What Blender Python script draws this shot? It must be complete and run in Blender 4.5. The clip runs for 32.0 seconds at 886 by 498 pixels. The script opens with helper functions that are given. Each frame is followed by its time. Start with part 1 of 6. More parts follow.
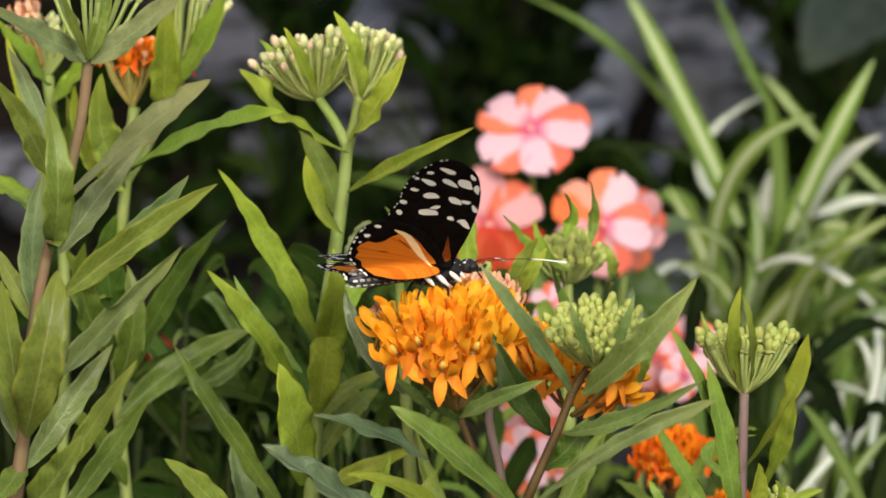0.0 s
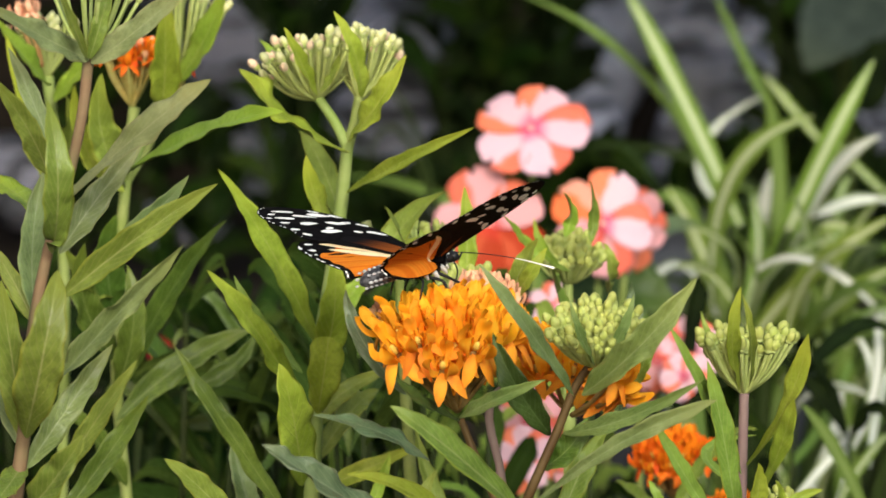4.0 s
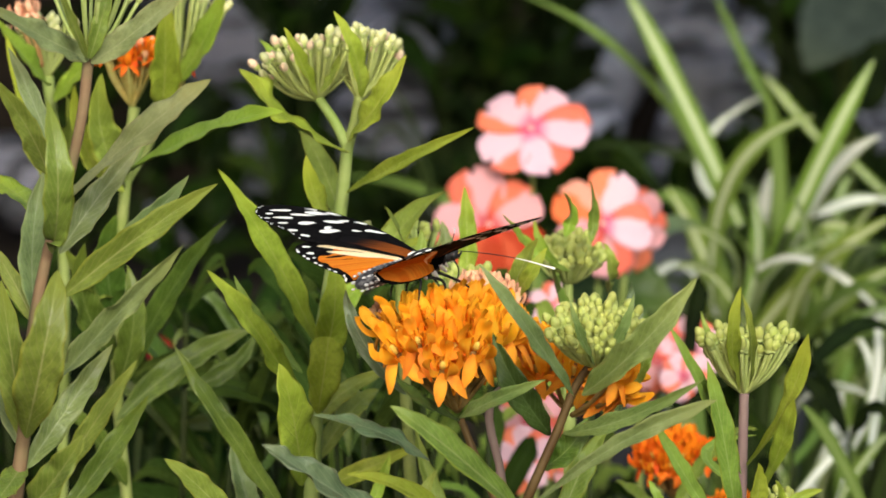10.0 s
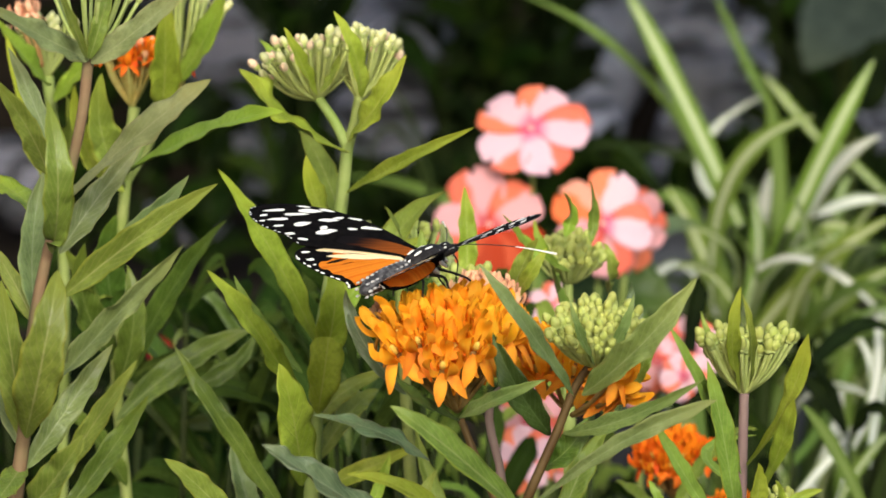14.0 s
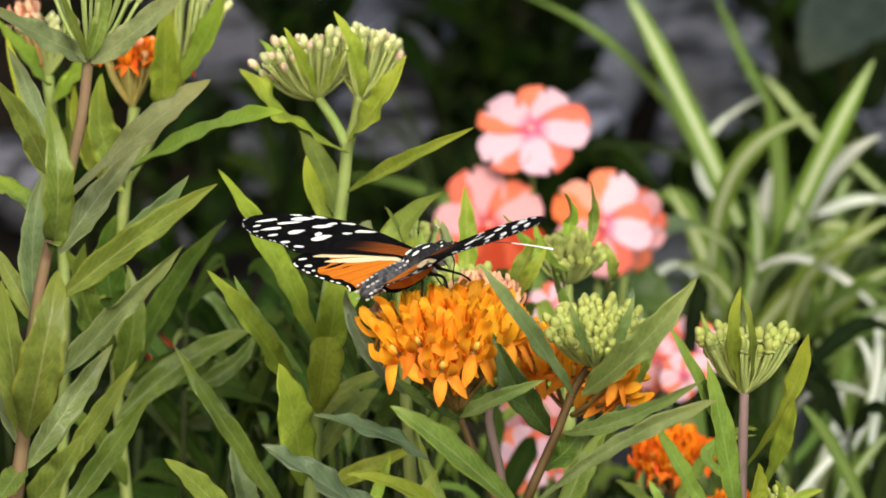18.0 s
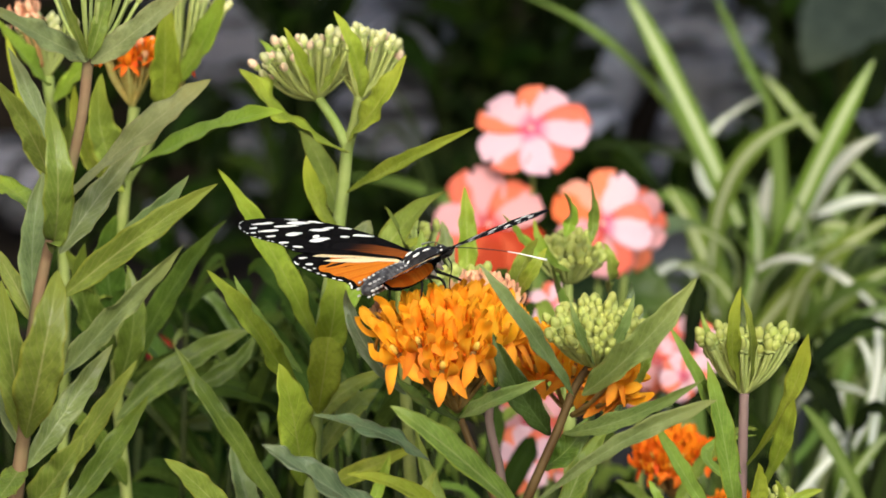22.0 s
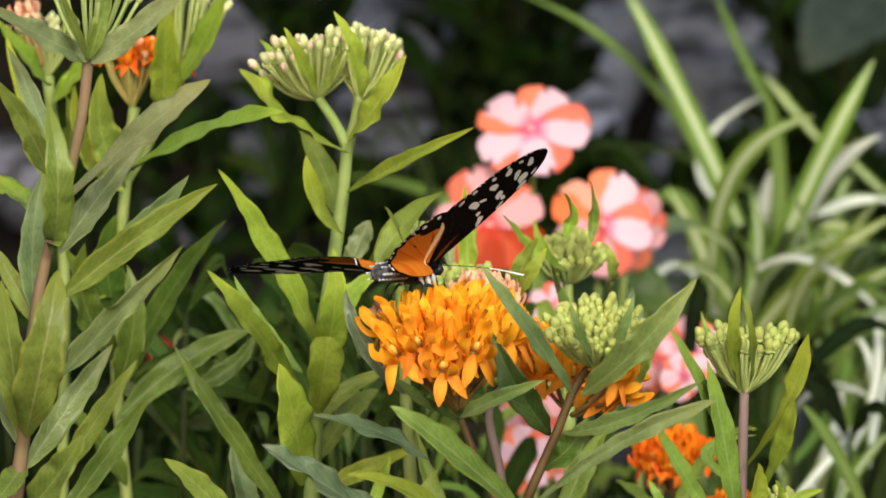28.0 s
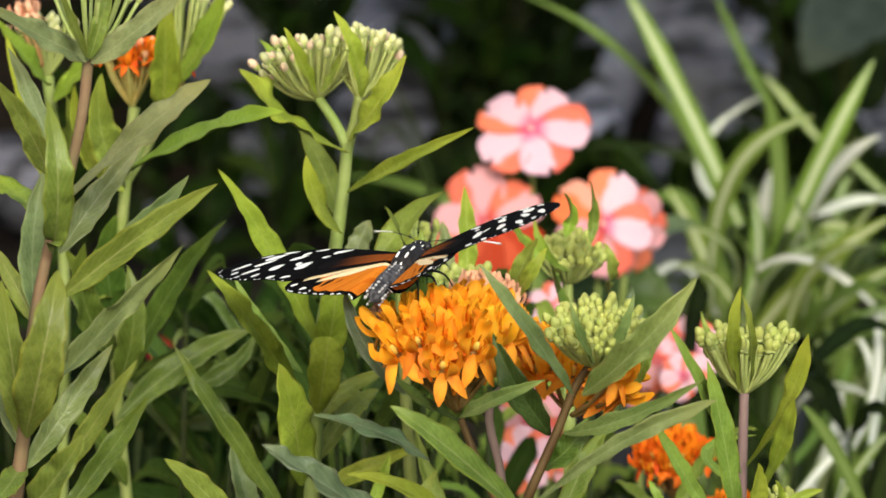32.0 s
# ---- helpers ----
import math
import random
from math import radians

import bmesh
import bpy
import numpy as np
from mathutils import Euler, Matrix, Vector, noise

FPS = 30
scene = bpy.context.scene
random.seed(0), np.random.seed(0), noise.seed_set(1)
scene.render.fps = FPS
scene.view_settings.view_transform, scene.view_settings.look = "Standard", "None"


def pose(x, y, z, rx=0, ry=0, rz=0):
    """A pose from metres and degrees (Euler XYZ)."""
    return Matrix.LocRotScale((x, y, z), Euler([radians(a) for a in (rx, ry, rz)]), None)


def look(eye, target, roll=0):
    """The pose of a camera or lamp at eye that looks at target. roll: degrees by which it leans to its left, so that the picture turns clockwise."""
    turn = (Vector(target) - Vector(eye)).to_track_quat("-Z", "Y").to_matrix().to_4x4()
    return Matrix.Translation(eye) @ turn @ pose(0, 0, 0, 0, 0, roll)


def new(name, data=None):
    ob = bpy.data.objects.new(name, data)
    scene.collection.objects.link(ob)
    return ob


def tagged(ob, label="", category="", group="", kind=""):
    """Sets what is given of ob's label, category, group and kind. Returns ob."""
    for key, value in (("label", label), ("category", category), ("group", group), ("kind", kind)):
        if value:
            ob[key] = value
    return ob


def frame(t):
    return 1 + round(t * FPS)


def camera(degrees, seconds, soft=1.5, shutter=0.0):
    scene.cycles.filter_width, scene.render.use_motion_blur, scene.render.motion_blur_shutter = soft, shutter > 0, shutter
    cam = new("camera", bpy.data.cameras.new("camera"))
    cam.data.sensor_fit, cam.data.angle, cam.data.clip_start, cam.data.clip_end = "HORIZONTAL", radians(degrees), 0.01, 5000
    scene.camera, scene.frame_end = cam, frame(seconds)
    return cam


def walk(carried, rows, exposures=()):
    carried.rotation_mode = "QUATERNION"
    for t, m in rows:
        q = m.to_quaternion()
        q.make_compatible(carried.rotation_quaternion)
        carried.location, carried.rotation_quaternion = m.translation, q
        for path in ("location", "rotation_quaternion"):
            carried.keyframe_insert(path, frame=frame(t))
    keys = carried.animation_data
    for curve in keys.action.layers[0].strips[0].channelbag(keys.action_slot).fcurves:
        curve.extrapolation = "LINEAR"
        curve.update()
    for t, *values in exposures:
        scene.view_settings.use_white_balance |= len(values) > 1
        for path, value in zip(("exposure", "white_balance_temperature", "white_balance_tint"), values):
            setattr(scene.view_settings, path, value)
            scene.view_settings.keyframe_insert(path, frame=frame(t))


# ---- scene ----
from mathutils import geometry

cam = camera(10.57, 32.0, soft=1.7, shutter=0.4)
cam.data.dof.use_dof = True
cam.data.dof.focus_distance = 1.0
cam.data.dof.aperture_fstop = 34
EYE = (0.0, 0.0, 0.72)
VIEW = look(EYE, (0.0, 0.99027, 0.58083))
walk(cam, [(0.0, VIEW), (32.0, VIEW)], [(0.0, 0.47, 6460, 9), (1.5, 0.64, 6460, 9), (32.0, 0.64, 6460, 9)])

# ---- world and light: soft bright overcast sky, sun behind thin cloud ----
world = bpy.data.worlds.new("sky")
scene.world = world
world.use_nodes = True
wn = world.node_tree.nodes
sky = wn.new("ShaderNodeTexSky")
sky.sky_type = "NISHITA"
sky.sun_disc = False
sky.sun_elevation, sky.sun_rotation = radians(31), radians(194)
sky.dust_density = 4.0
wn["Background"].inputs[1].default_value = 0.11
world.node_tree.links.new(sky.outputs[0], wn["Background"].inputs[0])
sun = new("sun", bpy.data.lights.new("sun", "SUN"))
sun.data.energy, sun.data.angle, sun.data.color = 2.7, radians(18), (1.0, 0.96, 0.88)
sun.matrix_world = look((0, 0, 0), (-0.28, 1.05, -0.54))

# ---- materials ----


def shader(name):
    m = bpy.data.materials.new(name)
    m.use_nodes = True
    return m, m.node_tree.nodes, m.node_tree.links, m.node_tree.nodes["Principled BSDF"]


def mixed(n, l, a, b, fac, blend="MIX"):
    x = n.new("ShaderNodeMix")
    x.data_type, x.blend_type = "RGBA", blend
    for sock, v in ((x.inputs[0], fac), (x.inputs[6], a), (x.inputs[7], b)):
        if isinstance(v, (tuple, list)):
            sock.default_value = (*v, 1.0)
        elif isinstance(v, (int, float)):
            sock.default_value = v
        else:
            l.new(v, sock)
    return x.outputs[2]


def ramped(n, l, src, lo, hi):
    r = n.new("ShaderNodeMapRange")
    r.inputs[1].default_value, r.inputs[2].default_value = lo, hi
    r.interpolation_type = "SMOOTHSTEP"
    l.new(src, r.inputs[0])
    return r.outputs[0]


def sums(n, l, op, a, b):
    x = n.new("ShaderNodeMath")
    x.operation = op
    for sock, v in ((x.inputs[0], a), (x.inputs[1], b)):
        if isinstance(v, (int, float)):
            sock.default_value = v
        else:
            l.new(v, sock)
    return x.outputs[0]


def noisy(n, l, scale, detail=4.0, coord="Object"):
    tc = n.new("ShaderNodeTexCoord")
    t = n.new("ShaderNodeTexNoise")
    t.inputs["Scale"].default_value, t.inputs["Detail"].default_value = scale, detail
    l.new(tc.outputs[coord], t.inputs["Vector"])
    return t.outputs[0]


def varied(n, l, col, spread, hue=0.02):
    info = n.new("ShaderNodeObjectInfo")
    h = n.new("ShaderNodeHueSaturation")
    a = n.new("ShaderNodeMapRange")
    a.inputs[3].default_value, a.inputs[4].default_value = 1 - spread, 1 + spread
    b = n.new("ShaderNodeMapRange")
    b.inputs[3].default_value, b.inputs[4].default_value = 0.5 - hue, 0.5 + hue
    l.new(info.outputs["Random"], a.inputs[0])
    scr = n.new("ShaderNodeMath")
    scr.operation = "FRACT"
    l.new(sums(n, l, "MULTIPLY", info.outputs["Random"], 7.31), scr.inputs[0])
    l.new(scr.outputs[0], b.inputs[0])
    l.new(a.outputs[0], h.inputs["Value"])
    l.new(b.outputs[0], h.inputs["Hue"])
    l.new(col, h.inputs["Color"])
    return h.outputs[0]


def bumped(n, l, bsdf, height, strength, distance):
    b = n.new("ShaderNodeBump")
    b.inputs["Strength"].default_value, b.inputs["Distance"].default_value = strength, distance
    l.new(height, b.inputs["Height"])
    l.new(b.outputs[0], bsdf.inputs["Normal"])


def thin(m, n, l, bsdf, col, amount):
    """Lets part of the light through a thin sheet."""
    t = n.new("ShaderNodeBsdfTranslucent")
    mix = n.new("ShaderNodeMixShader")
    mix.inputs[0].default_value = amount
    if isinstance(col, tuple):
        t.inputs[0].default_value = (*col, 1)
    else:
        l.new(col, t.inputs[0])
    l.new(bsdf.outputs[0], mix.inputs[1])
    l.new(t.outputs[0], mix.inputs[2])
    l.new(mix.outputs[0], n["Material Output"].inputs[0])


def plain_mat(name, a, b, scale, rough=0.5, bump=0.3, dist=0.0005, spread=0.08, through_light=0.0, hue=0.01):
    m, n, l, bsdf = shader(name)
    bsdf.inputs["Specular IOR Level"].default_value = 0.12
    col = mixed(n, l, a, b, ramped(n, l, noisy(n, l, scale, 5), 0.35, 0.65))
    fine = noisy(n, l, scale * 7, 3)
    col = mixed(n, l, col, mixed(n, l, a, b, 0.5, "MULTIPLY"), sums(n, l, "MULTIPLY", fine, 0.35))
    col = varied(n, l, col, spread, hue)
    l.new(col, bsdf.inputs["Base Color"])
    bsdf.inputs["Roughness"].default_value = rough
    bumped(n, l, bsdf, fine, bump, min(dist, 0.12 / (scale * 7)))
    if through_light:
        thin(m, n, l, bsdf, col, through_light)
    return m


def leaf_mat(name, a, b, rib, rough=0.45, let=0.22, spread=0.14, edge=None, gloss=0.22):
    """Leaf blade: mottled green, pale midrib, faint side veins, u across and v along."""
    m, n, l, bsdf = shader(name)
    uv = n.new("ShaderNodeUVMap")
    uv.uv_map = "UVMap"
    sep = n.new("ShaderNodeSeparateXYZ")
    l.new(uv.outputs[0], sep.inputs[0])
    off = sums(n, l, "ABSOLUTE", sums(n, l, "SUBTRACT", sep.outputs[0], 0.5), 0)
    col = mixed(n, l, tuple(c * 0.94 for c in a), tuple(c * 1.1 for c in b), ramped(n, l, noisy(n, l, 110, 5), 0.34, 0.66))
    fine = noisy(n, l, 900, 3)
    col = mixed(n, l, col, tuple(c * 0.55 for c in a), sums(n, l, "MULTIPLY", ramped(n, l, fine, 0.42, 0.66), 0.3))
    side = sums(n, l, "SUBTRACT", sums(n, l, "MULTIPLY", sep.outputs[1], 75.0), sums(n, l, "MULTIPLY", off, 38.0))
    ribs = sums(n, l, "SINE", side, 0)
    vein = ramped(n, l, ribs, 0.75, 1.0)
    col = mixed(n, l, col, rib, sums(n, l, "MULTIPLY", vein, 0.2))
    mid = ramped(n, l, sums(n, l, "ADD", off, sums(n, l, "MULTIPLY", sep.outputs[1], 0.022)), 0.05, 0.012)
    col = mixed(n, l, col, rib, sums(n, l, "MULTIPLY", mid, 0.55))
    if edge:
        col = mixed(n, l, col, edge, sums(n, l, "MULTIPLY", ramped(n, l, off, 0.40, 0.5), 0.5))
    col = mixed(n, l, col, tuple(min(1, c * k) for c, k in zip(b, (1.3, 1.12, 0.85))), sums(n, l, "MULTIPLY", ramped(n, l, sums(n, l, "ADD", sep.outputs[1], sums(n, l, "MULTIPLY", fine, 0.3)), 0.75, 1.2), 0.6))
    col = varied(n, l, col, spread, 0.018)
    l.new(col, bsdf.inputs["Base Color"])
    bsdf.inputs["Roughness"].default_value = rough
    bsdf.inputs["Specular IOR Level"].default_value = gloss
    quilt = noisy(n, l, 420, 2)
    hgt = sums(n, l, "ADD", sums(n, l, "MULTIPLY", vein, -0.25), sums(n, l, "ADD", sums(n, l, "MULTIPLY", fine, 0.5), quilt))
    bumped(n, l, bsdf, hgt, 0.55, 0.0006)
    thin(m, n, l, bsdf, col, let)
    return m


LEAF = leaf_mat("milkweed_leaf", (0.178, 0.262, 0.034), (0.222, 0.312, 0.048), (0.36, 0.42, 0.14), edge=(0.3, 0.3, 0.03), gloss=0.35)
LEAF_BACK = leaf_mat("milkweed_leaf_underside", (0.185, 0.235, 0.06), (0.215, 0.26, 0.07), (0.38, 0.42, 0.22), 0.6)
LEAF_GREY = leaf_mat("grey_green_leaf", (0.07, 0.112, 0.05), (0.1, 0.145, 0.068), (0.23, 0.27, 0.16), 0.45, 0.18, edge=(0.2, 0.23, 0.12), gloss=0.5)
LEAF_GREY_DARK = leaf_mat("dark_green_leaf", (0.04, 0.068, 0.012), (0.06, 0.095, 0.02), (0.11, 0.15, 0.05), 0.45, 0.2)
LEAF_DULL = leaf_mat("dull_green_leaf", (0.117, 0.175, 0.037), (0.159, 0.217, 0.058), (0.27, 0.31, 0.15), 0.42, 0.25, edge=(0.2, 0.25, 0.07), gloss=0.5)
LEAF_OLIVE = leaf_mat("olive_leaf", (0.118, 0.174, 0.022), (0.154, 0.218, 0.034), (0.3, 0.31, 0.13), edge=(0.24, 0.25, 0.025), gloss=0.4)
LEAF_FERN = leaf_mat("mid_green_leaf", (0.07, 0.128, 0.014), (0.1, 0.165, 0.022), (0.2, 0.26, 0.08), 0.42, 0.25, edge=(0.16, 0.22, 0.04), gloss=0.45)
LEAF_TAN = leaf_mat("tan_green_leaf", (0.194, 0.236, 0.084), (0.242, 0.278, 0.116), (0.33, 0.35, 0.18), 0.5, 0.28, edge=(0.3, 0.28, 0.13), gloss=0.5)
LEAF_PALE = leaf_mat("pale_leaf", (0.138, 0.193, 0.055), (0.176, 0.231, 0.079), (0.27, 0.31, 0.17), 0.45, 0.25, edge=(0.27, 0.29, 0.11), gloss=0.55)
LEAF_BRIGHT = leaf_mat("young_leaf", (0.262, 0.378, 0.034), (0.322, 0.428, 0.052), (0.4, 0.45, 0.12), 0.42, 0.33, edge=(0.3, 0.34, 0.03))
# Leaves of the bed, darkened so their colour carries the shade between stems.
LEAF_SHADED = leaf_mat("shade_tinted_leaf", (0.009, 0.022, 0.003), (0.015, 0.033, 0.004), (0.035, 0.06, 0.014), 0.6, 0.25, gloss=0.03)
LEAF_HALF_SHADED = leaf_mat("half_shade_leaf", (0.028, 0.052, 0.008), (0.042, 0.072, 0.012), (0.08, 0.12, 0.03), 0.6, 0.15, gloss=0.03)
# Brighter copy of the undergrowth leaf, with the light put into its colour.
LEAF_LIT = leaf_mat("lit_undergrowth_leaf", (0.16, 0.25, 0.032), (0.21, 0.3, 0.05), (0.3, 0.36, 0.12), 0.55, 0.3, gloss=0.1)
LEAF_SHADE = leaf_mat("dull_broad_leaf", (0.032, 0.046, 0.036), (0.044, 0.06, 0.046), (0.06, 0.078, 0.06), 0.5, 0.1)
# Nearly black leaf: the deep shade is in its colour.
LEAF_DEEP_SHADED = leaf_mat("deep_shade_leaf", (0.005, 0.009, 0.003), (0.009, 0.016, 0.004), (0.02, 0.032, 0.01), 0.6, 0.12, gloss=0.02)
STEM_RED = plain_mat("reddish_stem", (0.19, 0.115, 0.065), (0.16, 0.125, 0.06), 120, 0.55)
STEM_MAUVE = plain_mat("mauve_stem", (0.21, 0.14, 0.125), (0.24, 0.17, 0.145), 120, 0.55)
STEM_BROWN = plain_mat("brown_stem", (0.06, 0.033, 0.012), (0.085, 0.055, 0.02), 150, 0.5)
# Green stem darkened: shade is part of this colour.
STEM_SHADED = plain_mat("shaded_stem", (0.018, 0.03, 0.006), (0.03, 0.042, 0.01), 150, 0.6)
STEM_GREEN = plain_mat("green_stem", (0.2, 0.26, 0.06), (0.25, 0.3, 0.09), 150, 0.5)
BUD = plain_mat("bud_cream", (0.52, 0.54, 0.2), (0.68, 0.66, 0.4), 500, 0.5, through_light=0.2, spread=0.15)
BUD_PINK = plain_mat("bud_flushed", (0.7, 0.48, 0.33), (0.66, 0.6, 0.36), 400, 0.5, through_light=0.2, spread=0.12)
BUD_GREEN = plain_mat("bud_yellow_green", (0.36, 0.41, 0.09), (0.47, 0.5, 0.17), 500, 0.5, through_light=0.2, spread=0.15)
PEDICEL = plain_mat("pedicel_green", (0.36, 0.43, 0.12), (0.42, 0.48, 0.17), 500, 0.5, through_light=0.15)
PEDICEL_TAN = plain_mat("pedicel_yellow", (0.42, 0.34, 0.09), (0.46, 0.42, 0.14), 500, 0.5, through_light=0.15)
PEDICEL_RED = plain_mat("pedicel_tan", (0.35, 0.2, 0.06), (0.4, 0.28, 0.1), 500, 0.5, through_light=0.15)


def petal_mat(name, a, b, scale, let, spread, rough=0.5):
    return plain_mat(name, a, b, scale, rough, 0.2, 0.0002, spread, let, 0.012)


HOOD = petal_mat("floret_hood", (0.96, 0.45, 0.016), (0.97, 0.58, 0.05), 400, 0.45, 0.12)
PETAL = petal_mat("floret_petal", (0.96, 0.38, 0.04), (0.97, 0.52, 0.045), 250, 0.45, 0.14)
HOOD_DEEP = petal_mat("deep_hood", (0.82, 0.2, 0.01), (0.86, 0.26, 0.015), 700, 0.3, 0.1)
PETAL_DEEP = petal_mat("deep_petal", (0.78, 0.13, 0.01), (0.82, 0.18, 0.015), 500, 0.3, 0.1)
HOOD_PEACH = petal_mat("peach_hood", (0.88, 0.5, 0.29), (0.9, 0.6, 0.4), 500, 0.3, 0.1)
BUD_ORANGE = petal_mat("orange_bud", (0.74, 0.36, 0.19), (0.78, 0.46, 0.27), 500, 0.3, 0.12)
ANTHER = plain_mat("floret_column", (0.66, 0.5, 0.1), (0.8, 0.56, 0.1), 800, 0.5)


def impatiens_mat(name, side_col, mid_col, heart, reach):
    """Petal with a pale blotch either side of its middle and coloured streaks at its seams."""
    m, n, l, bsdf = shader(name)
    uv = n.new("ShaderNodeUVMap")
    uv.uv_map = "UVMap"
    sep = n.new("ShaderNodeSeparateXYZ")
    l.new(uv.outputs[0], sep.inputs[0])
    wob = sums(n, l, "MULTIPLY", sums(n, l, "SUBTRACT", noisy(n, l, 130, 3), 0.5), 0.35)
    u = sums(n, l, "ADD", sep.outputs[0], wob)
    lean = sums(n, l, "SUBTRACT", u, reach)
    band = ramped(n, l, lean, 0.0, 0.1)
    fine = noisy(n, l, 900, 2)
    col = mixed(n, l, mid_col, side_col, band)
    col = mixed(n, l, col, mixed(n, l, mid_col, side_col, 0.35), sums(n, l, "MULTIPLY", fine, 0.35))
    col = mixed(n, l, col, heart, sums(n, l, "MULTIPLY", ramped(n, l, sep.outputs[1], 0.3, 0.02), 0.9))
    col = varied(n, l, col, 0.06, 0.008)
    l.new(col, bsdf.inputs["Base Color"])
    bsdf.inputs["Roughness"].default_value = 0.55
    bsdf.inputs["Specular IOR Level"].default_value = 0.08
    bumped(n, l, bsdf, fine, 0.25, 0.00015)
    thin(m, n, l, bsdf, col, 0.18)
    return m


PINK = impatiens_mat("pink_orange_petal", (0.72, 0.14, 0.045), (0.63, 0.43, 0.49), (0.55, 0.06, 0.14), 0.6)
PINK_SOFT = impatiens_mat("salmon_petal", (0.6, 0.12, 0.05), (0.58, 0.3, 0.31), (0.42, 0.03, 0.027), 0.58)
ORANGE_SOFT = impatiens_mat("orange_petal", (0.72, 0.13, 0.03), (0.68, 0.3, 0.22), (0.6, 0.06, 0.05), 0.35)
FLAME = impatiens_mat("flame_petal", (0.3, 0.018, 0.007), (0.42, 0.055, 0.025), (0.45, 0.02, 0.02), 0.45)
RED = impatiens_mat("red_petal", (0.22, 0.006, 0.004), (0.1, 0.004, 0.004), (0.2, 0.01, 0.01), 0.5)
FLOWER_EYE = plain_mat("flower_eye", (0.5, 0.2, 0.2), (0.75, 0.6, 0.45), 900, 0.5)


def striped_mat(name, green, cream, lo, hi, let=0.3):
    """Long blade: green margins, pale band down the middle."""
    m, n, l, bsdf = shader(name)
    uv = n.new("ShaderNodeUVMap")
    uv.uv_map = "UVMap"
    sep = n.new("ShaderNodeSeparateXYZ")
    l.new(uv.outputs[0], sep.inputs[0])
    tc = n.new("ShaderNodeMapping")
    tc.inputs["Scale"].default_value = (22, 1.2, 1)
    l.new(uv.outputs[0], tc.inputs[0])
    t = n.new("ShaderNodeTexNoise")
    t.inputs["Scale"].default_value = 2.0
    l.new(tc.outputs[0], t.inputs["Vector"])
    off = sums(n, l, "ABSOLUTE", sums(n, l, "SUBTRACT", sep.outputs[0], 0.5), 0)
    off = sums(n, l, "ADD", off, sums(n, l, "MULTIPLY", sums(n, l, "SUBTRACT", t.outputs[0], 0.5), 0.12))
    col = mixed(n, l, cream, green, ramped(n, l, off, lo, hi))
    col = mixed(n, l, col, green, sums(n, l, "MULTIPLY", ramped(n, l, t.outputs[0], 0.5, 0.75), 0.5))
    col = varied(n, l, col, 0.15, 0.015)
    l.new(col, bsdf.inputs["Base Color"])
    bsdf.inputs["Roughness"].default_value = 0.45
    bsdf.inputs["Specular IOR Level"].default_value = 0.15
    bumped(n, l, bsdf, t.outputs[0], 0.3, 0.001)
    thin(m, n, l, bsdf, col, let)
    return m


STRIPE = striped_mat("striped_blade", (0.128, 0.195, 0.028), (0.43, 0.47, 0.29), 0.05, 0.22, 0.15)
STRIPE_WHITE = striped_mat("white_striped_blade", (0.15, 0.2, 0.075), (0.6, 0.63, 0.55), 0.2, 0.42, 0.15)
# Darker copy of the green blade; its colour holds the shade.
BLADE_SHADED = striped_mat("shade_tinted_blade", (0.018, 0.034, 0.006), (0.045, 0.065, 0.02), 0.05, 0.3)
BLADE_GREEN = striped_mat("green_blade", (0.1, 0.165, 0.025), (0.15, 0.22, 0.055), 0.05, 0.3)



def rock_mat(name, a, b, seam):
    """Layered stone: broad mottling, dark level seams and darker patches."""
    m, n, l, bsdf = shader(name)
    mp = n.new("ShaderNodeMapping")
    mp.inputs["Scale"].default_value = (18, 18, 75)
    info = n.new("ShaderNodeNewGeometry")
    l.new(info.outputs["Position"], mp.inputs[0])
    t = n.new("ShaderNodeTexNoise")
    t.inputs["Scale"].default_value, t.inputs["Detail"].default_value = 1.0, 5.0
    l.new(mp.outputs[0], t.inputs["Vector"])
    w = n.new("ShaderNodeTexNoise")
    w.inputs["Scale"].default_value, w.inputs["Detail"].default_value = 26.0, 3.0
    l.new(info.outputs["Position"], w.inputs["Vector"])
    col = mixed(n, l, a, b, ramped(n, l, w.outputs[0], 0.35, 0.65))
    col = mixed(n, l, col, seam, ramped(n, l, t.outputs[0], 0.47, 0.57))
    col = mixed(n, l, col, seam, sums(n, l, "MULTIPLY", ramped(n, l, w.outputs[0], 0.55, 0.72), 0.8))
    col = varied(n, l, col, 0.25, 0.01)
    l.new(col, bsdf.inputs["Base Color"])
    bsdf.inputs["Roughness"].default_value = 0.7
    bsdf.inputs["Specular IOR Level"].default_value = 0.3
    bumped(n, l, bsdf, t.outputs[0], 0.9, 0.006)
    return m


ROCK = rock_mat("grey_rock", (0.22, 0.235, 0.3), (0.34, 0.36, 0.45), (0.05, 0.055, 0.065))
ROCK_DARK = plain_mat("dark_rock", (0.045, 0.05, 0.06), (0.085, 0.09, 0.105), 12, 0.9, 0.8, 0.004, 0.2)
SOIL = plain_mat("soil", (0.01, 0.008, 0.006), (0.022, 0.017, 0.012), 25, 0.95, 1.0, 0.01, 0.0)

WING_BLACK = plain_mat("wing_black", (0.002, 0.0016, 0.0016), (0.006, 0.005, 0.005), 700, 0.85, 0.5, 0.0002, 0)
WING_BLACK.node_tree.nodes["Principled BSDF"].inputs["Specular IOR Level"].default_value = 0.04


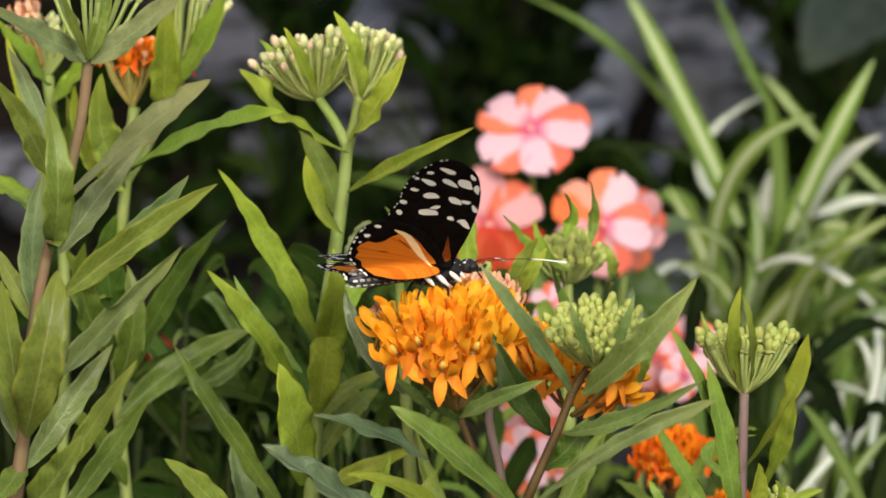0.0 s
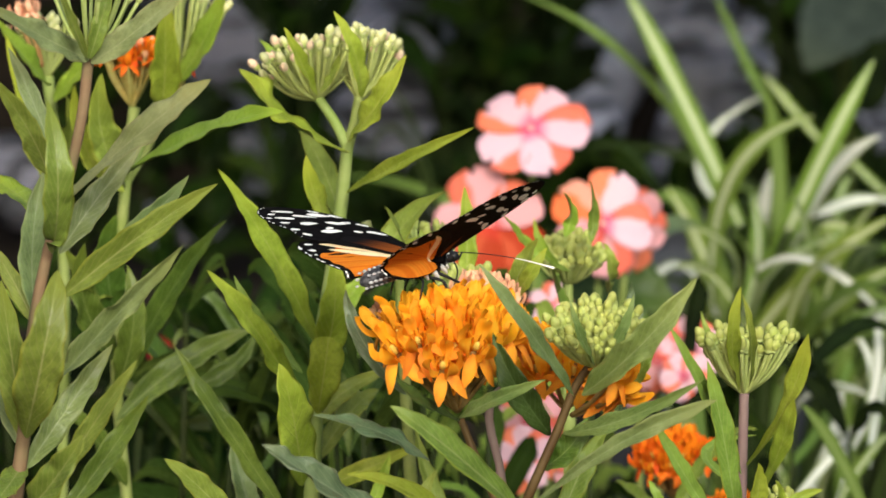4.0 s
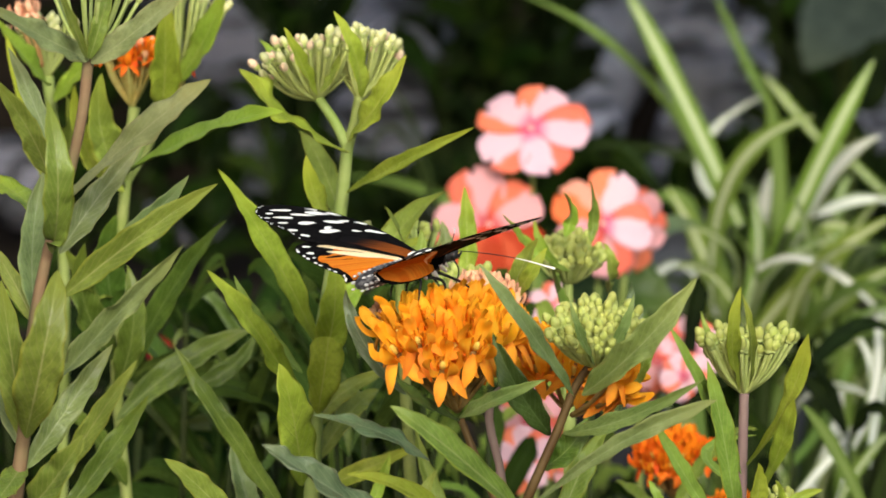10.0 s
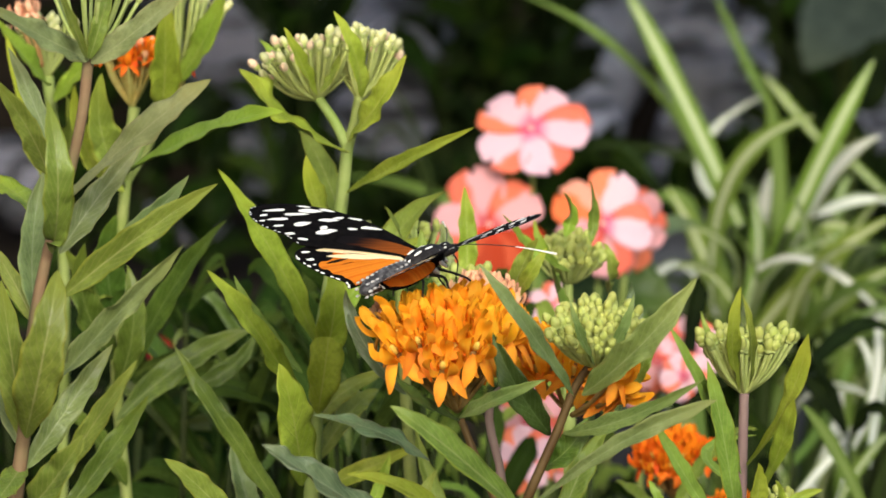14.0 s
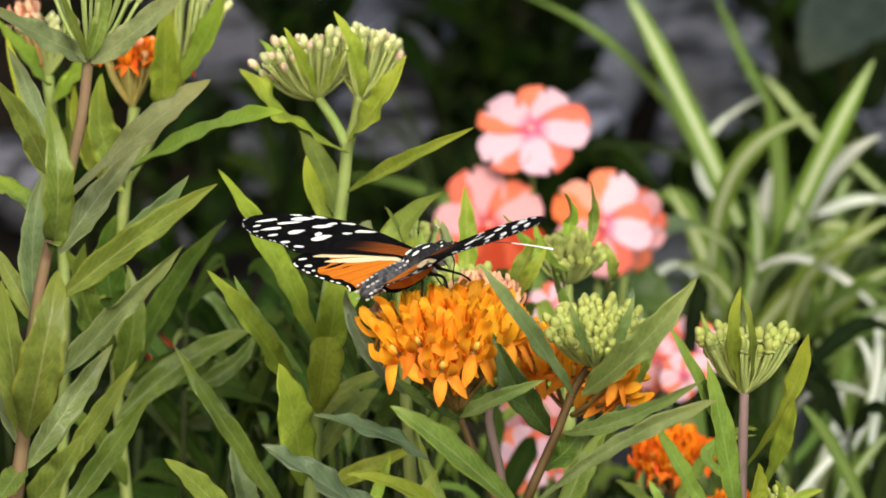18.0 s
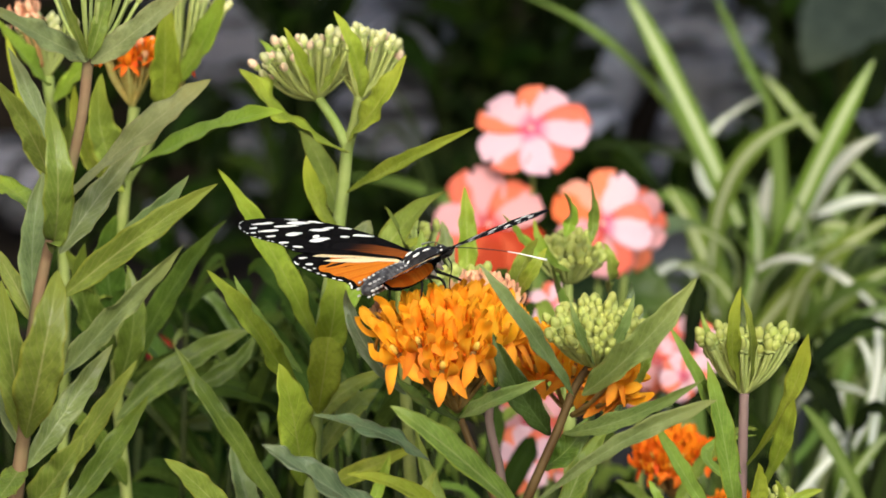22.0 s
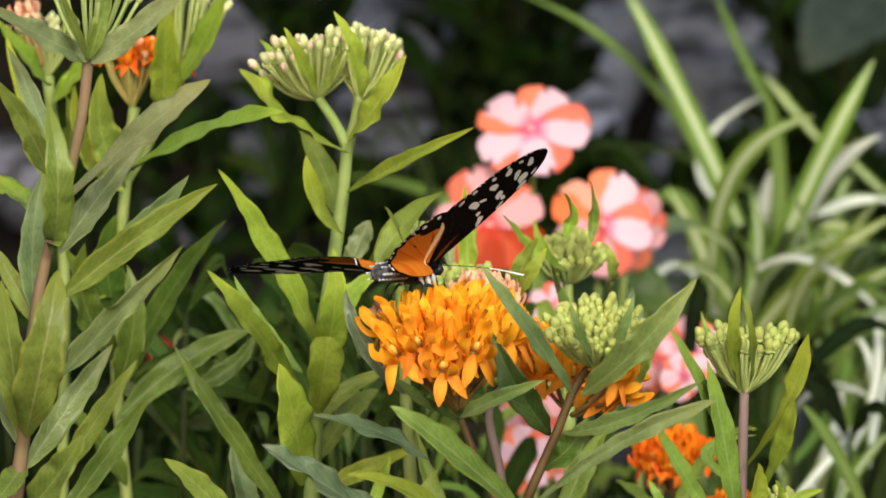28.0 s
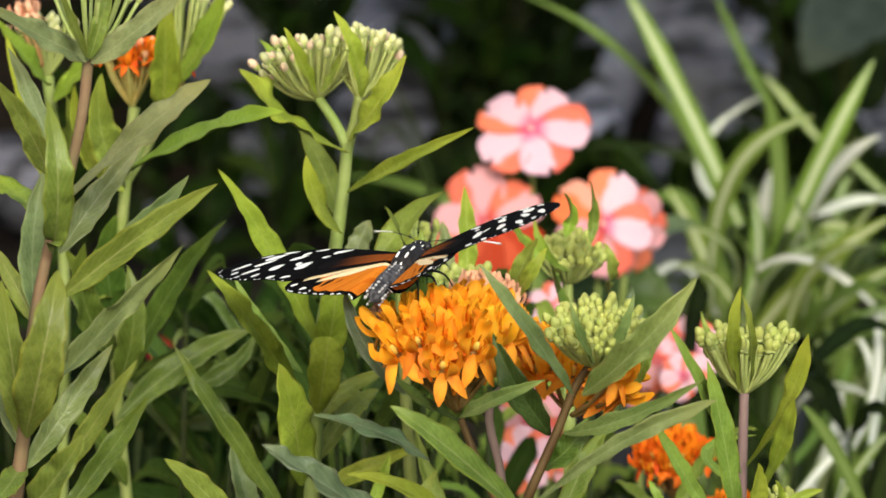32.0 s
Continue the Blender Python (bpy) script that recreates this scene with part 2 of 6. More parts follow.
def streak_mat(name, a, b, dark, start, fade=None, let=0.0):
    """Scales streaked along the veins, from the wing's root outwards."""
    m, n, l, bsdf = shader(name)
    tc = n.new("ShaderNodeTexCoord")
    g = n.new("ShaderNodeSeparateXYZ")
    l.new(tc.outputs["Object"], g.inputs[0])
    x = sums(n, l, "SUBTRACT", g.outputs[0], start)
    ang = sums(n, l, "ARCTAN2", sums(n, l, "ABSOLUTE", g.outputs[1], 0), x)
    t = n.new("ShaderNodeTexNoise")
    t.noise_dimensions = "1D"
    t.inputs["Scale"].default_value, t.inputs["Detail"].default_value = 22.0, 2.0
    l.new(ang, t.inputs["W"])
    fine = noisy(n, l, 1500, 3)
    col = mixed(n, l, a, b, ramped(n, l, t.outputs[0], 0.35, 0.65))
    col = mixed(n, l, col, dark, sums(n, l, "MULTIPLY", ramped(n, l, t.outputs[0], 0.57, 0.72), 0.5))
    col = mixed(n, l, col, dark, sums(n, l, "MULTIPLY", fine, 0.2))
    if fade:
        far = sums(n, l, "ADD", sums(n, l, "ABSOLUTE", g.outputs[1], 0), sums(n, l, "MULTIPLY", t.outputs[0], 0.006))
        col = mixed(n, l, col, (0.004, 0.003, 0.003), ramped(n, l, far, fade[0], fade[1]))
    l.new(col, bsdf.inputs["Base Color"])
    bsdf.inputs["Roughness"].default_value = 0.8
    bsdf.inputs["Specular IOR Level"].default_value = 0.06
    bumped(n, l, bsdf, fine, 0.3, 0.00006)
    if let:
        thin(m, n, l, bsdf, col, let)
    return m


WING_ORANGE = streak_mat("wing_orange", (0.55, 0.135, 0.009), (0.7, 0.235, 0.02), (0.16, 0.032, 0.005), 0.006, None, 0.14)
WING_WHITE = streak_mat("wing_white", (0.97, 0.96, 0.88), (0.98, 0.98, 0.94), (0.92, 0.91, 0.85), 0.006, None, 0.2)
WING_CREAM = streak_mat("wing_cream", (0.92, 0.74, 0.4), (0.95, 0.85, 0.58), (0.86, 0.55, 0.2), 0.006, None, 0.25)
WING_RUST = streak_mat("wing_rust", (0.15, 0.036, 0.006), (0.27, 0.072, 0.009), (0.02, 0.008, 0.004), 0.008, (0.0085, 0.0165))
BODY_BLACK = plain_mat("body_black", (0.012, 0.011, 0.011), (0.03, 0.028, 0.028), 900, 0.45, 0.6, 0.0003, 0)
BODY_WHITE = plain_mat("body_white", (0.74, 0.74, 0.68), (0.84, 0.84, 0.78), 900, 0.6, 0.4, 0.0002, 0)
BODY_GREY = plain_mat("body_grey", (0.025, 0.025, 0.028), (0.11, 0.11, 0.115), 900, 0.5, 0.6, 0.0003, 0)
BODY_PALE = plain_mat("body_pale_grey", (0.34, 0.34, 0.33), (0.52, 0.52, 0.5), 900, 0.6, 0.4, 0.0002, 0)
EYE_BLACK = plain_mat("eye_black", (0.012, 0.012, 0.012), (0.03, 0.03, 0.03), 2000, 0.2, 0.2, 0.0001, 0)

# ---- building helpers ----
SPOT = {}


def place_of(ob):
    return SPOT.get(ob.name, Matrix())


def thing(name, at, label, category, group="", kind=""):
    ob = new(name)
    ob.empty_display_size = 0.02
    ob.matrix_basis = Matrix.Translation(at)
    SPOT[ob.name] = Matrix.Translation(at)
    return tagged(ob, label, category, group, kind)


def hung(ob, parent, m):
    """Parents ob so that it stands at m in the world."""
    ob.parent = parent
    ob.matrix_parent_inverse = Matrix()
    ob.matrix_basis = place_of(parent).inverted() @ m
    SPOT[ob.name] = m
    return ob


def meshed(name, verts, faces, mats, slots=None, uvs=None, smooth=True):
    me = bpy.data.meshes.new(name)
    me.from_pydata([tuple(v) for v in verts], [], faces)
    for m in mats:
        me.materials.append(m)
    if slots:
        me.polygons.foreach_set("material_index", slots)
    if smooth:
        me.polygons.foreach_set("use_smooth", [True] * len(faces))
    if uvs:
        lay = me.uv_layers.new(name="UVMap")
        for p in me.polygons:
            for li in p.loop_indices:
                lay.data[li].uv = uvs[me.loops[li].vertex_index]
    me.update()
    return me


def part(name, me, parent, m=Matrix(), label=""):
    ob = hung(new(name, me), parent, m)
    if label:
        tagged(ob, label)
    return ob


def spline(pts, per=6, closed=False):
    """Points of a smooth curve through pts, which bends by the distance between them."""
    p = [Vector(q) for q in pts]
    n = len(p)
    out = []
    for i in range(n if closed else n - 1):
        if closed:
            a, b, c, d = p[i - 1], p[i], p[(i + 1) % n], p[(i + 2) % n]
        else:
            a, b, c, d = p[max(i - 1, 0)], p[i], p[i + 1], p[min(i + 2, n - 1)]
        ab, bc, cd = (b - a).length, (c - b).length, (d - c).length
        one = (c - b) if ab < 1e-9 else ((b - a) / ab * bc + (c - b) / bc * ab) / (ab + bc) * bc
        two = (c - b) if cd < 1e-9 else ((c - b) / bc * cd + (d - c) / cd * bc) / (bc + cd) * bc
        for k in range(per):
            t = k / per
            out.append((2 * t ** 3 - 3 * t * t + 1) * b + (t ** 3 - 2 * t * t + t) * one + (3 * t * t - 2 * t ** 3) * c + (t ** 3 - t * t) * two)
    if not closed:
        out.append(p[-1])
    return out


def tube_data(pts, radii, sides=8):
    """Verts and faces of a round stem through pts, its ends closed."""
    verts, faces = [], []
    ref = Vector((0.31, -0.8, 0.5))
    n = len(pts)
    for i, q in enumerate(pts):
        d = (pts[min(i + 1, n - 1)] - pts[max(i - 1, 0)]).normalized()
        a = d.cross(ref).normalized()
        b = d.cross(a)
        s = i / (n - 1) * (len(radii) - 1)
        j = min(int(s), len(radii) - 2)
        r = radii[j] + (radii[j + 1] - radii[j]) * (s - j)
        for k in range(sides):
            w = 2 * math.pi * k / sides
            verts.append(q + (a * math.cos(w) + b * math.sin(w)) * r)
    for i in range(n - 1):
        for k in range(sides):
            k2 = (k + 1) % sides
            faces.append((i * sides + k, i * sides + k2, (i + 1) * sides + k2, (i + 1) * sides + k))
    faces.append(tuple(range(sides))[::-1])
    faces.append(tuple((n - 1) * sides + k for k in range(sides)))
    return verts, faces


def stem(parent, pts, radii, mat, name="stem", label=""):
    v, f = tube_data(spline(pts, 6), radii)
    return part(name, meshed(name, v, f, [mat]), parent, Matrix(), label)


def blade_shape(kind, s):
    if kind == "lance":
        return max(0.0, math.sin(math.pi * s ** 0.85)) ** 0.8 * (1.0 - 0.12 * s) + 0.03 * (1 - s)
    if kind == "ovate":
        return max(0.0, math.sin(math.pi * s ** 0.62)) ** 0.75 + 0.02 * (1 - s)
    if kind == "late":
        return max(0.0, math.sin(math.pi * s ** 1.9)) ** 0.85 + 0.3 * (1 - s)
    return min(1.0, 0.55 + 1.6 * s) * min(1.0, (1 - s) * 3.2 + 0.02) ** 0.75


def blade(parent, base, mid, tip, width, turn=0.0, fold=22.0, mats=None, shape="lance", wave=1.0, name="leaf", seg=18, twist=0.0, label=""):
    """A leaf blade along the curve base, mid, tip, with a midrib channel, wavy rim and real thickness."""
    mats = mats or (LEAF, LEAF_BACK)
    base, mid, tip = Vector(base), Vector(mid), Vector(tip)
    ctrl = 2 * mid - 0.5 * (base + tip)
    rng = random.Random(hash((round(base.x * 1e4), round(tip.z * 1e4), round(mid.x * 1e4))) % 99991)
    ph, ph2, amp = rng.uniform(0, 6), rng.uniform(0, 6), rng.uniform(0.6, 1.3) * wave
    fq, fq2 = rng.uniform(12, 20), rng.uniform(30, 42)
    fold += rng.uniform(-6, 8) * wave
    cross = (-1.0, -0.72, -0.38, -0.08, 0.08, 0.38, 0.72, 1.0)
    top, uv = [], []
    under = []
    th = min(0.00035, width * 0.03)
    for i in range(seg + 1):
        s = i / seg
        q = base * (1 - s) ** 2 + ctrl * 2 * s * (1 - s) + tip * s * s
        d = (2 * (1 - s) * (ctrl - base) + 2 * s * (tip - ctrl)).normalized()
        ref = Vector((0.12, -0.78, 0.62))
        side = d.cross(ref)
        if side.length < 0.05:
            side = d.cross(Vector((0.0, -0.3, 1.0)))
        side.normalize()
        side = Matrix.Rotation(radians(turn + twist * (s - 0.5)), 3, d) @ side
        nor = side.cross(d).normalized()
        w = width * 0.45 * blade_shape(shape, s)
        for c in cross:
            lift = abs(c) * w * math.tan(radians(fold))
            rip = amp * w * abs(c) ** 2 * (0.26 * math.sin(s * fq + ph + (1.9 if c > 0 else 0)) + 0.11 * math.sin(s * fq2 + ph2 + (0.8 if c > 0 else 0)))
            rag = 1 + wave * (0.08 * math.sin(s * 29 + ph2 + (2 if c > 0 else 0)) + 0.06 * math.sin(s * 11 + ph + (1 if c > 0 else 0)) + 0.02 * math.sin(s * 62 + 2 * ph + (1.4 if c > 0 else 0)))
            p = q + side * (c * w * rag) + nor * (lift + rip)
            top.append(p)
            under.append(p - nor * (th * (1.4 if abs(c) < 0.1 else 1.0) * (1.0 if abs(c) < 0.9 else 0.3)))
            uv.append(((c + 1) / 2, s))
    nc, n = len(cross), len(top)
    verts = top + under
    faces, slots = [], []
    for i in range(seg):
        for k in range(nc - 1):
            a, b, c2, d2 = i * nc + k, i * nc + k + 1, (i + 1) * nc + k + 1, (i + 1) * nc + k
            faces += [(a, b, c2, d2), (n + d2, n + c2, n + b, n + a)]
            slots += [0, 1]
        for k in (0, nc - 1):
            a, b = i * nc + k, (i + 1) * nc + k
            faces.append((a, b, n + b, n + a) if k == 0 else (b, a, n + a, n + b))
            slots.append(0)
    return part(name, meshed(name, verts, faces, list(mats), slots, uv + uv), parent, Matrix(), label)


def ball_data(rx, rz, z0, rings=6, sides=8, point=0.0):
    """A bud-like ball along z, its upper half drawn out by point."""
    verts, faces = [(0, 0, z0 - rz)], []
    for i in range(1, rings):
        a = math.pi * i / rings
        z = -math.cos(a)
        r = math.sin(a) * (1 - point * max(z, 0))
        for k in range(sides):
            w = 2 * math.pi * k / sides
            verts.append((rx * r * math.cos(w), rx * r * math.sin(w), z0 + rz * z))
    verts.append((0, 0, z0 + rz))
    for k in range(sides):
        k2 = (k + 1) % sides
        faces.append((0, 1 + k2, 1 + k))
        for i in range(rings - 2):
            a = 1 + i * sides
            faces.append((a + k, a + k2, a + sides + k2, a + sides + k))
        a = 1 + (rings - 2) * sides
        faces.append((a + k, a + k2, len(verts) - 1))
    return [Vector(v) for v in verts], faces


def gather(pieces):
    """Joins (verts, faces, slot) pieces into one set."""
    verts, faces, slots = [], [], []
    for v, f, s in pieces:
        o = len(verts)
        verts += list(v)
        faces += [tuple(i + o for i in q) for q in f]
        slots += [s] * len(f)
    return verts, faces, slots


def bud_mesh(mats):
    """A closed bud with its five faint seams on a calyx, standing along z."""
    v, f = ball_data(0.00088, 0.0012, 0.001, 7, 10, 0.12)
    v = [Vector((p.x * (1 + 0.08 * math.cos(5 * math.atan2(p.y, p.x))), p.y * (1 + 0.08 * math.cos(5 * math.atan2(p.y, p.x))), p.z)) for p in v]
    c, cf = ball_data(0.0008, 0.0006, 0.0, 4, 8)
    return meshed("bud", *gather([(v, f, 0), (c, cf, 1)])[:2], list(mats), gather([(v, f, 0), (c, cf, 1)])[2])


BUD_MESH = bud_mesh((BUD, PEDICEL))
BUD_GREEN_MESH = bud_mesh((BUD_GREEN, PEDICEL))
BUD_PINK_MESH = bud_mesh((BUD_PINK, PEDICEL))
BUD_ORANGE_MESH = bud_mesh((BUD_ORANGE, PEDICEL_RED))


def facing(d):
    return Vector(d).to_track_quat("Z", "Y").to_matrix().to_4x4()


def bud_umbel(plant, hub, axis, length, spread, count, seed, mesh=None, pink=0.0, scale=1.0, stalk=None, crowd=0.0, flat=0.0):
    """A head of buds on slender stalks that fan out from one hub."""
    rng = random.Random(seed)
    hub, turn = Vector(hub), facing(axis)
    pieces, ends = [], []
    for i in range(count):
        f = (i + 0.5) / count
        tilt = radians(spread) * math.sqrt(f)
        az = i * 2.399963 + rng.uniform(-0.25, 0.25)
        d = turn @ Vector((math.sin(tilt) * math.cos(az), math.sin(tilt) * math.sin(az), math.cos(tilt)))
        ln = length * rng.uniform(0.86, 1.05) * (1 - crowd * rng.random()) / math.cos(tilt) ** flat
        up = Vector((0, 0, 1)) * ln * 0.2
        mid = hub + d * ln * 0.52 - up * 0.55
        end = hub + d * ln + up * 0.2
        v, fc = tube_data(spline([hub, mid, end], 4), (0.00055, 0.00038, 0.00045), 6)
        pieces.append((v, fc, 0))
        ends.append((end, (end - mid).normalized()))
    v, f, s = gather(pieces)
    head = part("bud_head", meshed("bud_head", v, f, [stalk or PEDICEL]), plant, Matrix())
    for end, d in ends:
        me = mesh or (BUD_PINK_MESH if rng.random() < pink * (1.2 if d.x < 0 else 0.5) else BUD_MESH)
        k = scale * rng.uniform(0.82, 1.15)
        m = Matrix.Translation(end) @ facing(d + Vector((rng.uniform(-0.2, 0.2), rng.uniform(-0.2, 0.2), 0.15))) @ Matrix.Diagonal((k, k, k, 1))
        part("bud", me, head, m)
    return head


def lobe(root, mid, tip, side, w, fat, slot, point=0.0):
    """A small petal lobe: narrow foot, broad middle, blunt tip, slightly channelled."""
    verts, faces = [], []
    root, mid, tip, side = Vector(root), Vector(mid), Vector(tip), Vector(side).normalized()
    ctrl = 2 * mid - 0.5 * (root + tip)
    seg = 7
    for i in range(seg + 1):
        s = i / seg
        q = root * (1 - s) ** 2 + ctrl * 2 * s * (1 - s) + tip * s * s
        d = (2 * (1 - s) * (ctrl - root) + 2 * s * (tip - ctrl)).normalized()
        nor = side.cross(d).normalized()
        ww = w * (0.38 + 0.66 * math.sin(math.pi * min(1.0, s * 0.8))) * math.sqrt(max(0.03, 1 - max(0.0, (s - 0.7) / 0.31) ** 2)) * (1 - point * max(0.0, s - 0.45))
        rim = nor * fat * 1.6
        verts += [q - side * ww + rim, q + nor * fat * 0.3, q + side * ww + rim, q - side * ww + rim, q - nor * fat * 0.5, q + side * ww + rim]
    for i in range(seg):
        for k in (0, 1, 3, 4):
            a, b = i * 6 + k, i * 6 + k + 1
            faces.append((a, a + 6, b + 6, b) if k > 2 else (b, b + 6, a + 6, a))
    return verts, faces, slot


def floret_mesh(seed, mats, droop=1.0):
    """One milkweed floret: five petals bent back, five upright hoods with horns round a column."""
    rng = random.Random(seed)
    pieces = []
    z = Vector((0, 0, 1))
    for k in range(5):
        a = 2 * math.pi * k / 5 + rng.uniform(-0.14, 0.14)
        o = Vector((math.cos(a), math.sin(a), 0))
        t = Vector((-math.sin(a), math.cos(a), 0))
        dr = droop * rng.uniform(0.65, 1.2)
        ln = rng.uniform(0.92, 1.06)
        pieces.append(lobe(o * 0.0007, o * 0.0034 * ln - z * 0.0010 * dr, o * 0.0064 * ln - z * 0.0046 * dr, t + z * rng.uniform(-0.25, 0.25), 0.0014, 0.00024, 1, 0.5))
        a2 = a + math.pi / 5
        o, t = Vector((math.cos(a2), math.sin(a2), 0)), Vector((-math.sin(a2), math.cos(a2), 0))
        hgt = rng.uniform(0.0054, 0.0068)
        pieces.append(lobe(o * 0.0010, o * 0.0032 + z * hgt * 0.5, o * 0.0027 + z * hgt, t, 0.00142, 0.0005, 0, 0.3))
        v, f = tube_data([o * 0.0012 + z * 0.001, o * 0.0016 + z * 0.0035, o * 0.0006 + z * 0.0046], (0.0003, 0.00018, 0.00008), 5)
        pieces.append((v, f, 0))
    v, f = ball_data(0.0007, 0.0014, 0.0016, 5, 8)
    pieces.append((v, f, 2))
    v, f, s = gather(pieces)
    return meshed("floret", v, f, list(mats), s)


FLORETS = [floret_mesh(i, (HOOD, PETAL, ANTHER), 0.9 + 0.15 * (i % 3)) for i in range(4)]
FLORETS_PEACH = [floret_mesh(i + 5, (HOOD_PEACH, HOOD_PEACH, ANTHER), 1.3) for i in range(2)]
FLORETS_DEEP = [floret_mesh(i + 9, (HOOD_DEEP, PETAL_DEEP, ANTHER), 0.8) for i in range(3)]


def flower_umbel(plant, hub, axis, length, spread, count, seed, meshes, scale=1.0, squash=1.0, label="", stalk=None, star=()):
    rng = random.Random(seed)
    hub, turn = Vector(hub), facing(axis)
    pieces, ends = [], []
    for i in range(count):
        f = (i + 0.5) / count
        tilt = radians(spread) * math.sqrt(f)
        az = i * 2.399963 + rng.uniform(-0.3, 0.3)
        d = turn @ Vector((math.sin(tilt) * math.cos(az), math.sin(tilt) * math.sin(az), math.cos(tilt) * squash)).normalized()
        end = hub + d * length * rng.uniform(0.88, 1.04)
        v, fc = tube_data(spline([hub, hub + d * length * 0.5 + Vector((0, 0, -0.0008)), end], 4), (0.0006, 0.0005, 0.0006), 6)
        pieces.append((v, fc, 0))
        ends.append((end, d))
    for at, d in star:
        at = Vector(at)
        v, fc = tube_data(spline([hub, (hub + at) / 2 + Vector((0, 0, -0.001)), at], 4), (0.0006, 0.0005, 0.0006), 6)
        pieces.append((v, fc, 0))
        ends.append((at, Vector(d) - Vector((0, 0, 0.32))))
    v, f, s = gather(pieces)
    head = part("flower_head", meshed("flower_head", v, f, [stalk or PEDICEL_RED]), plant, Matrix(), label)
    for end, d in ends:
        up = (d + Vector((0, 0, 0.32))).normalized()
        k = scale * rng.uniform(0.95, 1.1)
        m = Matrix.Translation(end) @ facing(up) @ Matrix.Rotation(rng.uniform(0, 6.28), 4, "Z") @ Matrix.Diagonal((k, k, k, 1))
        part("floret", rng.choice(meshes), head, m)
    return head

# ---- setting: bed that rises to a low stone bank ----


def rise(y, a, b):
    t = min(1.0, max(0.0, (y - a) / (b - a)))
    return t * t * (3 - 2 * t)


def ground_z(x, y):
    return 0.34 * rise(y, 1.08, 1.6) + 0.02 * rise(y, 2.0, 2.4) - 0.02 * rise(y, 3.2, 6.0) + 0.006 * math.sin(x * 31 + y * 17) * rise(y, 0.3, 0.6)


def foot(x, y):
    return Vector((x, y, ground_z(x, y) - 0.004))


def ground():
    ys = [-400, -40, -5, 0, 0.4] + [0.6 + 0.05 * i for i in range(56)] + [3.6, 4.2, 5, 7, 12, 40, 400]
    xs = [-400, -40, -6, -2.5, -1.6] + [-1.2 + 0.06 * i for i in range(41)] + [1.6, 2.5, 6, 40, 400]
    verts = [(x, y, ground_z(x, y) + 0.008 * noise.noise((x * 9, y * 9, 0))) for y in ys for x in xs]
    n = len(xs)
    faces = [(j * n + i, j * n + i + 1, (j + 1) * n + i + 1, (j + 1) * n + i) for j in range(len(ys) - 1) for i in range(n - 1)]
    tagged(new("ground", meshed("ground", verts, faces, [SOIL])), "dark moist garden soil rising to a bank", "ground", kind="structure")


ground()


def stone_mesh(seed):
    bm = bmesh.new()
    bmesh.ops.create_icosphere(bm, subdivisions=3, radius=1)
    for v in bm.verts:
        c = v.co.copy()
        v.co = Vector([math.copysign(abs(q) ** 0.72, q) for q in c])
        v.co *= 1 + 0.22 * noise.noise(c * 1.3 + Vector((seed * 7.1, 0, 0))) + 0.07 * noise.noise(c * 4 + Vector((seed, 3, 0)))
    me = bpy.data.meshes.new("stone")
    bm.to_mesh(me)
    bm.free()
    me.materials.append(ROCK if seed % 4 else ROCK_DARK)
    me.polygons.foreach_set("use_smooth", [True] * len(me.polygons))
    return me


STONES = [stone_mesh(i) for i in range(1, 8)]
bank = thing("rock_bank", (0, 2.75, 0.3), "low bank of stacked grey stones behind the bed", "rock bank", kind="structure")


def bank_core():
    verts, faces = [], []
    nx, nz = 40, 14
    for j in range(nz + 1):
        for i in range(nx + 1):
            x, z = -1.6 + 3.2 * i / nx, 0.2 + 0.9 * j / nz
            y = 2.72 + 0.25 * (z - 0.2) + 0.06 * noise.noise((x * 7, z * 9, 4))
            verts.append((x, y, z))
    for i in range(nx + 1):
        verts.append((-1.6 + 3.2 * i / nx, 3.6, 1.0))
    for i in range(nx + 1):
        verts.append((-1.6 + 3.2 * i / nx, 3.9, 0.2))
    for j in range(nz + 2):
        for i in range(nx):
            a = j * (nx + 1) + i
            faces.append((a, a + 1, a + nx + 2, a + nx + 1))
    return meshed("bank_core", verts, faces, [SOIL])


part("bank_core", bank_core(), bank)


def stone(at, rx, rz, k, tilt=0.0):
    m = Matrix.Translation(at) @ pose(0, 0, 0, 8, tilt, 15 * k) @ Matrix.Diagonal((rx, min(rx, rz) * 0.8, rz, 1))
    part("stone", STONES[k % 7], bank, m)


stone((-0.1202, 2.6079, 0.4506), 0.022, 0.045, 1, 10)
stone((-0.1101, 2.5822, 0.4116), 0.02, 0.028, 2, -8)
stone((-0.1446, 2.6924, 0.477), 0.03, 0.03, 3)
stone((-0.0258, 2.5863, 0.4405), 0.034, 0.052, 0, 6)
stone((-0.0399, 2.6006, 0.3985), 0.02, 0.02, 5)
stone((-0.0542, 2.6269, 0.4423), 0.026, 0.04, 1, -5)
stone((-0.0452, 2.6508, 0.4682), 0.03, 0.03, 2)
stone((-0.0166, 2.5824, 0.4131), 0.024, 0.022, 2, 12)
stone((-0.009, 2.6315, 0.4747), 0.024, 0.026, 4)
stone((-0.0043, 2.5807, 0.401), 0.03, 0.03, 1)
stone((0.0714, 2.6096, 0.4628), 0.03, 0.016, 2, 5)
stone((0.096, 2.6508, 0.4682), 0.03, 0.03, 5)
stone((0.0853, 2.607, 0.4444), 0.026, 0.02, 1)
stone((0.0822, 2.6031, 0.4169), 0.035, 0.022, 6, 12)
stone((0.0923, 2.5794, 0.3919), 0.032, 0.022, 4, 4)
stone((0.129, 2.6525, 0.4806), 0.032, 0.03, 0)
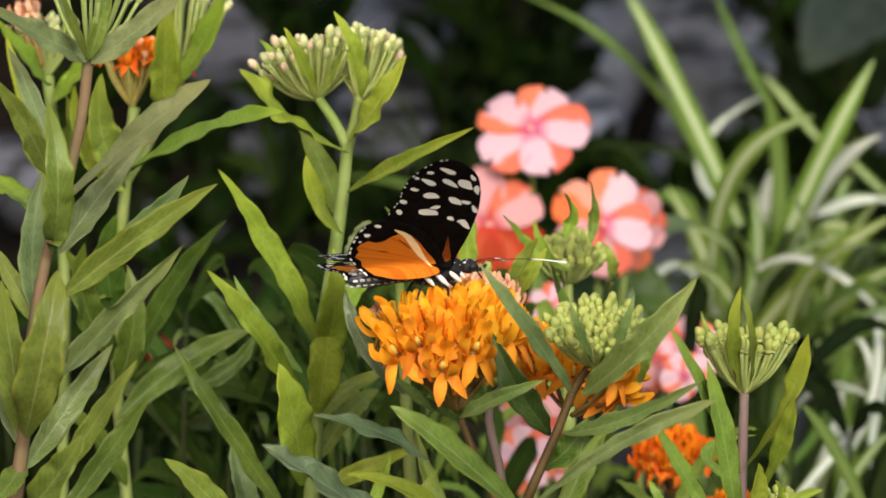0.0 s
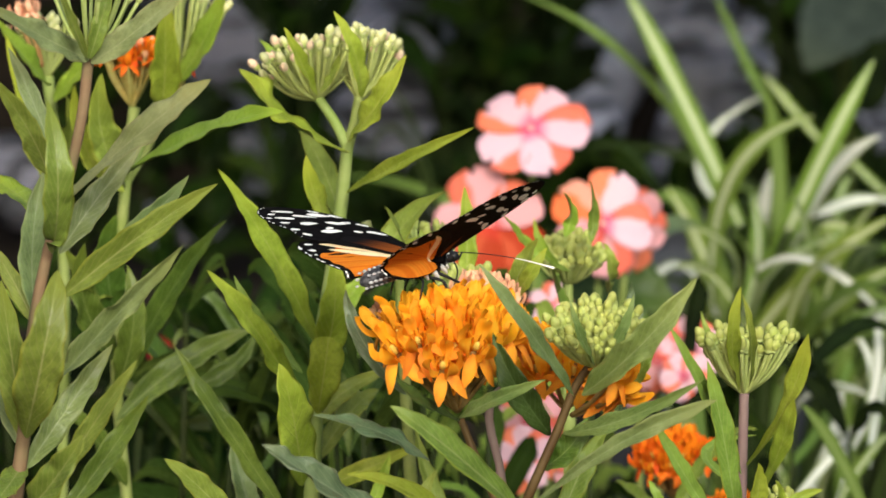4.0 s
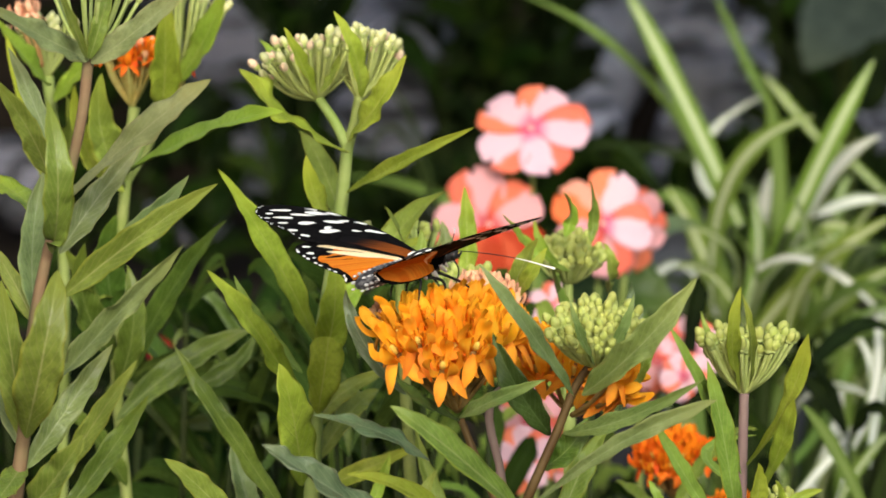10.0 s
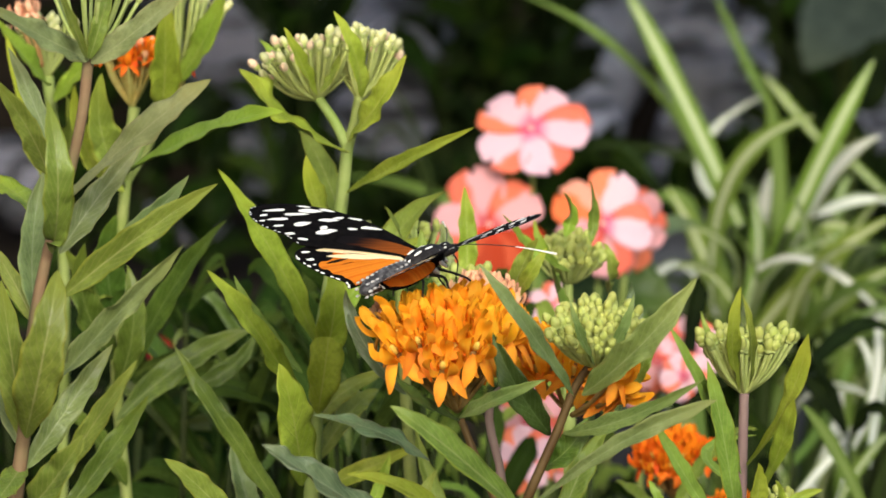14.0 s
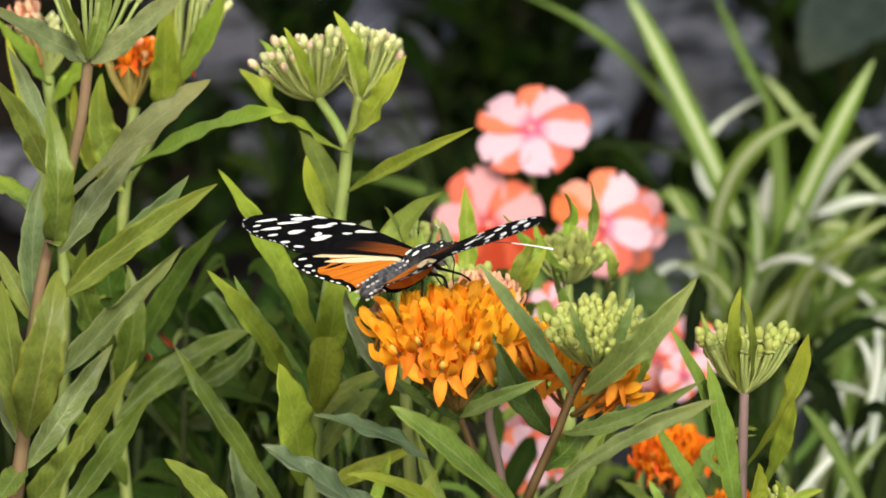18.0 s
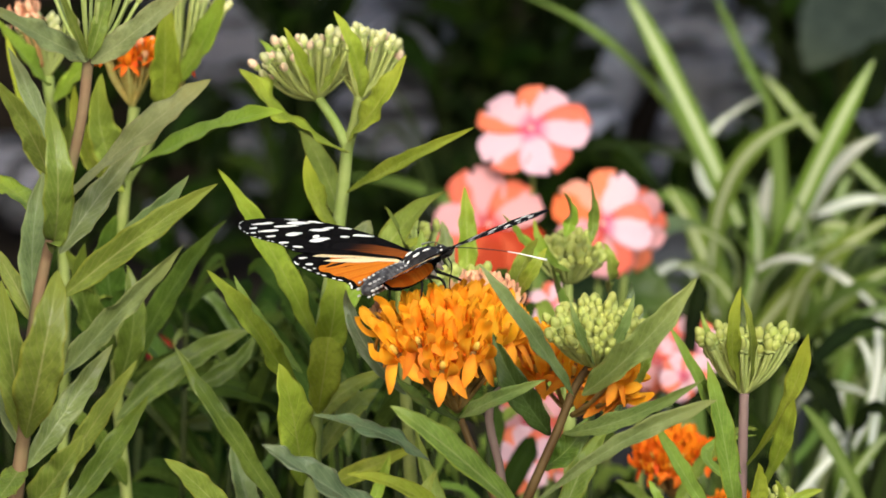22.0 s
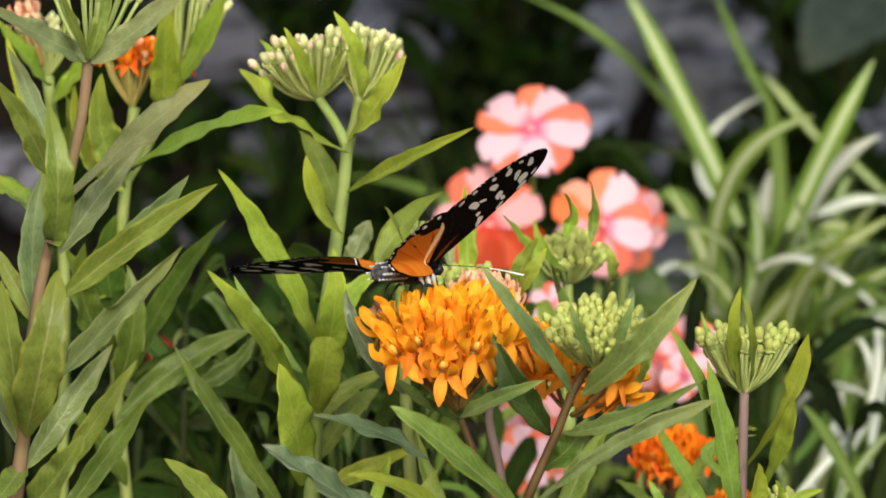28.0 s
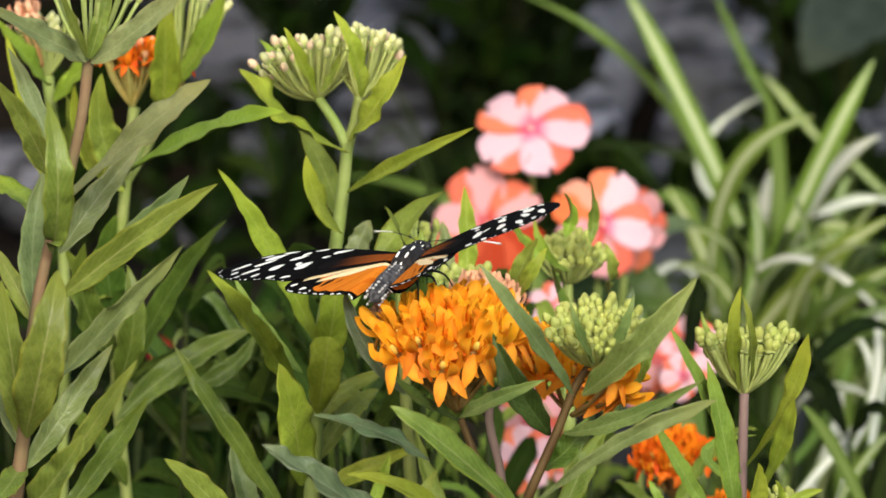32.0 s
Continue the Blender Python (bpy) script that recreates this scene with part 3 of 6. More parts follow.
stone((0.1502, 2.6105, 0.4689), 0.035, 0.018, 1, 7)
stone((0.1552, 2.5865, 0.442), 0.036, 0.026, 2, -6)
stone((0.1383, 2.5829, 0.4162), 0.03, 0.026, 4, 3)
stone((0.1825, 2.6313, 0.4732), 0.022, 0.018, 5)
stone((0.2306, 2.6057, 0.4353), 0.03, 0.03, 4)
stone((0.235, 2.5807, 0.401), 0.03, 0.03, 1, 9)
stone((0.2149, 2.5587, 0.3884), 0.026, 0.022, 2)
stone((0.1256, 2.4774, 0.384), 0.026, 0.014, 0, 5)
stone((0.1318, 2.423, 0.3564), 0.034, 0.02, 5, 3)
stone((0.165, 2.0694, 0.3556), 0.018, 0.022, 1, -8)
stone((0.1599, 2.1696, 0.3498), 0.02, 0.016, 2)
stone((0.1402, 2.0675, 0.3421), 0.018, 0.02, 4)
stone((-0.2362, 2.6006, 0.3985), 0.016, 0.02, 1)
stone((-0.2221, 2.579, 0.3888), 0.02, 0.02, 5)
stone((-0.1396, 2.5261, 0.3714), 0.026, 0.02, 2)
stone((0.0912, 2.2748, 0.38), 0.04, 0.026, 3, 4)
stone((0.1112, 2.3559, 0.3821), 0.034, 0.024, 3, -6)
stone((0.0986, 1.6931, 0.4085), 0.042, 0.034, 3, 3)
rock_rng = random.Random(5)
for i in range(60):
    sx = rock_rng.uniform(0.33, 1.4) * rock_rng.choice((-1, 1))
    sz = rock_rng.uniform(0.34, 0.95)
    stone((sx, 2.68 + 0.25 * (sz - 0.2), sz), rock_rng.uniform(0.03, 0.07), rock_rng.uniform(0.03, 0.05), rock_rng.randrange(7), rock_rng.uniform(-10, 10))

# ---- milkweed: the tall leafy stem ----
BLADES = {"leaf": (LEAF, LEAF_BACK), "pale": (LEAF_PALE, LEAF_BACK), "grey": (LEAF_GREY, LEAF_PALE), "bright": (LEAF_BRIGHT, LEAF_BACK), "dark": (LEAF_GREY_DARK, LEAF_GREY), "deep": (LEAF_DULL, LEAF_PALE), "olive": (LEAF_OLIVE, LEAF_BACK), "tan": (LEAF_TAN, LEAF_TAN), "fern": (LEAF_FERN, LEAF_PALE)}


def leafy(plant, tone, base, mid, tip, width, turn=0.0, fold=20.0, shape="lance", wave=1.0, twist=0.0):
    return blade(plant, base, mid, tip, width, turn, fold, BLADES[tone], shape, wave * 0.85, "leaf", 40, twist)


tall = thing("milkweed_plant", foot(-0.0886, 0.9564), "tall leafy milkweed with a reddish stem and narrow olive leaves", "plant", "milkweeds")
stem(tall, [foot(-0.0886, 0.9564), (-0.0903, 0.9437, 0.465), (-0.0865, 0.9536, 0.5353), (-0.0849, 0.9553, 0.5477), (-0.0826, 0.9587, 0.5715), (-0.0799, 0.9606, 0.5851), (-0.0758, 0.9678, 0.6004), (-0.0734, 0.9694, 0.6118), (-0.0725, 0.9759, 0.6227)], (0.0018, 0.0015, 0.0011, 0.0012), STEM_RED)
leafy(tall, "tan", (-0.0723, 0.9739, 0.6223), (-0.0804, 0.9645, 0.6275), (-0.0912, 0.9476, 0.6362), 0.0060, -20, 14)
leafy(tall, "tan", (-0.072, 0.9738, 0.6215), (-0.0617, 0.9668, 0.6291), (-0.0497, 0.9582, 0.6403), 0.0064, 15, 14)
leafy(tall, "olive", (-0.072, 0.9709, 0.6226), (-0.0695, 0.9689, 0.6303), (-0.0663, 0.9685, 0.6418), 0.0039, 10)
leafy(tall, "olive", (-0.0722, 0.9679, 0.6229), (-0.0748, 0.963, 0.6308), (-0.078, 0.9582, 0.6403), 0.0023, -5)
leafy(tall, "pale", (-0.0726, 0.9759, 0.6221), (-0.0777, 0.9822, 0.6314), (-0.0811, 0.9888, 0.6425), 0.0034, -10)
leafy(tall, "tan", (-0.0771, 0.9639, 0.5945), (-0.0613, 0.9488, 0.6092), (-0.0458, 0.9405, 0.6217), 0.0061, 5, 16, "late", 1.3)
leafy(tall, "olive", (-0.0788, 0.9555, 0.5847), (-0.0764, 0.9426, 0.6012), (-0.0789, 0.9498, 0.6164), 0.0072, 8, 18)
leafy(tall, "olive", (-0.08, 0.9626, 0.5998), (-0.0836, 0.959, 0.6095), (-0.09, 0.9505, 0.6212), 0.0057, -30)
leafy(tall, "pale", (-0.0789, 0.9679, 0.6015), (-0.0836, 0.9765, 0.6121), (-0.0895, 0.9812, 0.6242), 0.0050, -15)
leafy(tall, "pale", (-0.0828, 0.9606, 0.5712), (-0.0844, 0.9756, 0.5842), (-0.0825, 0.9827, 0.5985), 0.0064, 0)
leafy(tall, "pale", (-0.0779, 0.9624, 0.5837), (-0.071, 0.9718, 0.5935), (-0.0614, 0.9785, 0.6049), 0.0066, 12)
leafy(tall, "olive", (-0.0769, 0.9592, 0.5755), (-0.0609, 0.949, 0.589), (-0.0446, 0.9426, 0.6007), 0.0066, 25, 26)
leafy(tall, "pale", (-0.0666, 0.9658, 0.5861), (-0.0578, 0.9637, 0.5928), (-0.0515, 0.9626, 0.5998), 0.0039, 20)
leafy(tall, "pale", (-0.0788, 0.9568, 0.5579), (-0.0656, 0.9488, 0.573), (-0.0514, 0.9409, 0.5887), 0.0056, 22, 26, "lance", 1.8, 70)
leafy(tall, "olive", (-0.0839, 0.9474, 0.5486), (-0.0787, 0.933, 0.5687), (-0.0764, 0.9402, 0.5837), 0.0101, 5, 20, "lance", 1.0)
leafy(tall, "olive", (-0.0847, 0.957, 0.5451), (-0.0868, 0.9525, 0.5633), (-0.0886, 0.9498, 0.5803), 0.0075, -10)
leafy(tall, "deep", (-0.0847, 0.9563, 0.5405), (-0.0762, 0.9661, 0.5522), (-0.0679, 0.9727, 0.5635), 0.0066, 15)
leafy(tall, "olive", (-0.0784, 0.949, 0.5385), (-0.0692, 0.9409, 0.5532), (-0.0606, 0.9377, 0.5661), 0.0048, 18)
leafy(tall, "olive", (-0.0856, 0.9449, 0.5312), (-0.0767, 0.9345, 0.5429), (-0.0709, 0.9307, 0.5524), 0.0074, 5)
leafy(tall, "fern", (-0.0783, 0.9528, 0.5296), (-0.0673, 0.9529, 0.5447), (-0.0593, 0.9515, 0.5565), 0.0055, 14)
leafy(tall, "pale", (-0.0866, 0.9648, 0.5437), (-0.0905, 0.9714, 0.5543), (-0.0951, 0.9781, 0.5661), 0.0057, -10)
leafy(tall, "olive", (-0.0831, 0.9634, 0.569), (-0.0878, 0.9695, 0.5769), (-0.094, 0.9758, 0.5853), 0.0043, -20)
leafy(tall, "bright", (-0.0811, 0.981, 0.587), (-0.0907, 1.0117, 0.5895), (-0.0989, 1.0222, 0.5924), 0.0061, 0)
leafy(tall, "olive", (-0.0856, 0.9594, 0.5411), (-0.0871, 0.9441, 0.5394), (-0.0901, 0.9336, 0.5368), 0.0057, 0)
bud_umbel(tall, (-0.0725, 0.9759, 0.6224), (0.05, 0.1, 1), 0.0173, 46, 16, 3)

# ---- milkweed: a second stem, half open, farther back ----
half = thing("milkweed_plant", foot(-0.0745, 1.1142), "milkweed with a half-open orange head and yellow-green leaves", "plant", "milkweeds")
stem(half, [foot(-0.0745, 1.1142), (-0.0732, 1.1086, 0.4889), (-0.0772, 1.1161, 0.5417), (-0.0749, 1.1211, 0.5774), (-0.0728, 1.1237, 0.5959)], (0.0016, 0.0014, 0.0014), STEM_GREEN)
bud_umbel(half, (-0.0733, 1.1237, 0.5959), (0.0, 0.1, 1), 0.0149, 34, 16, 11, BUD_ORANGE_MESH, 0, 1.0, PEDICEL_TAN)
flower_umbel(half, (-0.0733, 1.1237, 0.5959), (0.0, 0.1, 1), 0.0139, 34, 12, 12, FLORETS_DEEP, 0.55, 1.0, "", PEDICEL_TAN)
flower_umbel(half, (-0.064, 1.144, 0.597), (0.4, 0.0, 1), 0.0069, 10, 2, 13, FLORETS_DEEP, 0.5, 1.0, "", PEDICEL_TAN)
stem(half, [(-0.0749, 1.1212, 0.5787), (-0.0707, 1.1327, 0.5881), (-0.0664, 1.1347, 0.6028)], (0.0009, 0.0008), STEM_GREEN, "side_stem")
bud_umbel(half, (-0.0631, 1.1345, 0.6014), (0.22, 0.1, 1), 0.0202, 26, 24, 14)
stem(half, [(-0.0753, 1.126, 0.5768), (-0.0697, 1.1374, 0.5862), (-0.0631, 1.1345, 0.6014)], (0.0009, 0.0008), STEM_GREEN, "side_stem")
leafy(half, "bright", (-0.0659, 1.1135, 0.5957), (-0.0644, 1.1052, 0.6084), (-0.0641, 1.0976, 0.6262), 0.0080, 0)
leafy(half, "bright", (-0.0624, 1.1245, 0.6018), (-0.0558, 1.1159, 0.6127), (-0.0496, 1.1078, 0.6266), 0.0071, -5)
leafy(half, "leaf", (-0.0739, 1.1113, 0.58), (-0.0791, 1.1029, 0.5916), (-0.0784, 1.0949, 0.6069), 0.0093, 0)
leafy(half, "bright", (-0.0745, 1.111, 0.5773), (-0.0838, 1.1124, 0.5878), (-0.0854, 1.1045, 0.6033), 0.0060, 0)
leafy(half, "pale", (-0.0749, 1.1211, 0.5774), (-0.0739, 1.1122, 0.5865), (-0.0676, 1.1038, 0.5981), 0.0060, 10)
leafy(half, "bright", (-0.0738, 1.0917, 0.5837), (-0.05, 1.0435, 0.6002), (-0.0343, 1.0241, 0.6059), 0.0066, 15, 20)
leafy(half, "leaf", (-0.0765, 1.1076, 0.5538), (-0.083, 1.0981, 0.5579), (-0.0868, 1.0893, 0.567), 0.0078, 0)
leafy(half, "fern", (-0.0765, 1.1069, 0.5486), (-0.0778, 1.0987, 0.5618), (-0.0751, 1.0904, 0.5747), 0.0091, 0)
leafy(half, "fern", (-0.0761, 1.1054, 0.5381), (-0.083, 1.0974, 0.5527), (-0.0823, 1.0895, 0.5683), 0.0083, 0)
leafy(half, "fern", (-0.0758, 1.0947, 0.5332), (-0.0712, 1.0868, 0.549), (-0.0725, 1.0888, 0.5632), 0.0073, 0)
leafy(half, "fern", (-0.0765, 1.1043, 0.5302), (-0.0628, 1.0879, 0.5568), (-0.0489, 1.0704, 0.5761), 0.0065, 12, 20)
leafy(half, "fern", (-0.0765, 1.1038, 0.5243), (-0.06, 1.1054, 0.5381), (-0.0441, 1.1066, 0.5456), 0.0074, 10)
leafy(half, "fern", (-0.06, 1.1045, 0.5315), (-0.0494, 1.1053, 0.5368), (-0.0441, 1.1064, 0.5446), 0.0052, 10)
leafy(half, "fern", (-0.0739, 1.1014, 0.5093), (-0.0804, 1.093, 0.5216), (-0.0875, 1.0843, 0.5311), 0.0067, 0)

budding = thing("milkweed_plant", foot(-0.0950, 1.1438), "slender milkweed stem topped by green buds", "plant", "milkweeds")
stem(budding, [foot(-0.0950, 1.1438), (-0.0922, 1.14, 0.4964), (-0.0922, 1.1495, 0.5641), (-0.0957, 1.1545, 0.6)], (0.0016, 0.0014, 0.0015), STEM_GREEN)
bud_umbel(budding, (-0.0961, 1.1545, 0.5996), (-0.05, 0.1, 1), 0.0137, 40, 28, 17)
flower_umbel(budding, (-0.0962, 1.1449, 0.6033), (-0.25, -0.1, 1), 0.0141, 12, 3, 18, FLORETS_PEACH, 0.5)
leafy(budding, "bright", (-0.0948, 1.1443, 0.599), (-0.0987, 1.1351, 0.6054), (-0.1059, 1.1266, 0.617), 0.0071, 10)
leafy(budding, "bright", (-0.0935, 1.1437, 0.595), (-0.0853, 1.1349, 0.6041), (-0.0779, 1.1255, 0.6091), 0.0058, 10)
leafy(budding, "bright", (-0.0917, 1.1409, 0.5749), (-0.096, 1.1323, 0.5854), (-0.1032, 1.1261, 0.613), 0.0084, 0)
leafy(budding, "leaf", (-0.0914, 1.1415, 0.5789), (-0.0886, 1.1327, 0.5881), (-0.0888, 1.124, 0.5985), 0.0052, 0)
leafy(budding, "leaf", (-0.0914, 1.1354, 0.5359), (-0.0974, 1.1267, 0.5455), (-0.1045, 1.1177, 0.5536), 0.0071, 0)

# ---- milkweed: the central stem with a forked head of buds ----
forked = thing("milkweed_plant", foot(-0.0292, 1.0649), "pale green milkweed stem forking into two heads of closed buds", "plant", "milkweeds")
stem(forked, [foot(-0.0292, 1.0649), (-0.0317, 1.0543, 0.4613), (-0.0291, 1.0631, 0.5244), (-0.0278, 1.0663, 0.5471), (-0.025, 1.0688, 0.5648), (-0.0226, 1.0713, 0.5824), (-0.0215, 1.0728, 0.5932)], (0.0021, 0.0018, 0.0014), STEM_GREEN)
stem(forked, [(-0.0215, 1.0727, 0.5923), (-0.0245, 1.0735, 0.5982), (-0.0283, 1.0743, 0.6036)], (0.0013, 0.0011), STEM_GREEN, "side_stem")
stem(forked, [(-0.0215, 1.0727, 0.5923), (-0.0199, 1.0735, 0.5982), (-0.019, 1.0743, 0.6036)], (0.0013, 0.0011), STEM_GREEN, "side_stem")
bud_umbel(forked, (-0.0285, 1.0742, 0.6031), (-0.24, 0.22, 1), 0.0153, 58, 58, 21, None, 0.45, 1.08, None, 0.22)
bud_umbel(forked, (-0.0189, 1.0742, 0.6031), (0.16, 0.22, 1), 0.0156, 38, 38, 22, None, 0.2, 1.08, None, 0.2)
leafy(forked, "bright", (-0.0218, 1.0676, 0.5921), (-0.0349, 1.0537, 0.6013), (-0.0446, 1.0453, 0.613), 0.0092, 28, 16, "late")
leafy(forked, "bright", (-0.0213, 1.0679, 0.5944), (-0.0146, 1.0591, 0.6036), (-0.0081, 1.0557, 0.6151), 0.0074, -18, 18)
leafy(forked, "bright", (-0.0182, 1.0643, 0.6047), (-0.0195, 1.0557, 0.6153), (-0.0241, 1.052, 0.6251), 0.0050, 0, 20)
leafy(forked, "bright", (-0.028, 1.0643, 0.6047), (-0.0315, 1.0554, 0.6135), (-0.035, 1.0515, 0.6216), 0.0041, 0, 20)
leafy(forked, "bright", (-0.0285, 1.0842, 0.6026), (-0.0369, 1.0953, 0.6094), (-0.0423, 1.096, 0.6146), 0.0031, 0, 20)
leafy(forked, "leaf", (-0.0276, 1.0644, 0.6056), (-0.0244, 1.0601, 0.6105), (-0.023, 1.0557, 0.6153), 0.0024, 0, 20)
leafy(forked, "bright", (-0.0218, 1.0663, 0.5828), (-0.0079, 1.0425, 0.5933), (0.0068, 1.0286, 0.602), 0.0038, 35, 26)
leafy(forked, "bright", (-0.0229, 1.0621, 0.5747), (-0.0278, 1.0512, 0.5831), (-0.0302, 1.0476, 0.5936), 0.0074, 8, 10, "ovate", 0.5)
leafy(forked, "leaf", (-0.0228, 1.0801, 0.5735), (-0.0275, 1.0918, 0.585), (-0.0334, 1.0982, 0.5945), 0.0064, -10, 12, "lance", 0.6)
leafy(forked, "bright", (-0.0282, 1.0616, 0.5492), (-0.0383, 1.0497, 0.5726), (-0.0493, 1.0422, 0.5912), 0.0062, -12, 24, "lance", 1.5)
leafy(forked, "bright", (-0.028, 1.0557, 0.5437), (-0.0241, 1.0427, 0.5585), (-0.024, 1.0398, 0.574), 0.0079, 0, 18)
leafy(forked, "bright", (-0.0278, 1.066, 0.5446), (-0.0215, 1.0679, 0.5585), (-0.0145, 1.0686, 0.5635), 0.0058, 10)
leafy(forked, "bright", (-0.0280, 1.055, 0.5345), (-0.0258, 1.0467, 0.5490), (-0.0243, 1.0476, 0.5620), 0.0086, 0, 14)
leafy(forked, "bright", (-0.0307, 1.0498, 0.5371), (-0.0412, 1.0324, 0.5576), (-0.051, 1.0243, 0.5715), 0.0059, -12, 24, "lance", 1.5)
leafy(forked, "leaf", (-0.0314, 1.0557, 0.5437), (-0.0403, 1.0571, 0.5537), (-0.0467, 1.0588, 0.5652), 0.0039, -10)
leafy(forked, "bright", (-0.031, 1.0375, 0.5215), (-0.0324, 1.0247, 0.5383), (-0.0354, 1.0215, 0.5515), 0.0103, 4, 15)
# A darker tone than its neighbours stands in for shade on this leaf.
leafy(forked, "fern", (-0.0305, 1.0407, 0.5082), (-0.0473, 1.0294, 0.5362), (-0.0584, 1.027, 0.5545), 0.0050, -8, 24, "lance", 1.8)
leafy(forked, "leaf", (-0.0422, 1.021, 0.5122), (-0.0515, 1.0127, 0.525), (-0.0597, 1.0088, 0.5329), 0.0065, -10)
leafy(forked, "pale", (-0.0396, 1.0505, 0.5062), (-0.0447, 1.0522, 0.5187), (-0.047, 1.0538, 0.53), 0.0060, 0)
leafy(forked, "leaf", (-0.0285, 1.0638, 0.5294), (-0.0234, 1.0649, 0.537), (-0.0107, 1.0658, 0.5433), 0.0051, 10)
leafy(forked, "leaf", (-0.0288, 1.0628, 0.5219), (-0.0211, 1.0742, 0.5315), (-0.0148, 1.0848, 0.5349), 0.0061, 0)
leafy(forked, "bright", (-0.0283, 1.052, 0.5175), (-0.0169, 1.0528, 0.5225), (-0.0056, 1.0535, 0.5275), 0.0048, 10)
leafy(forked, "pale", (-0.0241, 1.0985, 0.5605), (-0.0189, 1.0994, 0.5669), (-0.0169, 1.0999, 0.5708), 0.0050, 0)

# ---- milkweed: the flowering stem that the butterfly feeds on ----
bloom = thing("milkweed_plant", foot(0.0113, 0.9860), "milkweed in bloom with bright orange flower heads and grey-green leaves", "plant", "milkweeds")
stem(bloom, [foot(0.0113, 0.9860), (0.0137, 0.9811, 0.5155), (0.0107, 0.9831, 0.5295), (0.0072, 0.9841, 0.5371), (0.0037, 0.9853, 0.5457)], (0.0013, 0.001, 0.0008), STEM_BROWN)
stem(bloom, [foot(0.0113, 0.9860), (0.0118, 0.9713, 0.5176), (0.0175, 0.9683, 0.5324), (0.0234, 0.9702, 0.5456), (0.0286, 0.9718, 0.5571), (0.0309, 0.9722, 0.56)], (0.0013, 0.001, 0.0008), STEM_BROWN, "side_stem")
stem(bloom, [foot(0.0116, 1.0057), (0.014, 0.9974, 0.4876), (0.0125, 1.0032, 0.5293), (0.0111, 1.0057, 0.5472), (0.0164, 1.0062, 0.5508)], (0.0012, 0.001, 0.0009), STEM_MAUVE, "side_stem")
flower_umbel(bloom, (0.0030, 0.9856, 0.5473), (-0.02, -0.14, 1), 0.0203, 36, 27, 31, FLORETS, 1.0, 1.0, "domed head of open orange florets", None, (
    ((-0.0001, 0.968, 0.5589), (0.02, -0.75, 0.75)), ((-0.0092, 0.9724, 0.5614), (-0.5, -0.6, 0.75)), ((0.0063, 0.9695, 0.5626), (0.3, -0.7, 0.7)), ((-0.0049, 0.9687, 0.5639), (-0.15, -0.7, 0.75)), ((-0.0117, 0.978, 0.5656), (-0.6, -0.3, 0.8))))
flower_umbel(bloom, (0.0183, 1.0153, 0.5437), (0.0, -0.1, 1), 0.0126, 36, 8, 33, FLORETS, 0.92)
flower_umbel(bloom, (0.026, 1.0053, 0.5442), (0.0, -0.2, 1), 0.0108, 40, 6, 34, FLORETS, 0.92)
flower_umbel(bloom, (0.0268, 0.9805, 0.5473), (0.9, -0.3, 0.5), 0.0088, 12, 1, 35, FLORETS, 0.85, 1.0, "", None, (((0.0348, 0.9668, 0.5576), (0.5, -0.5, 0.7)), ((0.0367, 0.9714, 0.5543), (0.9, -0.3, 0.2))))
flower_umbel(bloom, (0.0088, 1.0215, 0.5522), (0.04, 0.0, 1), 0.0152, 24, 16, 46, FLORETS_PEACH, 0.6)
bud_umbel(bloom, (-0.0101, 1.0067, 0.5543), (-0.35, -0.1, 1), 0.0108, 20, 7, 37, BUD_ORANGE_MESH, 0, 1.2, PEDICEL_RED)
bud_umbel(bloom, (0.0045, 1.037, 0.5544), (0.0, 0.0, 1), 0.0142, 30, 10, 38, BUD_GREEN_MESH, 0, 1.3)
bud_umbel(bloom, (0.0318, 0.9721, 0.5594), (-0.05, -0.35, 1), 0.0125, 54, 190, 39, BUD_GREEN_MESH, 0, 1.05, None, 0.25)
leafy(bloom, "deep", (0.0317, 0.967, 0.5591), (0.0281, 0.9561, 0.5673), (0.0255, 0.9542, 0.5757), 0.0027, 0, 14)
leafy(bloom, "deep", (0.0319, 0.967, 0.5591), (0.0362, 0.9602, 0.5678), (0.0387, 0.9593, 0.576), 0.0027, 0, 14)
leafy(bloom, "grey", (-0.0028, 0.9743, 0.539), (-0.0137, 0.9604, 0.5477), (-0.0263, 0.951, 0.5526), 0.0055, 12, 12)
leafy(bloom, "bright", (-0.0177, 1.0215, 0.5158), (-0.0137, 1.0227, 0.5243), (-0.0115, 1.0237, 0.5316), 0.0032, 0)
leafy(bloom, "leaf", (-0.0078, 1.0115, 0.5166), (-0.0047, 1.0126, 0.5238), (-0.0011, 1.0134, 0.5298), 0.0032, 0)
leafy(bloom, "grey", (-0.0096, 0.9526, 0.5285), (-0.0252, 0.9393, 0.5415), (-0.0359, 0.9354, 0.5494), 0.0070, 12, 22, "lance", 1.6)
leafy(bloom, "olive", (0.0168, 0.9579, 0.5303), (0.0012, 0.9402, 0.5476), (-0.0105, 0.9364, 0.557), 0.0078, 5, 18, "lance", 0.6)
leafy(bloom, "grey", (-0.0076, 0.986, 0.5506), (-0.017, 0.9877, 0.5623), (-0.0203, 0.9891, 0.5725), 0.0045, -20)
leafy(bloom, "deep", (0.0033, 0.9706, 0.5485), (0.011, 0.9583, 0.5546), (0.0208, 0.9519, 0.5597), 0.0039, 30, 24)
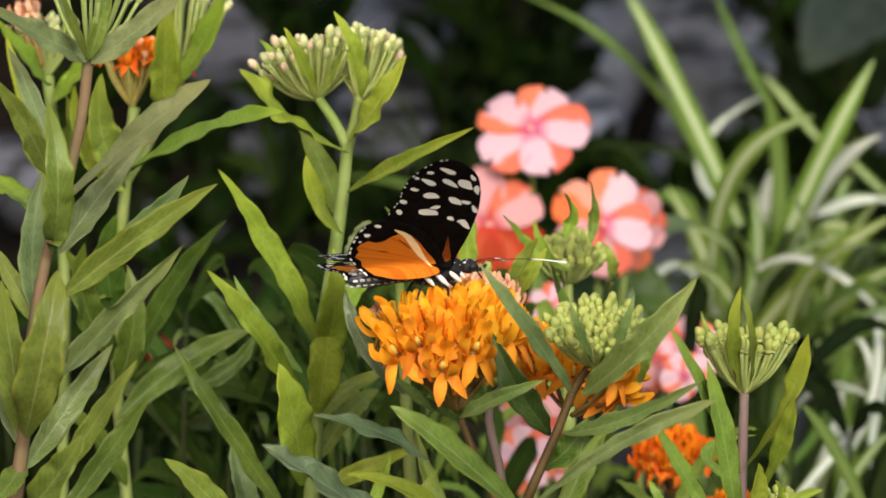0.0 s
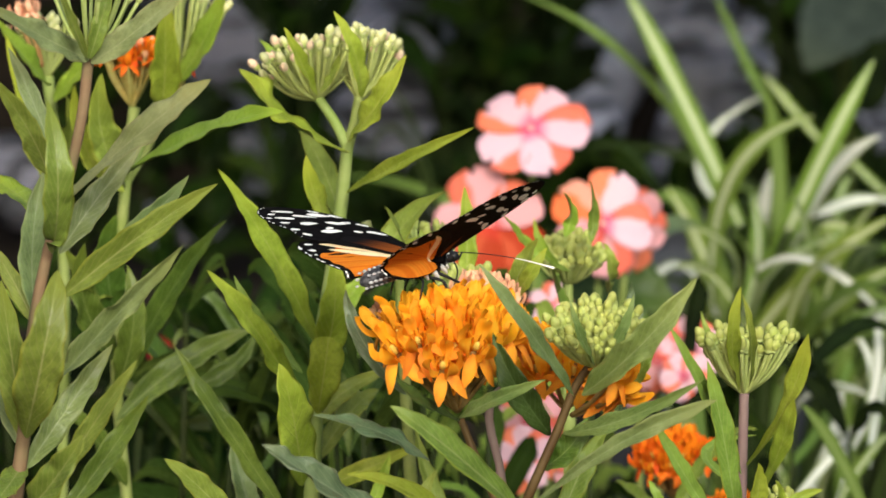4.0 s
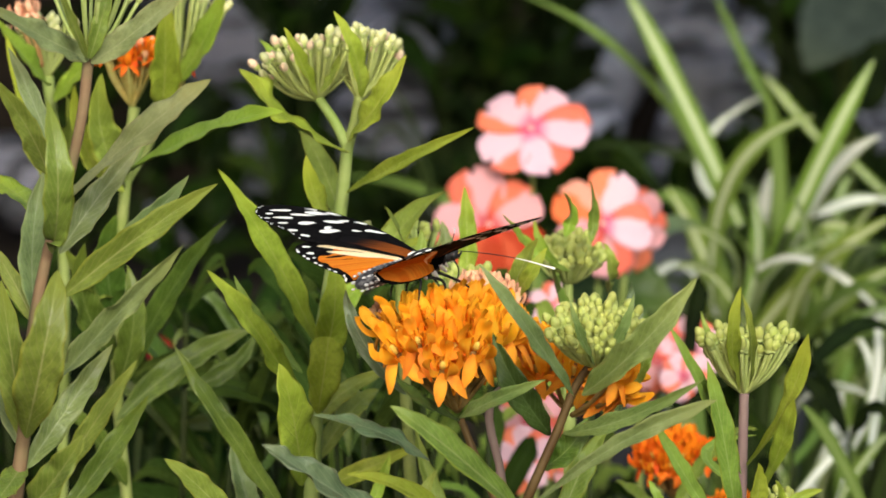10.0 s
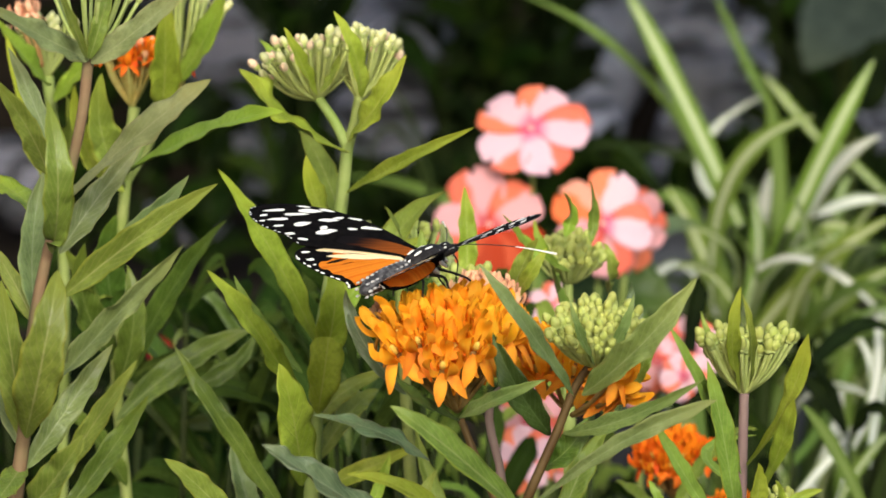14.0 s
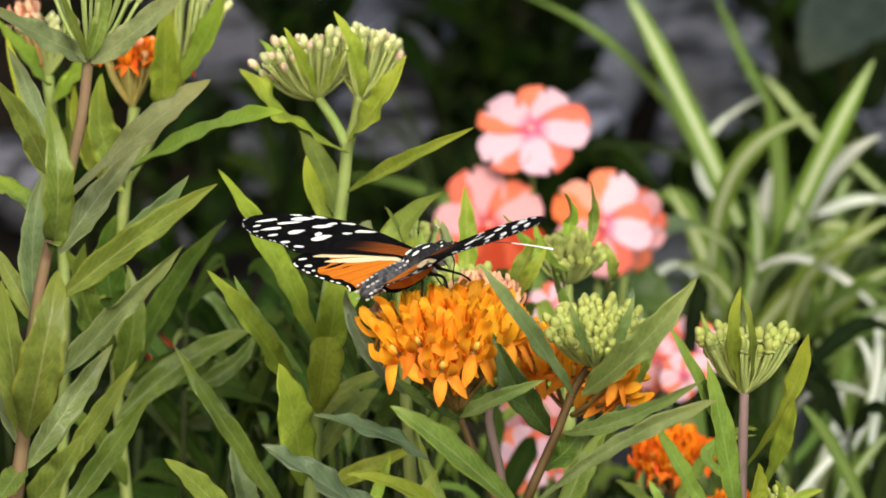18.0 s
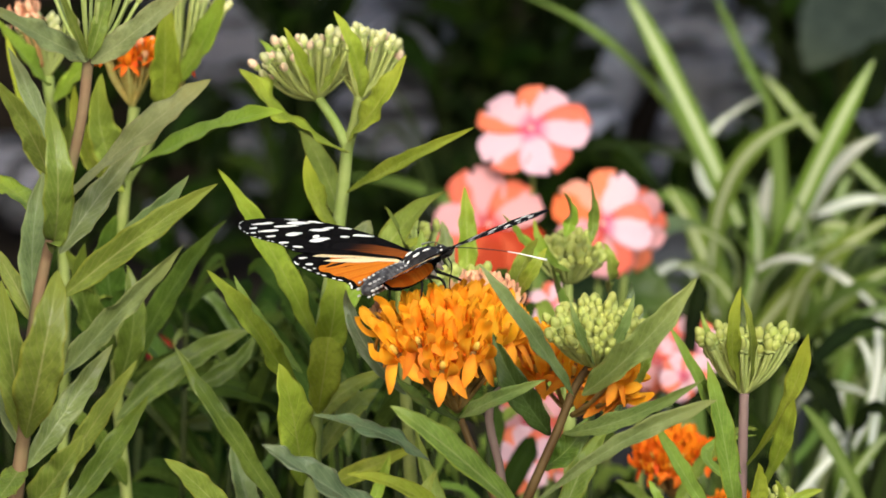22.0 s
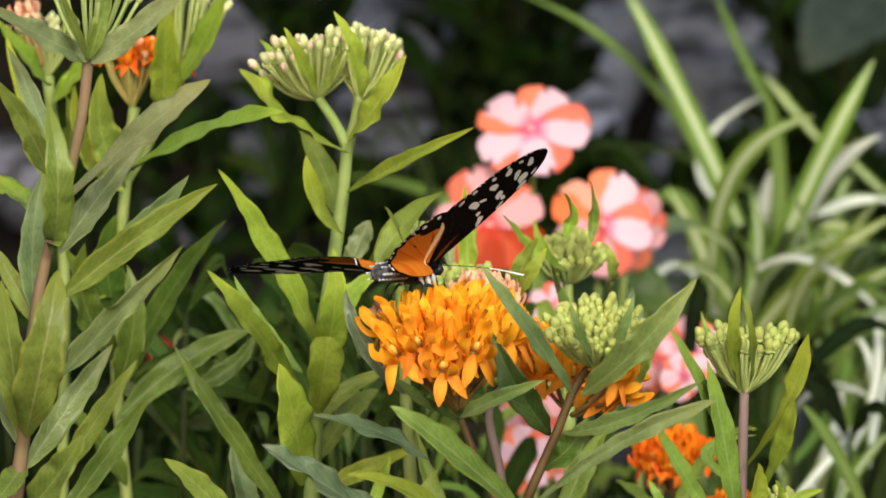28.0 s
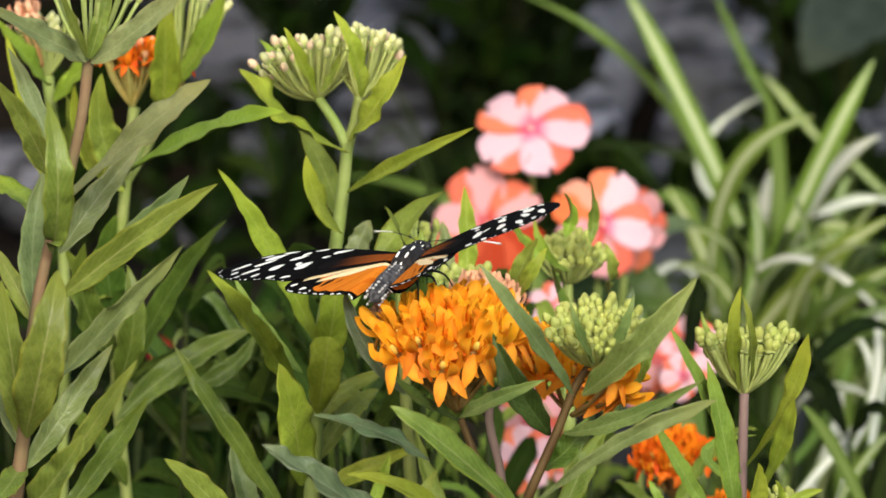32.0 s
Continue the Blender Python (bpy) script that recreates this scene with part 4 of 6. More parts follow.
leafy(bloom, "dark", (0.0223, 0.975, 0.5442), (0.0151, 0.9665, 0.5557), (0.0102, 0.9681, 0.5666), 0.0067, -35, 24)
leafy(bloom, "dark", (0.0036, 0.9804, 0.5462), (-0.0045, 0.9661, 0.5526), (-0.0097, 0.9619, 0.5584), 0.0044, 10, 20)
leafy(bloom, "pale", (0.0266, 0.9614, 0.5548), (0.0164, 0.9436, 0.5721), (0.0072, 0.9403, 0.5848), 0.0043, -12, 18)
leafy(bloom, "deep", (0.0284, 0.9663, 0.554), (0.04, 0.9529, 0.5666), (0.051, 0.9499, 0.5809), 0.0073, 12, 28, "lance", 1.3)
leafy(bloom, "deep", (0.0245, 0.9701, 0.5453), (0.0373, 0.9558, 0.5511), (0.0522, 0.947, 0.5605), 0.0041, 30, 24, "lance", 1.6)
leafy(bloom, "pale", (0.0186, 0.9632, 0.5316), (0.0348, 0.9501, 0.5464), (0.0548, 0.9415, 0.5573), 0.0039, 25, 24, "late", 1.6)
leafy(bloom, "fern", (0.0206, 0.974, 0.5372), (0.0263, 0.9698, 0.5428), (0.0297, 0.9706, 0.5485), 0.0065, 0)
leafy(bloom, "leaf", (0.0144, 1.0382, 0.5623), (0.0174, 1.0343, 0.571), (0.0206, 1.0302, 0.5776), 0.0047, 0)
leafy(bloom, "bright", (0.0148, 1.0282, 0.5632), (0.0183, 1.0191, 0.5708), (0.0224, 1.02, 0.577), 0.0039, 10)
leafy(bloom, "grey", (0.0352, 0.9768, 0.5569), (0.0385, 0.9883, 0.5669), (0.0394, 0.9893, 0.5739), 0.0028, 0)
leafy(bloom, "leaf", (0.039, 0.9714, 0.5543), (0.0412, 0.9673, 0.5608), (0.0429, 0.9679, 0.5654), 0.0035, 0)
leafy(bloom, "leaf", (0.002, 1.0312, 0.5127), (-0.003, 1.0327, 0.5237), (-0.0061, 1.0343, 0.5347), 0.0042, 0)
leafy(bloom, "leaf", (0.025, 1.0117, 0.5178), (0.0299, 1.0134, 0.5298), (0.0354, 1.0146, 0.5383), 0.0063, 0)
leafy(bloom, "bright", (0.009, 0.9811, 0.5155), (-0.0051, 0.9732, 0.5314), (-0.0202, 0.969, 0.537), 0.0047, 0)

back_bud = thing("milkweed_plant", foot(0.0285, 1.1043), "green milkweed in tight bud among the open flowers", "plant", "milkweeds")
stem(back_bud, [foot(0.0285, 1.1043), (0.0299, 1.1007, 0.5041), (0.0292, 1.1062, 0.5433), (0.0292, 1.1082, 0.5577)], (0.002, 0.0016, 0.0013), STEM_GREEN)
bud_umbel(back_bud, (0.0296, 1.108, 0.5564), (0.0, -0.2, 1), 0.0105, 56, 70, 41, BUD_GREEN_MESH, 0, 1.15, None, 0.25)
leafy(back_bud, "bright", (0.028, 1.0897, 0.5696), (0.0293, 1.0904, 0.5747), (0.0275, 1.0812, 0.5812), 0.0039, 0)
leafy(back_bud, "leaf", (0.0339, 1.0895, 0.5683), (0.0345, 1.0904, 0.5747), (0.0336, 1.0816, 0.5837), 0.0031, 0)
leafy(back_bud, "bright", (0.0228, 1.0888, 0.5632), (0.0189, 1.0895, 0.5683), (0.0136, 1.0805, 0.5761), 0.0036, 0)
leafy(back_bud, "leaf", (0.0381, 1.0978, 0.5553), (0.0387, 1.0888, 0.5632), (0.0369, 1.0895, 0.5683), 0.0034, 0)
leafy(back_bud, "leaf", (0.0287, 1.0871, 0.5516), (0.0258, 1.0782, 0.5595), (0.025, 1.069, 0.566), 0.0057, 0)
leafy(back_bud, "bright", (0.0293, 1.0886, 0.5619), (0.0233, 1.0792, 0.5672), (0.0207, 1.0804, 0.5754), 0.0034, 0)

side_leaves = thing("milkweed_plant", foot(-0.0083, 1.0846), "young milkweed shoot with pale green leaves", "plant", "milkweeds")
stem(side_leaves, [foot(-0.0083, 1.0846), (-0.007, 1.081, 0.5079), (-0.0093, 1.0864, 0.5465), (-0.0103, 1.0893, 0.567)], (0.002, 0.0015, 0.001), STEM_GREEN)
leafy(side_leaves, "leaf", (-0.0150, 1.0692, 0.5665), (-0.0086, 1.0703, 0.5752), (0.0002, 1.0613, 0.5838), 0.0080, -12, 14, "lance", 0.25)
leafy(side_leaves, "leaf", (-0.0080, 1.0634, 0.5695), (-0.0098, 1.0561, 0.5755), (-0.0128, 1.051, 0.5818), 0.0048, 30, 10, "lance", 0.25)
leafy(side_leaves, "bright", (0.0052, 1.0681, 0.5597), (0.0054, 1.0699, 0.5723), (0.0048, 1.0715, 0.5837), 0.0051, 0)
leafy(side_leaves, "pale", (0.002, 1.0688, 0.5648), (0.0008, 1.0697, 0.5711), (-0.0003, 1.0704, 0.5761), 0.0033, 0)
leafy(side_leaves, "leaf", (-0.0062, 1.0688, 0.5648), (-0.005, 1.0695, 0.5698), (-0.005, 1.0701, 0.5742), 0.0033, 0)
leafy(side_leaves, "pale", (-0.0209, 1.069, 0.566), (-0.0183, 1.0699, 0.5723), (-0.0164, 1.0704, 0.5761), 0.0056, 0)
leafy(side_leaves, "bright", (-0.0172, 1.0789, 0.5646), (-0.0108, 1.0794, 0.5684), (-0.0031, 1.0797, 0.5703), 0.0044, 0)
bud_umbel(side_leaves, (-0.0051, 1.0886, 0.5619), (0.0, 0.0, 1), 0.0104, 40, 14, 44, BUD_GREEN_MESH)

# ---- milkweed: the budding stem by the striped blades ----
right = thing("milkweed_plant", foot(0.0639, 1.0156), "milkweed on a mauve stem with a flat head of yellow-green buds", "plant", "milkweeds")
stem(right, [foot(0.0639, 1.0156), (0.0633, 1.0054, 0.4733), (0.0642, 1.0126, 0.5238), (0.0648, 1.0158, 0.5467)], (0.0016, 0.0012, 0.0011), STEM_MAUVE)
bud_umbel(right, (0.0648, 1.0156, 0.5458), (0.0, 0.12, 1), 0.0129, 46, 92, 51, BUD_GREEN_MESH, 0, 1.2, None, 0.3, 0.7)
leafy(right, "bright", (0.0631, 1.0058, 0.5478), (0.0607, 0.9926, 0.5615), (0.0623, 0.9892, 0.5731), 0.0040, 0, 20)
leafy(right, "leaf", (0.0651, 1.0059, 0.5484), (0.0647, 0.9926, 0.5615), (0.0624, 0.989, 0.5716), 0.0024, 0, 20)
leafy(right, "leaf", (0.0645, 1.0256, 0.545), (0.059, 1.0268, 0.5535), (0.056, 1.028, 0.562), 0.0027, 0)
leafy(right, "leaf", (0.0664, 1.0256, 0.545), (0.0725, 1.0267, 0.5523), (0.0752, 1.0277, 0.5596), 0.0027, 0)
leafy(right, "leaf", (0.0635, 1.0034, 0.5305), (0.0544, 0.9862, 0.5517), (0.047, 0.9831, 0.5658), 0.0035, -12)
leafy(right, "leaf", (0.0621, 0.9921, 0.5217), (0.0585, 0.9849, 0.5424), (0.0549, 0.9821, 0.5586), 0.0057, 0)
leafy(right, "bright", (0.0651, 1.0086, 0.5314), (0.0728, 0.9957, 0.5477), (0.0763, 0.9878, 0.5634), 0.0041, -25, 14, "late")
leafy(right, "bright", (0.0663, 1.0026, 0.5245), (0.0708, 0.9942, 0.5371), (0.0733, 0.9859, 0.5499), 0.0043, -25, 14, "late")
leafy(right, "bright", (0.0644, 0.9822, 0.5237), (0.0655, 0.9783, 0.5317), (0.0653, 0.9742, 0.5384), 0.0045, 0)
leafy(right, "bright", (0.0644, 0.9822, 0.5237), (0.0694, 0.978, 0.5293), (0.0687, 0.9737, 0.5349), 0.0035, 0)
leafy(right, "bright", (0.0691, 0.9822, 0.5237), (0.0739, 0.983, 0.529), (0.0795, 0.9833, 0.5309), 0.0031, 20)
leafy(right, "leaf", (0.0579, 0.9821, 0.5225), (0.0492, 0.974, 0.5372), (0.0433, 0.9705, 0.5483), 0.0040, -8)
leafy(right, "leaf", (0.0463, 0.9723, 0.5245), (0.0441, 0.9632, 0.5322), (0.0421, 0.9639, 0.5368), 0.0030, 0)
leafy(right, "leaf", (0.0639, 1.0129, 0.5262), (0.0572, 1.0237, 0.5316), (0.0689, 1.0341, 0.5335), 0.0029, 0)
bud_umbel(right, (0.073, 1.0116, 0.5172), (0.0, -0.2, 1), 0.0073, 45, 20, 53, BUD_GREEN_MESH)
stem(right, [(0.0639, 1.0071, 0.4853), (0.0706, 1.0102, 0.507), (0.073, 1.0116, 0.5172)], (0.0014, 0.001), STEM_GREEN, "side_stem")

deep = thing("milkweed_plant", foot(0.0554, 1.1536), "milkweed with a deep orange flower head low in the bed", "plant", "milkweeds")
stem(deep, [foot(0.0554, 1.1536), (0.0547, 1.144, 0.4534), (0.056, 1.15, 0.4958)], (0.002, 0.0014), STEM_BROWN)
flower_umbel(deep, (0.0563, 1.1502, 0.4972), (0.0, -0.25, 1), 0.0135, 40, 26, 61, FLORETS_DEEP, 0.62)
flower_umbel(deep, (0.0705, 1.1485, 0.4855), (0.1, -0.2, 1), 0.0110, 35, 10, 62, FLORETS_DEEP, 0.5)
leafy(deep, "leaf", (0.0551, 1.1301, 0.4983), (0.0654, 1.1224, 0.5149), (0.0741, 1.1131, 0.5206), 0.0041, 0)
leafy(deep, "leaf", (0.0551, 1.1296, 0.4943), (0.0465, 1.1207, 0.5029), (0.0408, 1.1114, 0.5087), 0.0049, 0)

# ---- balsams with pink and orange flowers ----


def petal_data(length, width, notch, cup, seed):
    """A broad notched petal along +x with a raised crease, as a closed thin shell."""
    rng = random.Random(seed)
    nu, nv = 9, 10
    top, under, uv = [], [], []
    ph = rng.uniform(0, 6)
    for j in range(nv + 1):
        s = j / nv
        for i in range(nu):
            u = i / (nu - 1) * 2 - 1
            w = width * 0.5 * (0.16 + 0.84 * math.sin(math.pi * min(1.0, s ** 0.9 * 0.72)) ** 0.9) * (1.0 if s < 0.75 else math.sqrt(max(0.02, 1 - ((s - 0.75) / 0.26) ** 2)))
            x = length * (s * (1 - 0.10 * abs(u) ** 2 * s) - notch * max(0, s - 0.7) * (1 - abs(u)) ** 1.5)
            z = cup * length * s * s + 0.03 * length * math.sin(u * 5 + ph) * s - 0.05 * length * (1 - abs(u)) * s * (1 - s)
            top.append(Vector((x, u * w, z)))
            under.append(Vector((x, u * w, z - 0.0003)))
            uv.append(((u + 1) / 2, s))
    n = len(top)
    faces = []
    for j in range(nv):
        for i in range(nu - 1):
            a, b, c, d = j * nu + i, j * nu + i + 1, (j + 1) * nu + i + 1, (j + 1) * nu + i
            faces += [(a, d, c, b), (n + a, n + b, n + c, n + d)]
    for j in range(nv):
        a, b = j * nu, (j + 1) * nu
        faces += [(a, n + a, n + b, b), (a + nu - 1, b + nu - 1, n + b + nu - 1, n + a + nu - 1)]
    for i in range(nu - 1):
        a = nv * nu + i
        faces.append((a, n + a, n + a + 1, a + 1))
    return top + under, faces, uv + uv


def balsam_flower(plant, at, radius, to, roll, mat, seed, cup=-0.08, petals=5):
    """A flat five-petalled flower that looks along the direction to."""
    rng = random.Random(seed)
    m0 = Matrix.Translation(at) @ facing(to) @ Matrix.Rotation(radians(roll), 4, "Z")
    v, f = ball_data(radius * 0.07, radius * 0.05, radius * 0.02, 5, 8)
    head = part("flower", meshed("flower", v, f, [FLOWER_EYE]), plant, m0)
    for k in range(petals):
        big = 1.0 if k else 1.08
        v, f, uv = petal_data(radius * big * rng.uniform(0.93, 1.04), radius * 0.84 * big, 0.8, cup + rng.uniform(-0.05, 0.05), seed * 7 + k)
        me = meshed("petal", v, f, [mat[k] if isinstance(mat, tuple) else mat], None, uv)
        m = m0 @ Matrix.Rotation(2 * math.pi * k / petals + rng.uniform(-0.06, 0.06), 4, "Z") @ Matrix.Translation((radius * 0.02, 0, 0.0006 * (k % 3)))
        part("petal", me, head, m)
    return head


def stalked(plant, at, root, mat):
    at, root = Vector(at), Vector(root)
    stem(plant, [root, root.lerp(at, 0.6) + Vector((0, 0.012, -0.008)), at + Vector((0, 0.004, -0.004))], (0.0016, 0.0009), mat, "flower_stalk")


balsam = thing("balsam_plant", foot(0.0299, 1.4199), "balsam with large salmon pink flowers streaked orange", "plant", "balsams")
for at, radius, to, roll, mat, seed in (
    ((0.0265, 1.4111, 0.5577), 0.0188, (-0.1, -1, 0.9), 222, PINK, 1),
    ((0.0136, 1.402, 0.5298), 0.0194, (-0.1, -1, 0.55), 112, (PINK_SOFT, PINK_SOFT, FLAME, FLAME, PINK_SOFT), 2),
    ((0.0473, 1.41, 0.5291), 0.0172, (0.15, -1, 0.25), 68, (PINK, ORANGE_SOFT, PINK_SOFT, PINK_SOFT, PINK), 5),
    ((0.0557, 1.425, 0.5264), 0.0142, (0.25, -1, -0.1), -82, PINK_SOFT, 6),
):
    balsam_flower(balsam, at, radius, to, roll, mat, seed)
    stalked(balsam, at, foot(0.0299, 1.4199), STEM_GREEN)
for a, b, c, w, tone in (
    ((0.04, 1.4835, 0.4974), (0.0603, 1.5057, 0.5122), (0.0829, 1.526, 0.5131), 0.016, "grey"),
    ((0.0338, 1.4429, 0.4965), (0.0534, 1.4637, 0.5004), (0.0726, 1.4632, 0.4969), 0.03, "dark"),
):
    leafy(balsam, tone, a, b, c, w, 0, 12, "ovate")

balsam_low = thing("balsam_plant", foot(0.0667, 1.3410), "balsam with pale pink and orange flowers under the buds", "plant", "balsams")
for at, radius, to, roll, mat, seed in (
    ((0.0703, 1.3428, 0.5026), 0.0106, (0.1, -1, 0.35), 250, PINK, 11),
    ((0.0611, 1.3424, 0.4999), 0.0112, (-0.3, -0.9, 0.2), 180, PINK_SOFT, 12),
    ((0.0679, 1.3319, 0.4968), 0.0080, (0.1, -1, 0.0), 270, PINK, 13),
    ((0.0559, 1.3511, 0.4895), 0.0065, (-0.1, -1, 0.0), 30, PINK_SOFT, 14),
):
    balsam_flower(balsam_low, at, radius, to, roll, mat, seed)
    stalked(balsam_low, at, foot(0.0667, 1.3410), STEM_GREEN)

balsam_front = thing("balsam_plant", foot(0.0239, 1.2818), "balsam with salmon flowers low among the stems", "plant", "balsams")
for at, radius, to, roll, mat, seed in (
    ((0.0232, 1.2809, 0.4929), 0.0107, (0.1, -1, 0.2), 40, PINK_SOFT, 21),
    ((0.0215, 1.2696, 0.4849), 0.0100, (-0.2, -1, 0.2), 250, PINK, 22),
    ((0.0311, 1.2917, 0.498), 0.0093, (0.2, -1, 0.3), 100, PINK_SOFT, 23),
    ((0.0297, 1.3049, 0.5203), 0.0072, (0.2, -1, 0.1), 80, PINK, 24),
    ((0.0347, 1.279, 0.48), 0.0061, (0.2, -1, 0.3), 10, PINK_SOFT, 25),
):
    balsam_flower(balsam_front, at, radius, to, roll, mat, seed)
    stalked(balsam_front, at, foot(0.0239, 1.2818), STEM_GREEN)

balsam_red = thing("balsam_plant", foot(-0.0839, 1.4001), "balsam with one small dark red flower deep in the bed", "plant", "balsams")
balsam_flower(balsam_red, (-0.0844, 1.4021, 0.493), 0.0044, (-0.2, -1, 0.6), 20, RED, 31)
stalked(balsam_red, (-0.0844, 1.4021, 0.493), foot(-0.0839, 1.4001), STEM_SHADED)

# ---- striped grassy clump ----


def striped(plant, base, mid, tip, width, mat=None, turn=0.0):
    m = mat or STRIPE
    return blade(plant, base, mid, tip, width * 0.8, turn, 14.0, (m, m), "linear", 0.15, "leaf", 24)


grassy = thing("spider_plant", foot(0.1044, 1.5973), "spider plant with long arching green and cream striped leaves", "plant", "spider plants")
striped(grassy, (0.0902, 1.5813, 0.4751), (0.0941, 1.5578, 0.5237), (0.12, 1.5409, 0.5468), 0.0096, None, 15)
striped(grassy, (0.1031, 1.5813, 0.4751), (0.1224, 1.5584, 0.5274), (0.1406, 1.5534, 0.5641), 0.0100, None, 10)
striped(grassy, (0.103, 1.645, 0.4969), (0.0815, 1.6515, 0.5435), (0.0609, 1.657, 0.5823), 0.0102, None, 0)
striped(grassy, (0.1003, 1.6648, 0.4942), (0.0706, 1.6721, 0.5463), (0.027, 1.6761, 0.5747), 0.0052, BLADE_GREEN, 0)
striped(grassy, (0.1165, 1.6615, 0.4707), (0.1191, 1.6874, 0.5114), (0.1149, 1.7115, 0.5391), 0.0080, BLADE_GREEN, 0)
striped(grassy, (0.1125, 1.5834, 0.49), (0.1264, 1.5678, 0.5224), (0.1437, 1.5599, 0.5384), 0.0086, STRIPE_WHITE, 10)
striped(grassy, (0.101, 1.524, 0.4987), (0.1194, 1.5045, 0.5037), (0.1426, 1.4817, 0.4851), 0.0047, STRIPE_WHITE, 20)
striped(grassy, (0.112, 1.6035, 0.4891), (0.1295, 1.5863, 0.5106), (0.1521, 1.5866, 0.5125), 0.0068, STRIPE_WHITE, 10)
striped(grassy, (0.0987, 1.5402, 0.4703), (0.1192, 1.524, 0.4987), (0.1445, 1.5067, 0.5193), 0.0091, None, 10)
striped(grassy, (0.1111, 1.5595, 0.4634), (0.1273, 1.5324, 0.4864), (0.1464, 1.5243, 0.5005), 0.0099, None, 10)
striped(grassy, (0.0974, 1.5803, 0.4676), (0.105, 1.5837, 0.4919), (0.1044, 1.6069, 0.5137), 0.0083, None, 0)
striped(grassy, (0.0948, 1.6011, 0.472), (0.0872, 1.6043, 0.4947), (0.0757, 1.6072, 0.5155), 0.0088, None, 0)
striped(grassy, (0.0917, 1.5813, 0.4751), (0.0757, 1.5639, 0.4948), (0.0618, 1.541, 0.4757), 0.0052, STRIPE_WHITE, 0)
striped(grassy, (0.0987, 1.5413, 0.4776), (0.087, 1.5337, 0.4958), (0.0747, 1.5242, 0.4997), 0.0055, None, 0)
striped(grassy, (0.1192, 1.6192, 0.4575), (0.1231, 1.6225, 0.4805), (0.1347, 1.6251, 0.4996), 0.0085, None, 0)
striped(grassy, (0.1095, 1.6813, 0.4677), (0.1132, 1.6945, 0.4902), (0.1179, 1.7072, 0.509), 0.0088, STRIPE_WHITE, 0)
striped(grassy, (0.1069, 1.4992, 0.466), (0.1179, 1.481, 0.4799), (0.1311, 1.4715, 0.4841), 0.0057, None, 10)
striped(grassy, (0.1087, 1.4977, 0.4554), (0.1196, 1.4793, 0.4676), (0.1329, 1.4692, 0.4675), 0.0053, STRIPE_WHITE, 10)
striped(grassy, (0.1268, 1.442, 0.4897), (0.1302, 1.4297, 0.4743), (0.1199, 1.417, 0.4558), 0.0051, STRIPE_WHITE, 0)
striped(grassy, (0.1233, 1.4595, 0.471), (0.119, 1.4475, 0.4572), (0.1096, 1.4348, 0.4385), 0.0052, STRIPE_WHITE, 0)
striped(grassy, (0.116, 1.2769, 0.4648), (0.1067, 1.2797, 0.4845), (0.0972, 1.2815, 0.4975), 0.0055, BLADE_GREEN, 0)
striped(grassy, (0.1045, 1.7347, 0.4889), (0.0941, 1.7379, 0.5114), (0.1169, 1.7408, 0.5319), 0.0050, STRIPE_WHITE, 0)
striped(grassy, (0.1437, 1.7385, 0.5155), (0.152, 1.737, 0.5053), (0.1685, 1.735, 0.491), 0.0050, STRIPE, 0)
striped(grassy, (0.1196, 1.4805, 0.4764), (0.1303, 1.4627, 0.4934), (0.1406, 1.4429, 0.4965), 0.0077, STRIPE, 0)
striped(grassy, (0.1244, 1.7896, 0.5202), (0.1138, 1.7923, 0.5391), (0.1015, 1.7961, 0.5664), 0.0059, BLADE_GREEN, 0)
striped(grassy, (0.1436, 1.7878, 0.5076), (0.1308, 1.7899, 0.5223), (0.1202, 1.7917, 0.5349), 0.0055, STRIPE, 0)
blade_rng = random.Random(77)
for i in range(46):
    bx, bd = blade_rng.uniform(0.08, 0.2), blade_rng.uniform(1.7, 1.95)
    root = foot(bx, bd)
    lean = blade_rng.uniform(-0.14, 0.16)
    hgt = blade_rng.uniform(0.08, 0.17)
    tip = root + Vector((lean, blade_rng.uniform(-0.06, 0.06), hgt * blade_rng.uniform(0.75, 1.0)))
    mid = root + Vector((lean * 0.4, 0, hgt * 0.75))
    striped(grassy, root, mid, tip, blade_rng.uniform(0.005, 0.0095), blade_rng.choice((STRIPE, BLADE_GREEN, BLADE_SHADED, BLADE_SHADED, BLADE_SHADED)), blade_rng.uniform(-20, 20))

for i in range(64):
    bx, bd = blade_rng.uniform(0.088, 0.15), blade_rng.uniform(1.56, 1.72)
    root = foot(bx, bd)
    lean = blade_rng.uniform(-0.05, 0.085)
    peak = blade_rng.uniform(0.445, 0.515)
    tip = Vector((bx + lean, bd + blade_rng.uniform(-0.05, 0.05), peak - abs(lean) * blade_rng.uniform(0.0, 0.9)))
    mid = Vector((bx + lean * 0.4, bd + blade_rng.uniform(-0.02, 0.02), root.z + (peak - root.z) * 0.78))
    striped(grassy, root, mid, tip, blade_rng.uniform(0.004, 0.0085), blade_rng.choice((STRIPE, BLADE_GREEN, BLADE_GREEN, BLADE_SHADED, BLADE_SHADED)), blade_rng.uniform(-35, 35))
striped(grassy, (0.1302, 1.42, 0.5001), (0.128, 1.4, 0.4811), (0.1193, 1.38, 0.4661), 0.0052, STRIPE_WHITE, 10)
striped(grassy, (0.1267, 1.4, 0.476), (0.1151, 1.38, 0.4661), (0.099, 1.36, 0.4532), 0.0048, STRIPE_WHITE, 10)
striped(grassy, (0.1276, 1.48, 0.4765), (0.1165, 1.46, 0.4585), (0.1016, 1.44, 0.4463), 0.0046, BLADE_GREEN, 10)
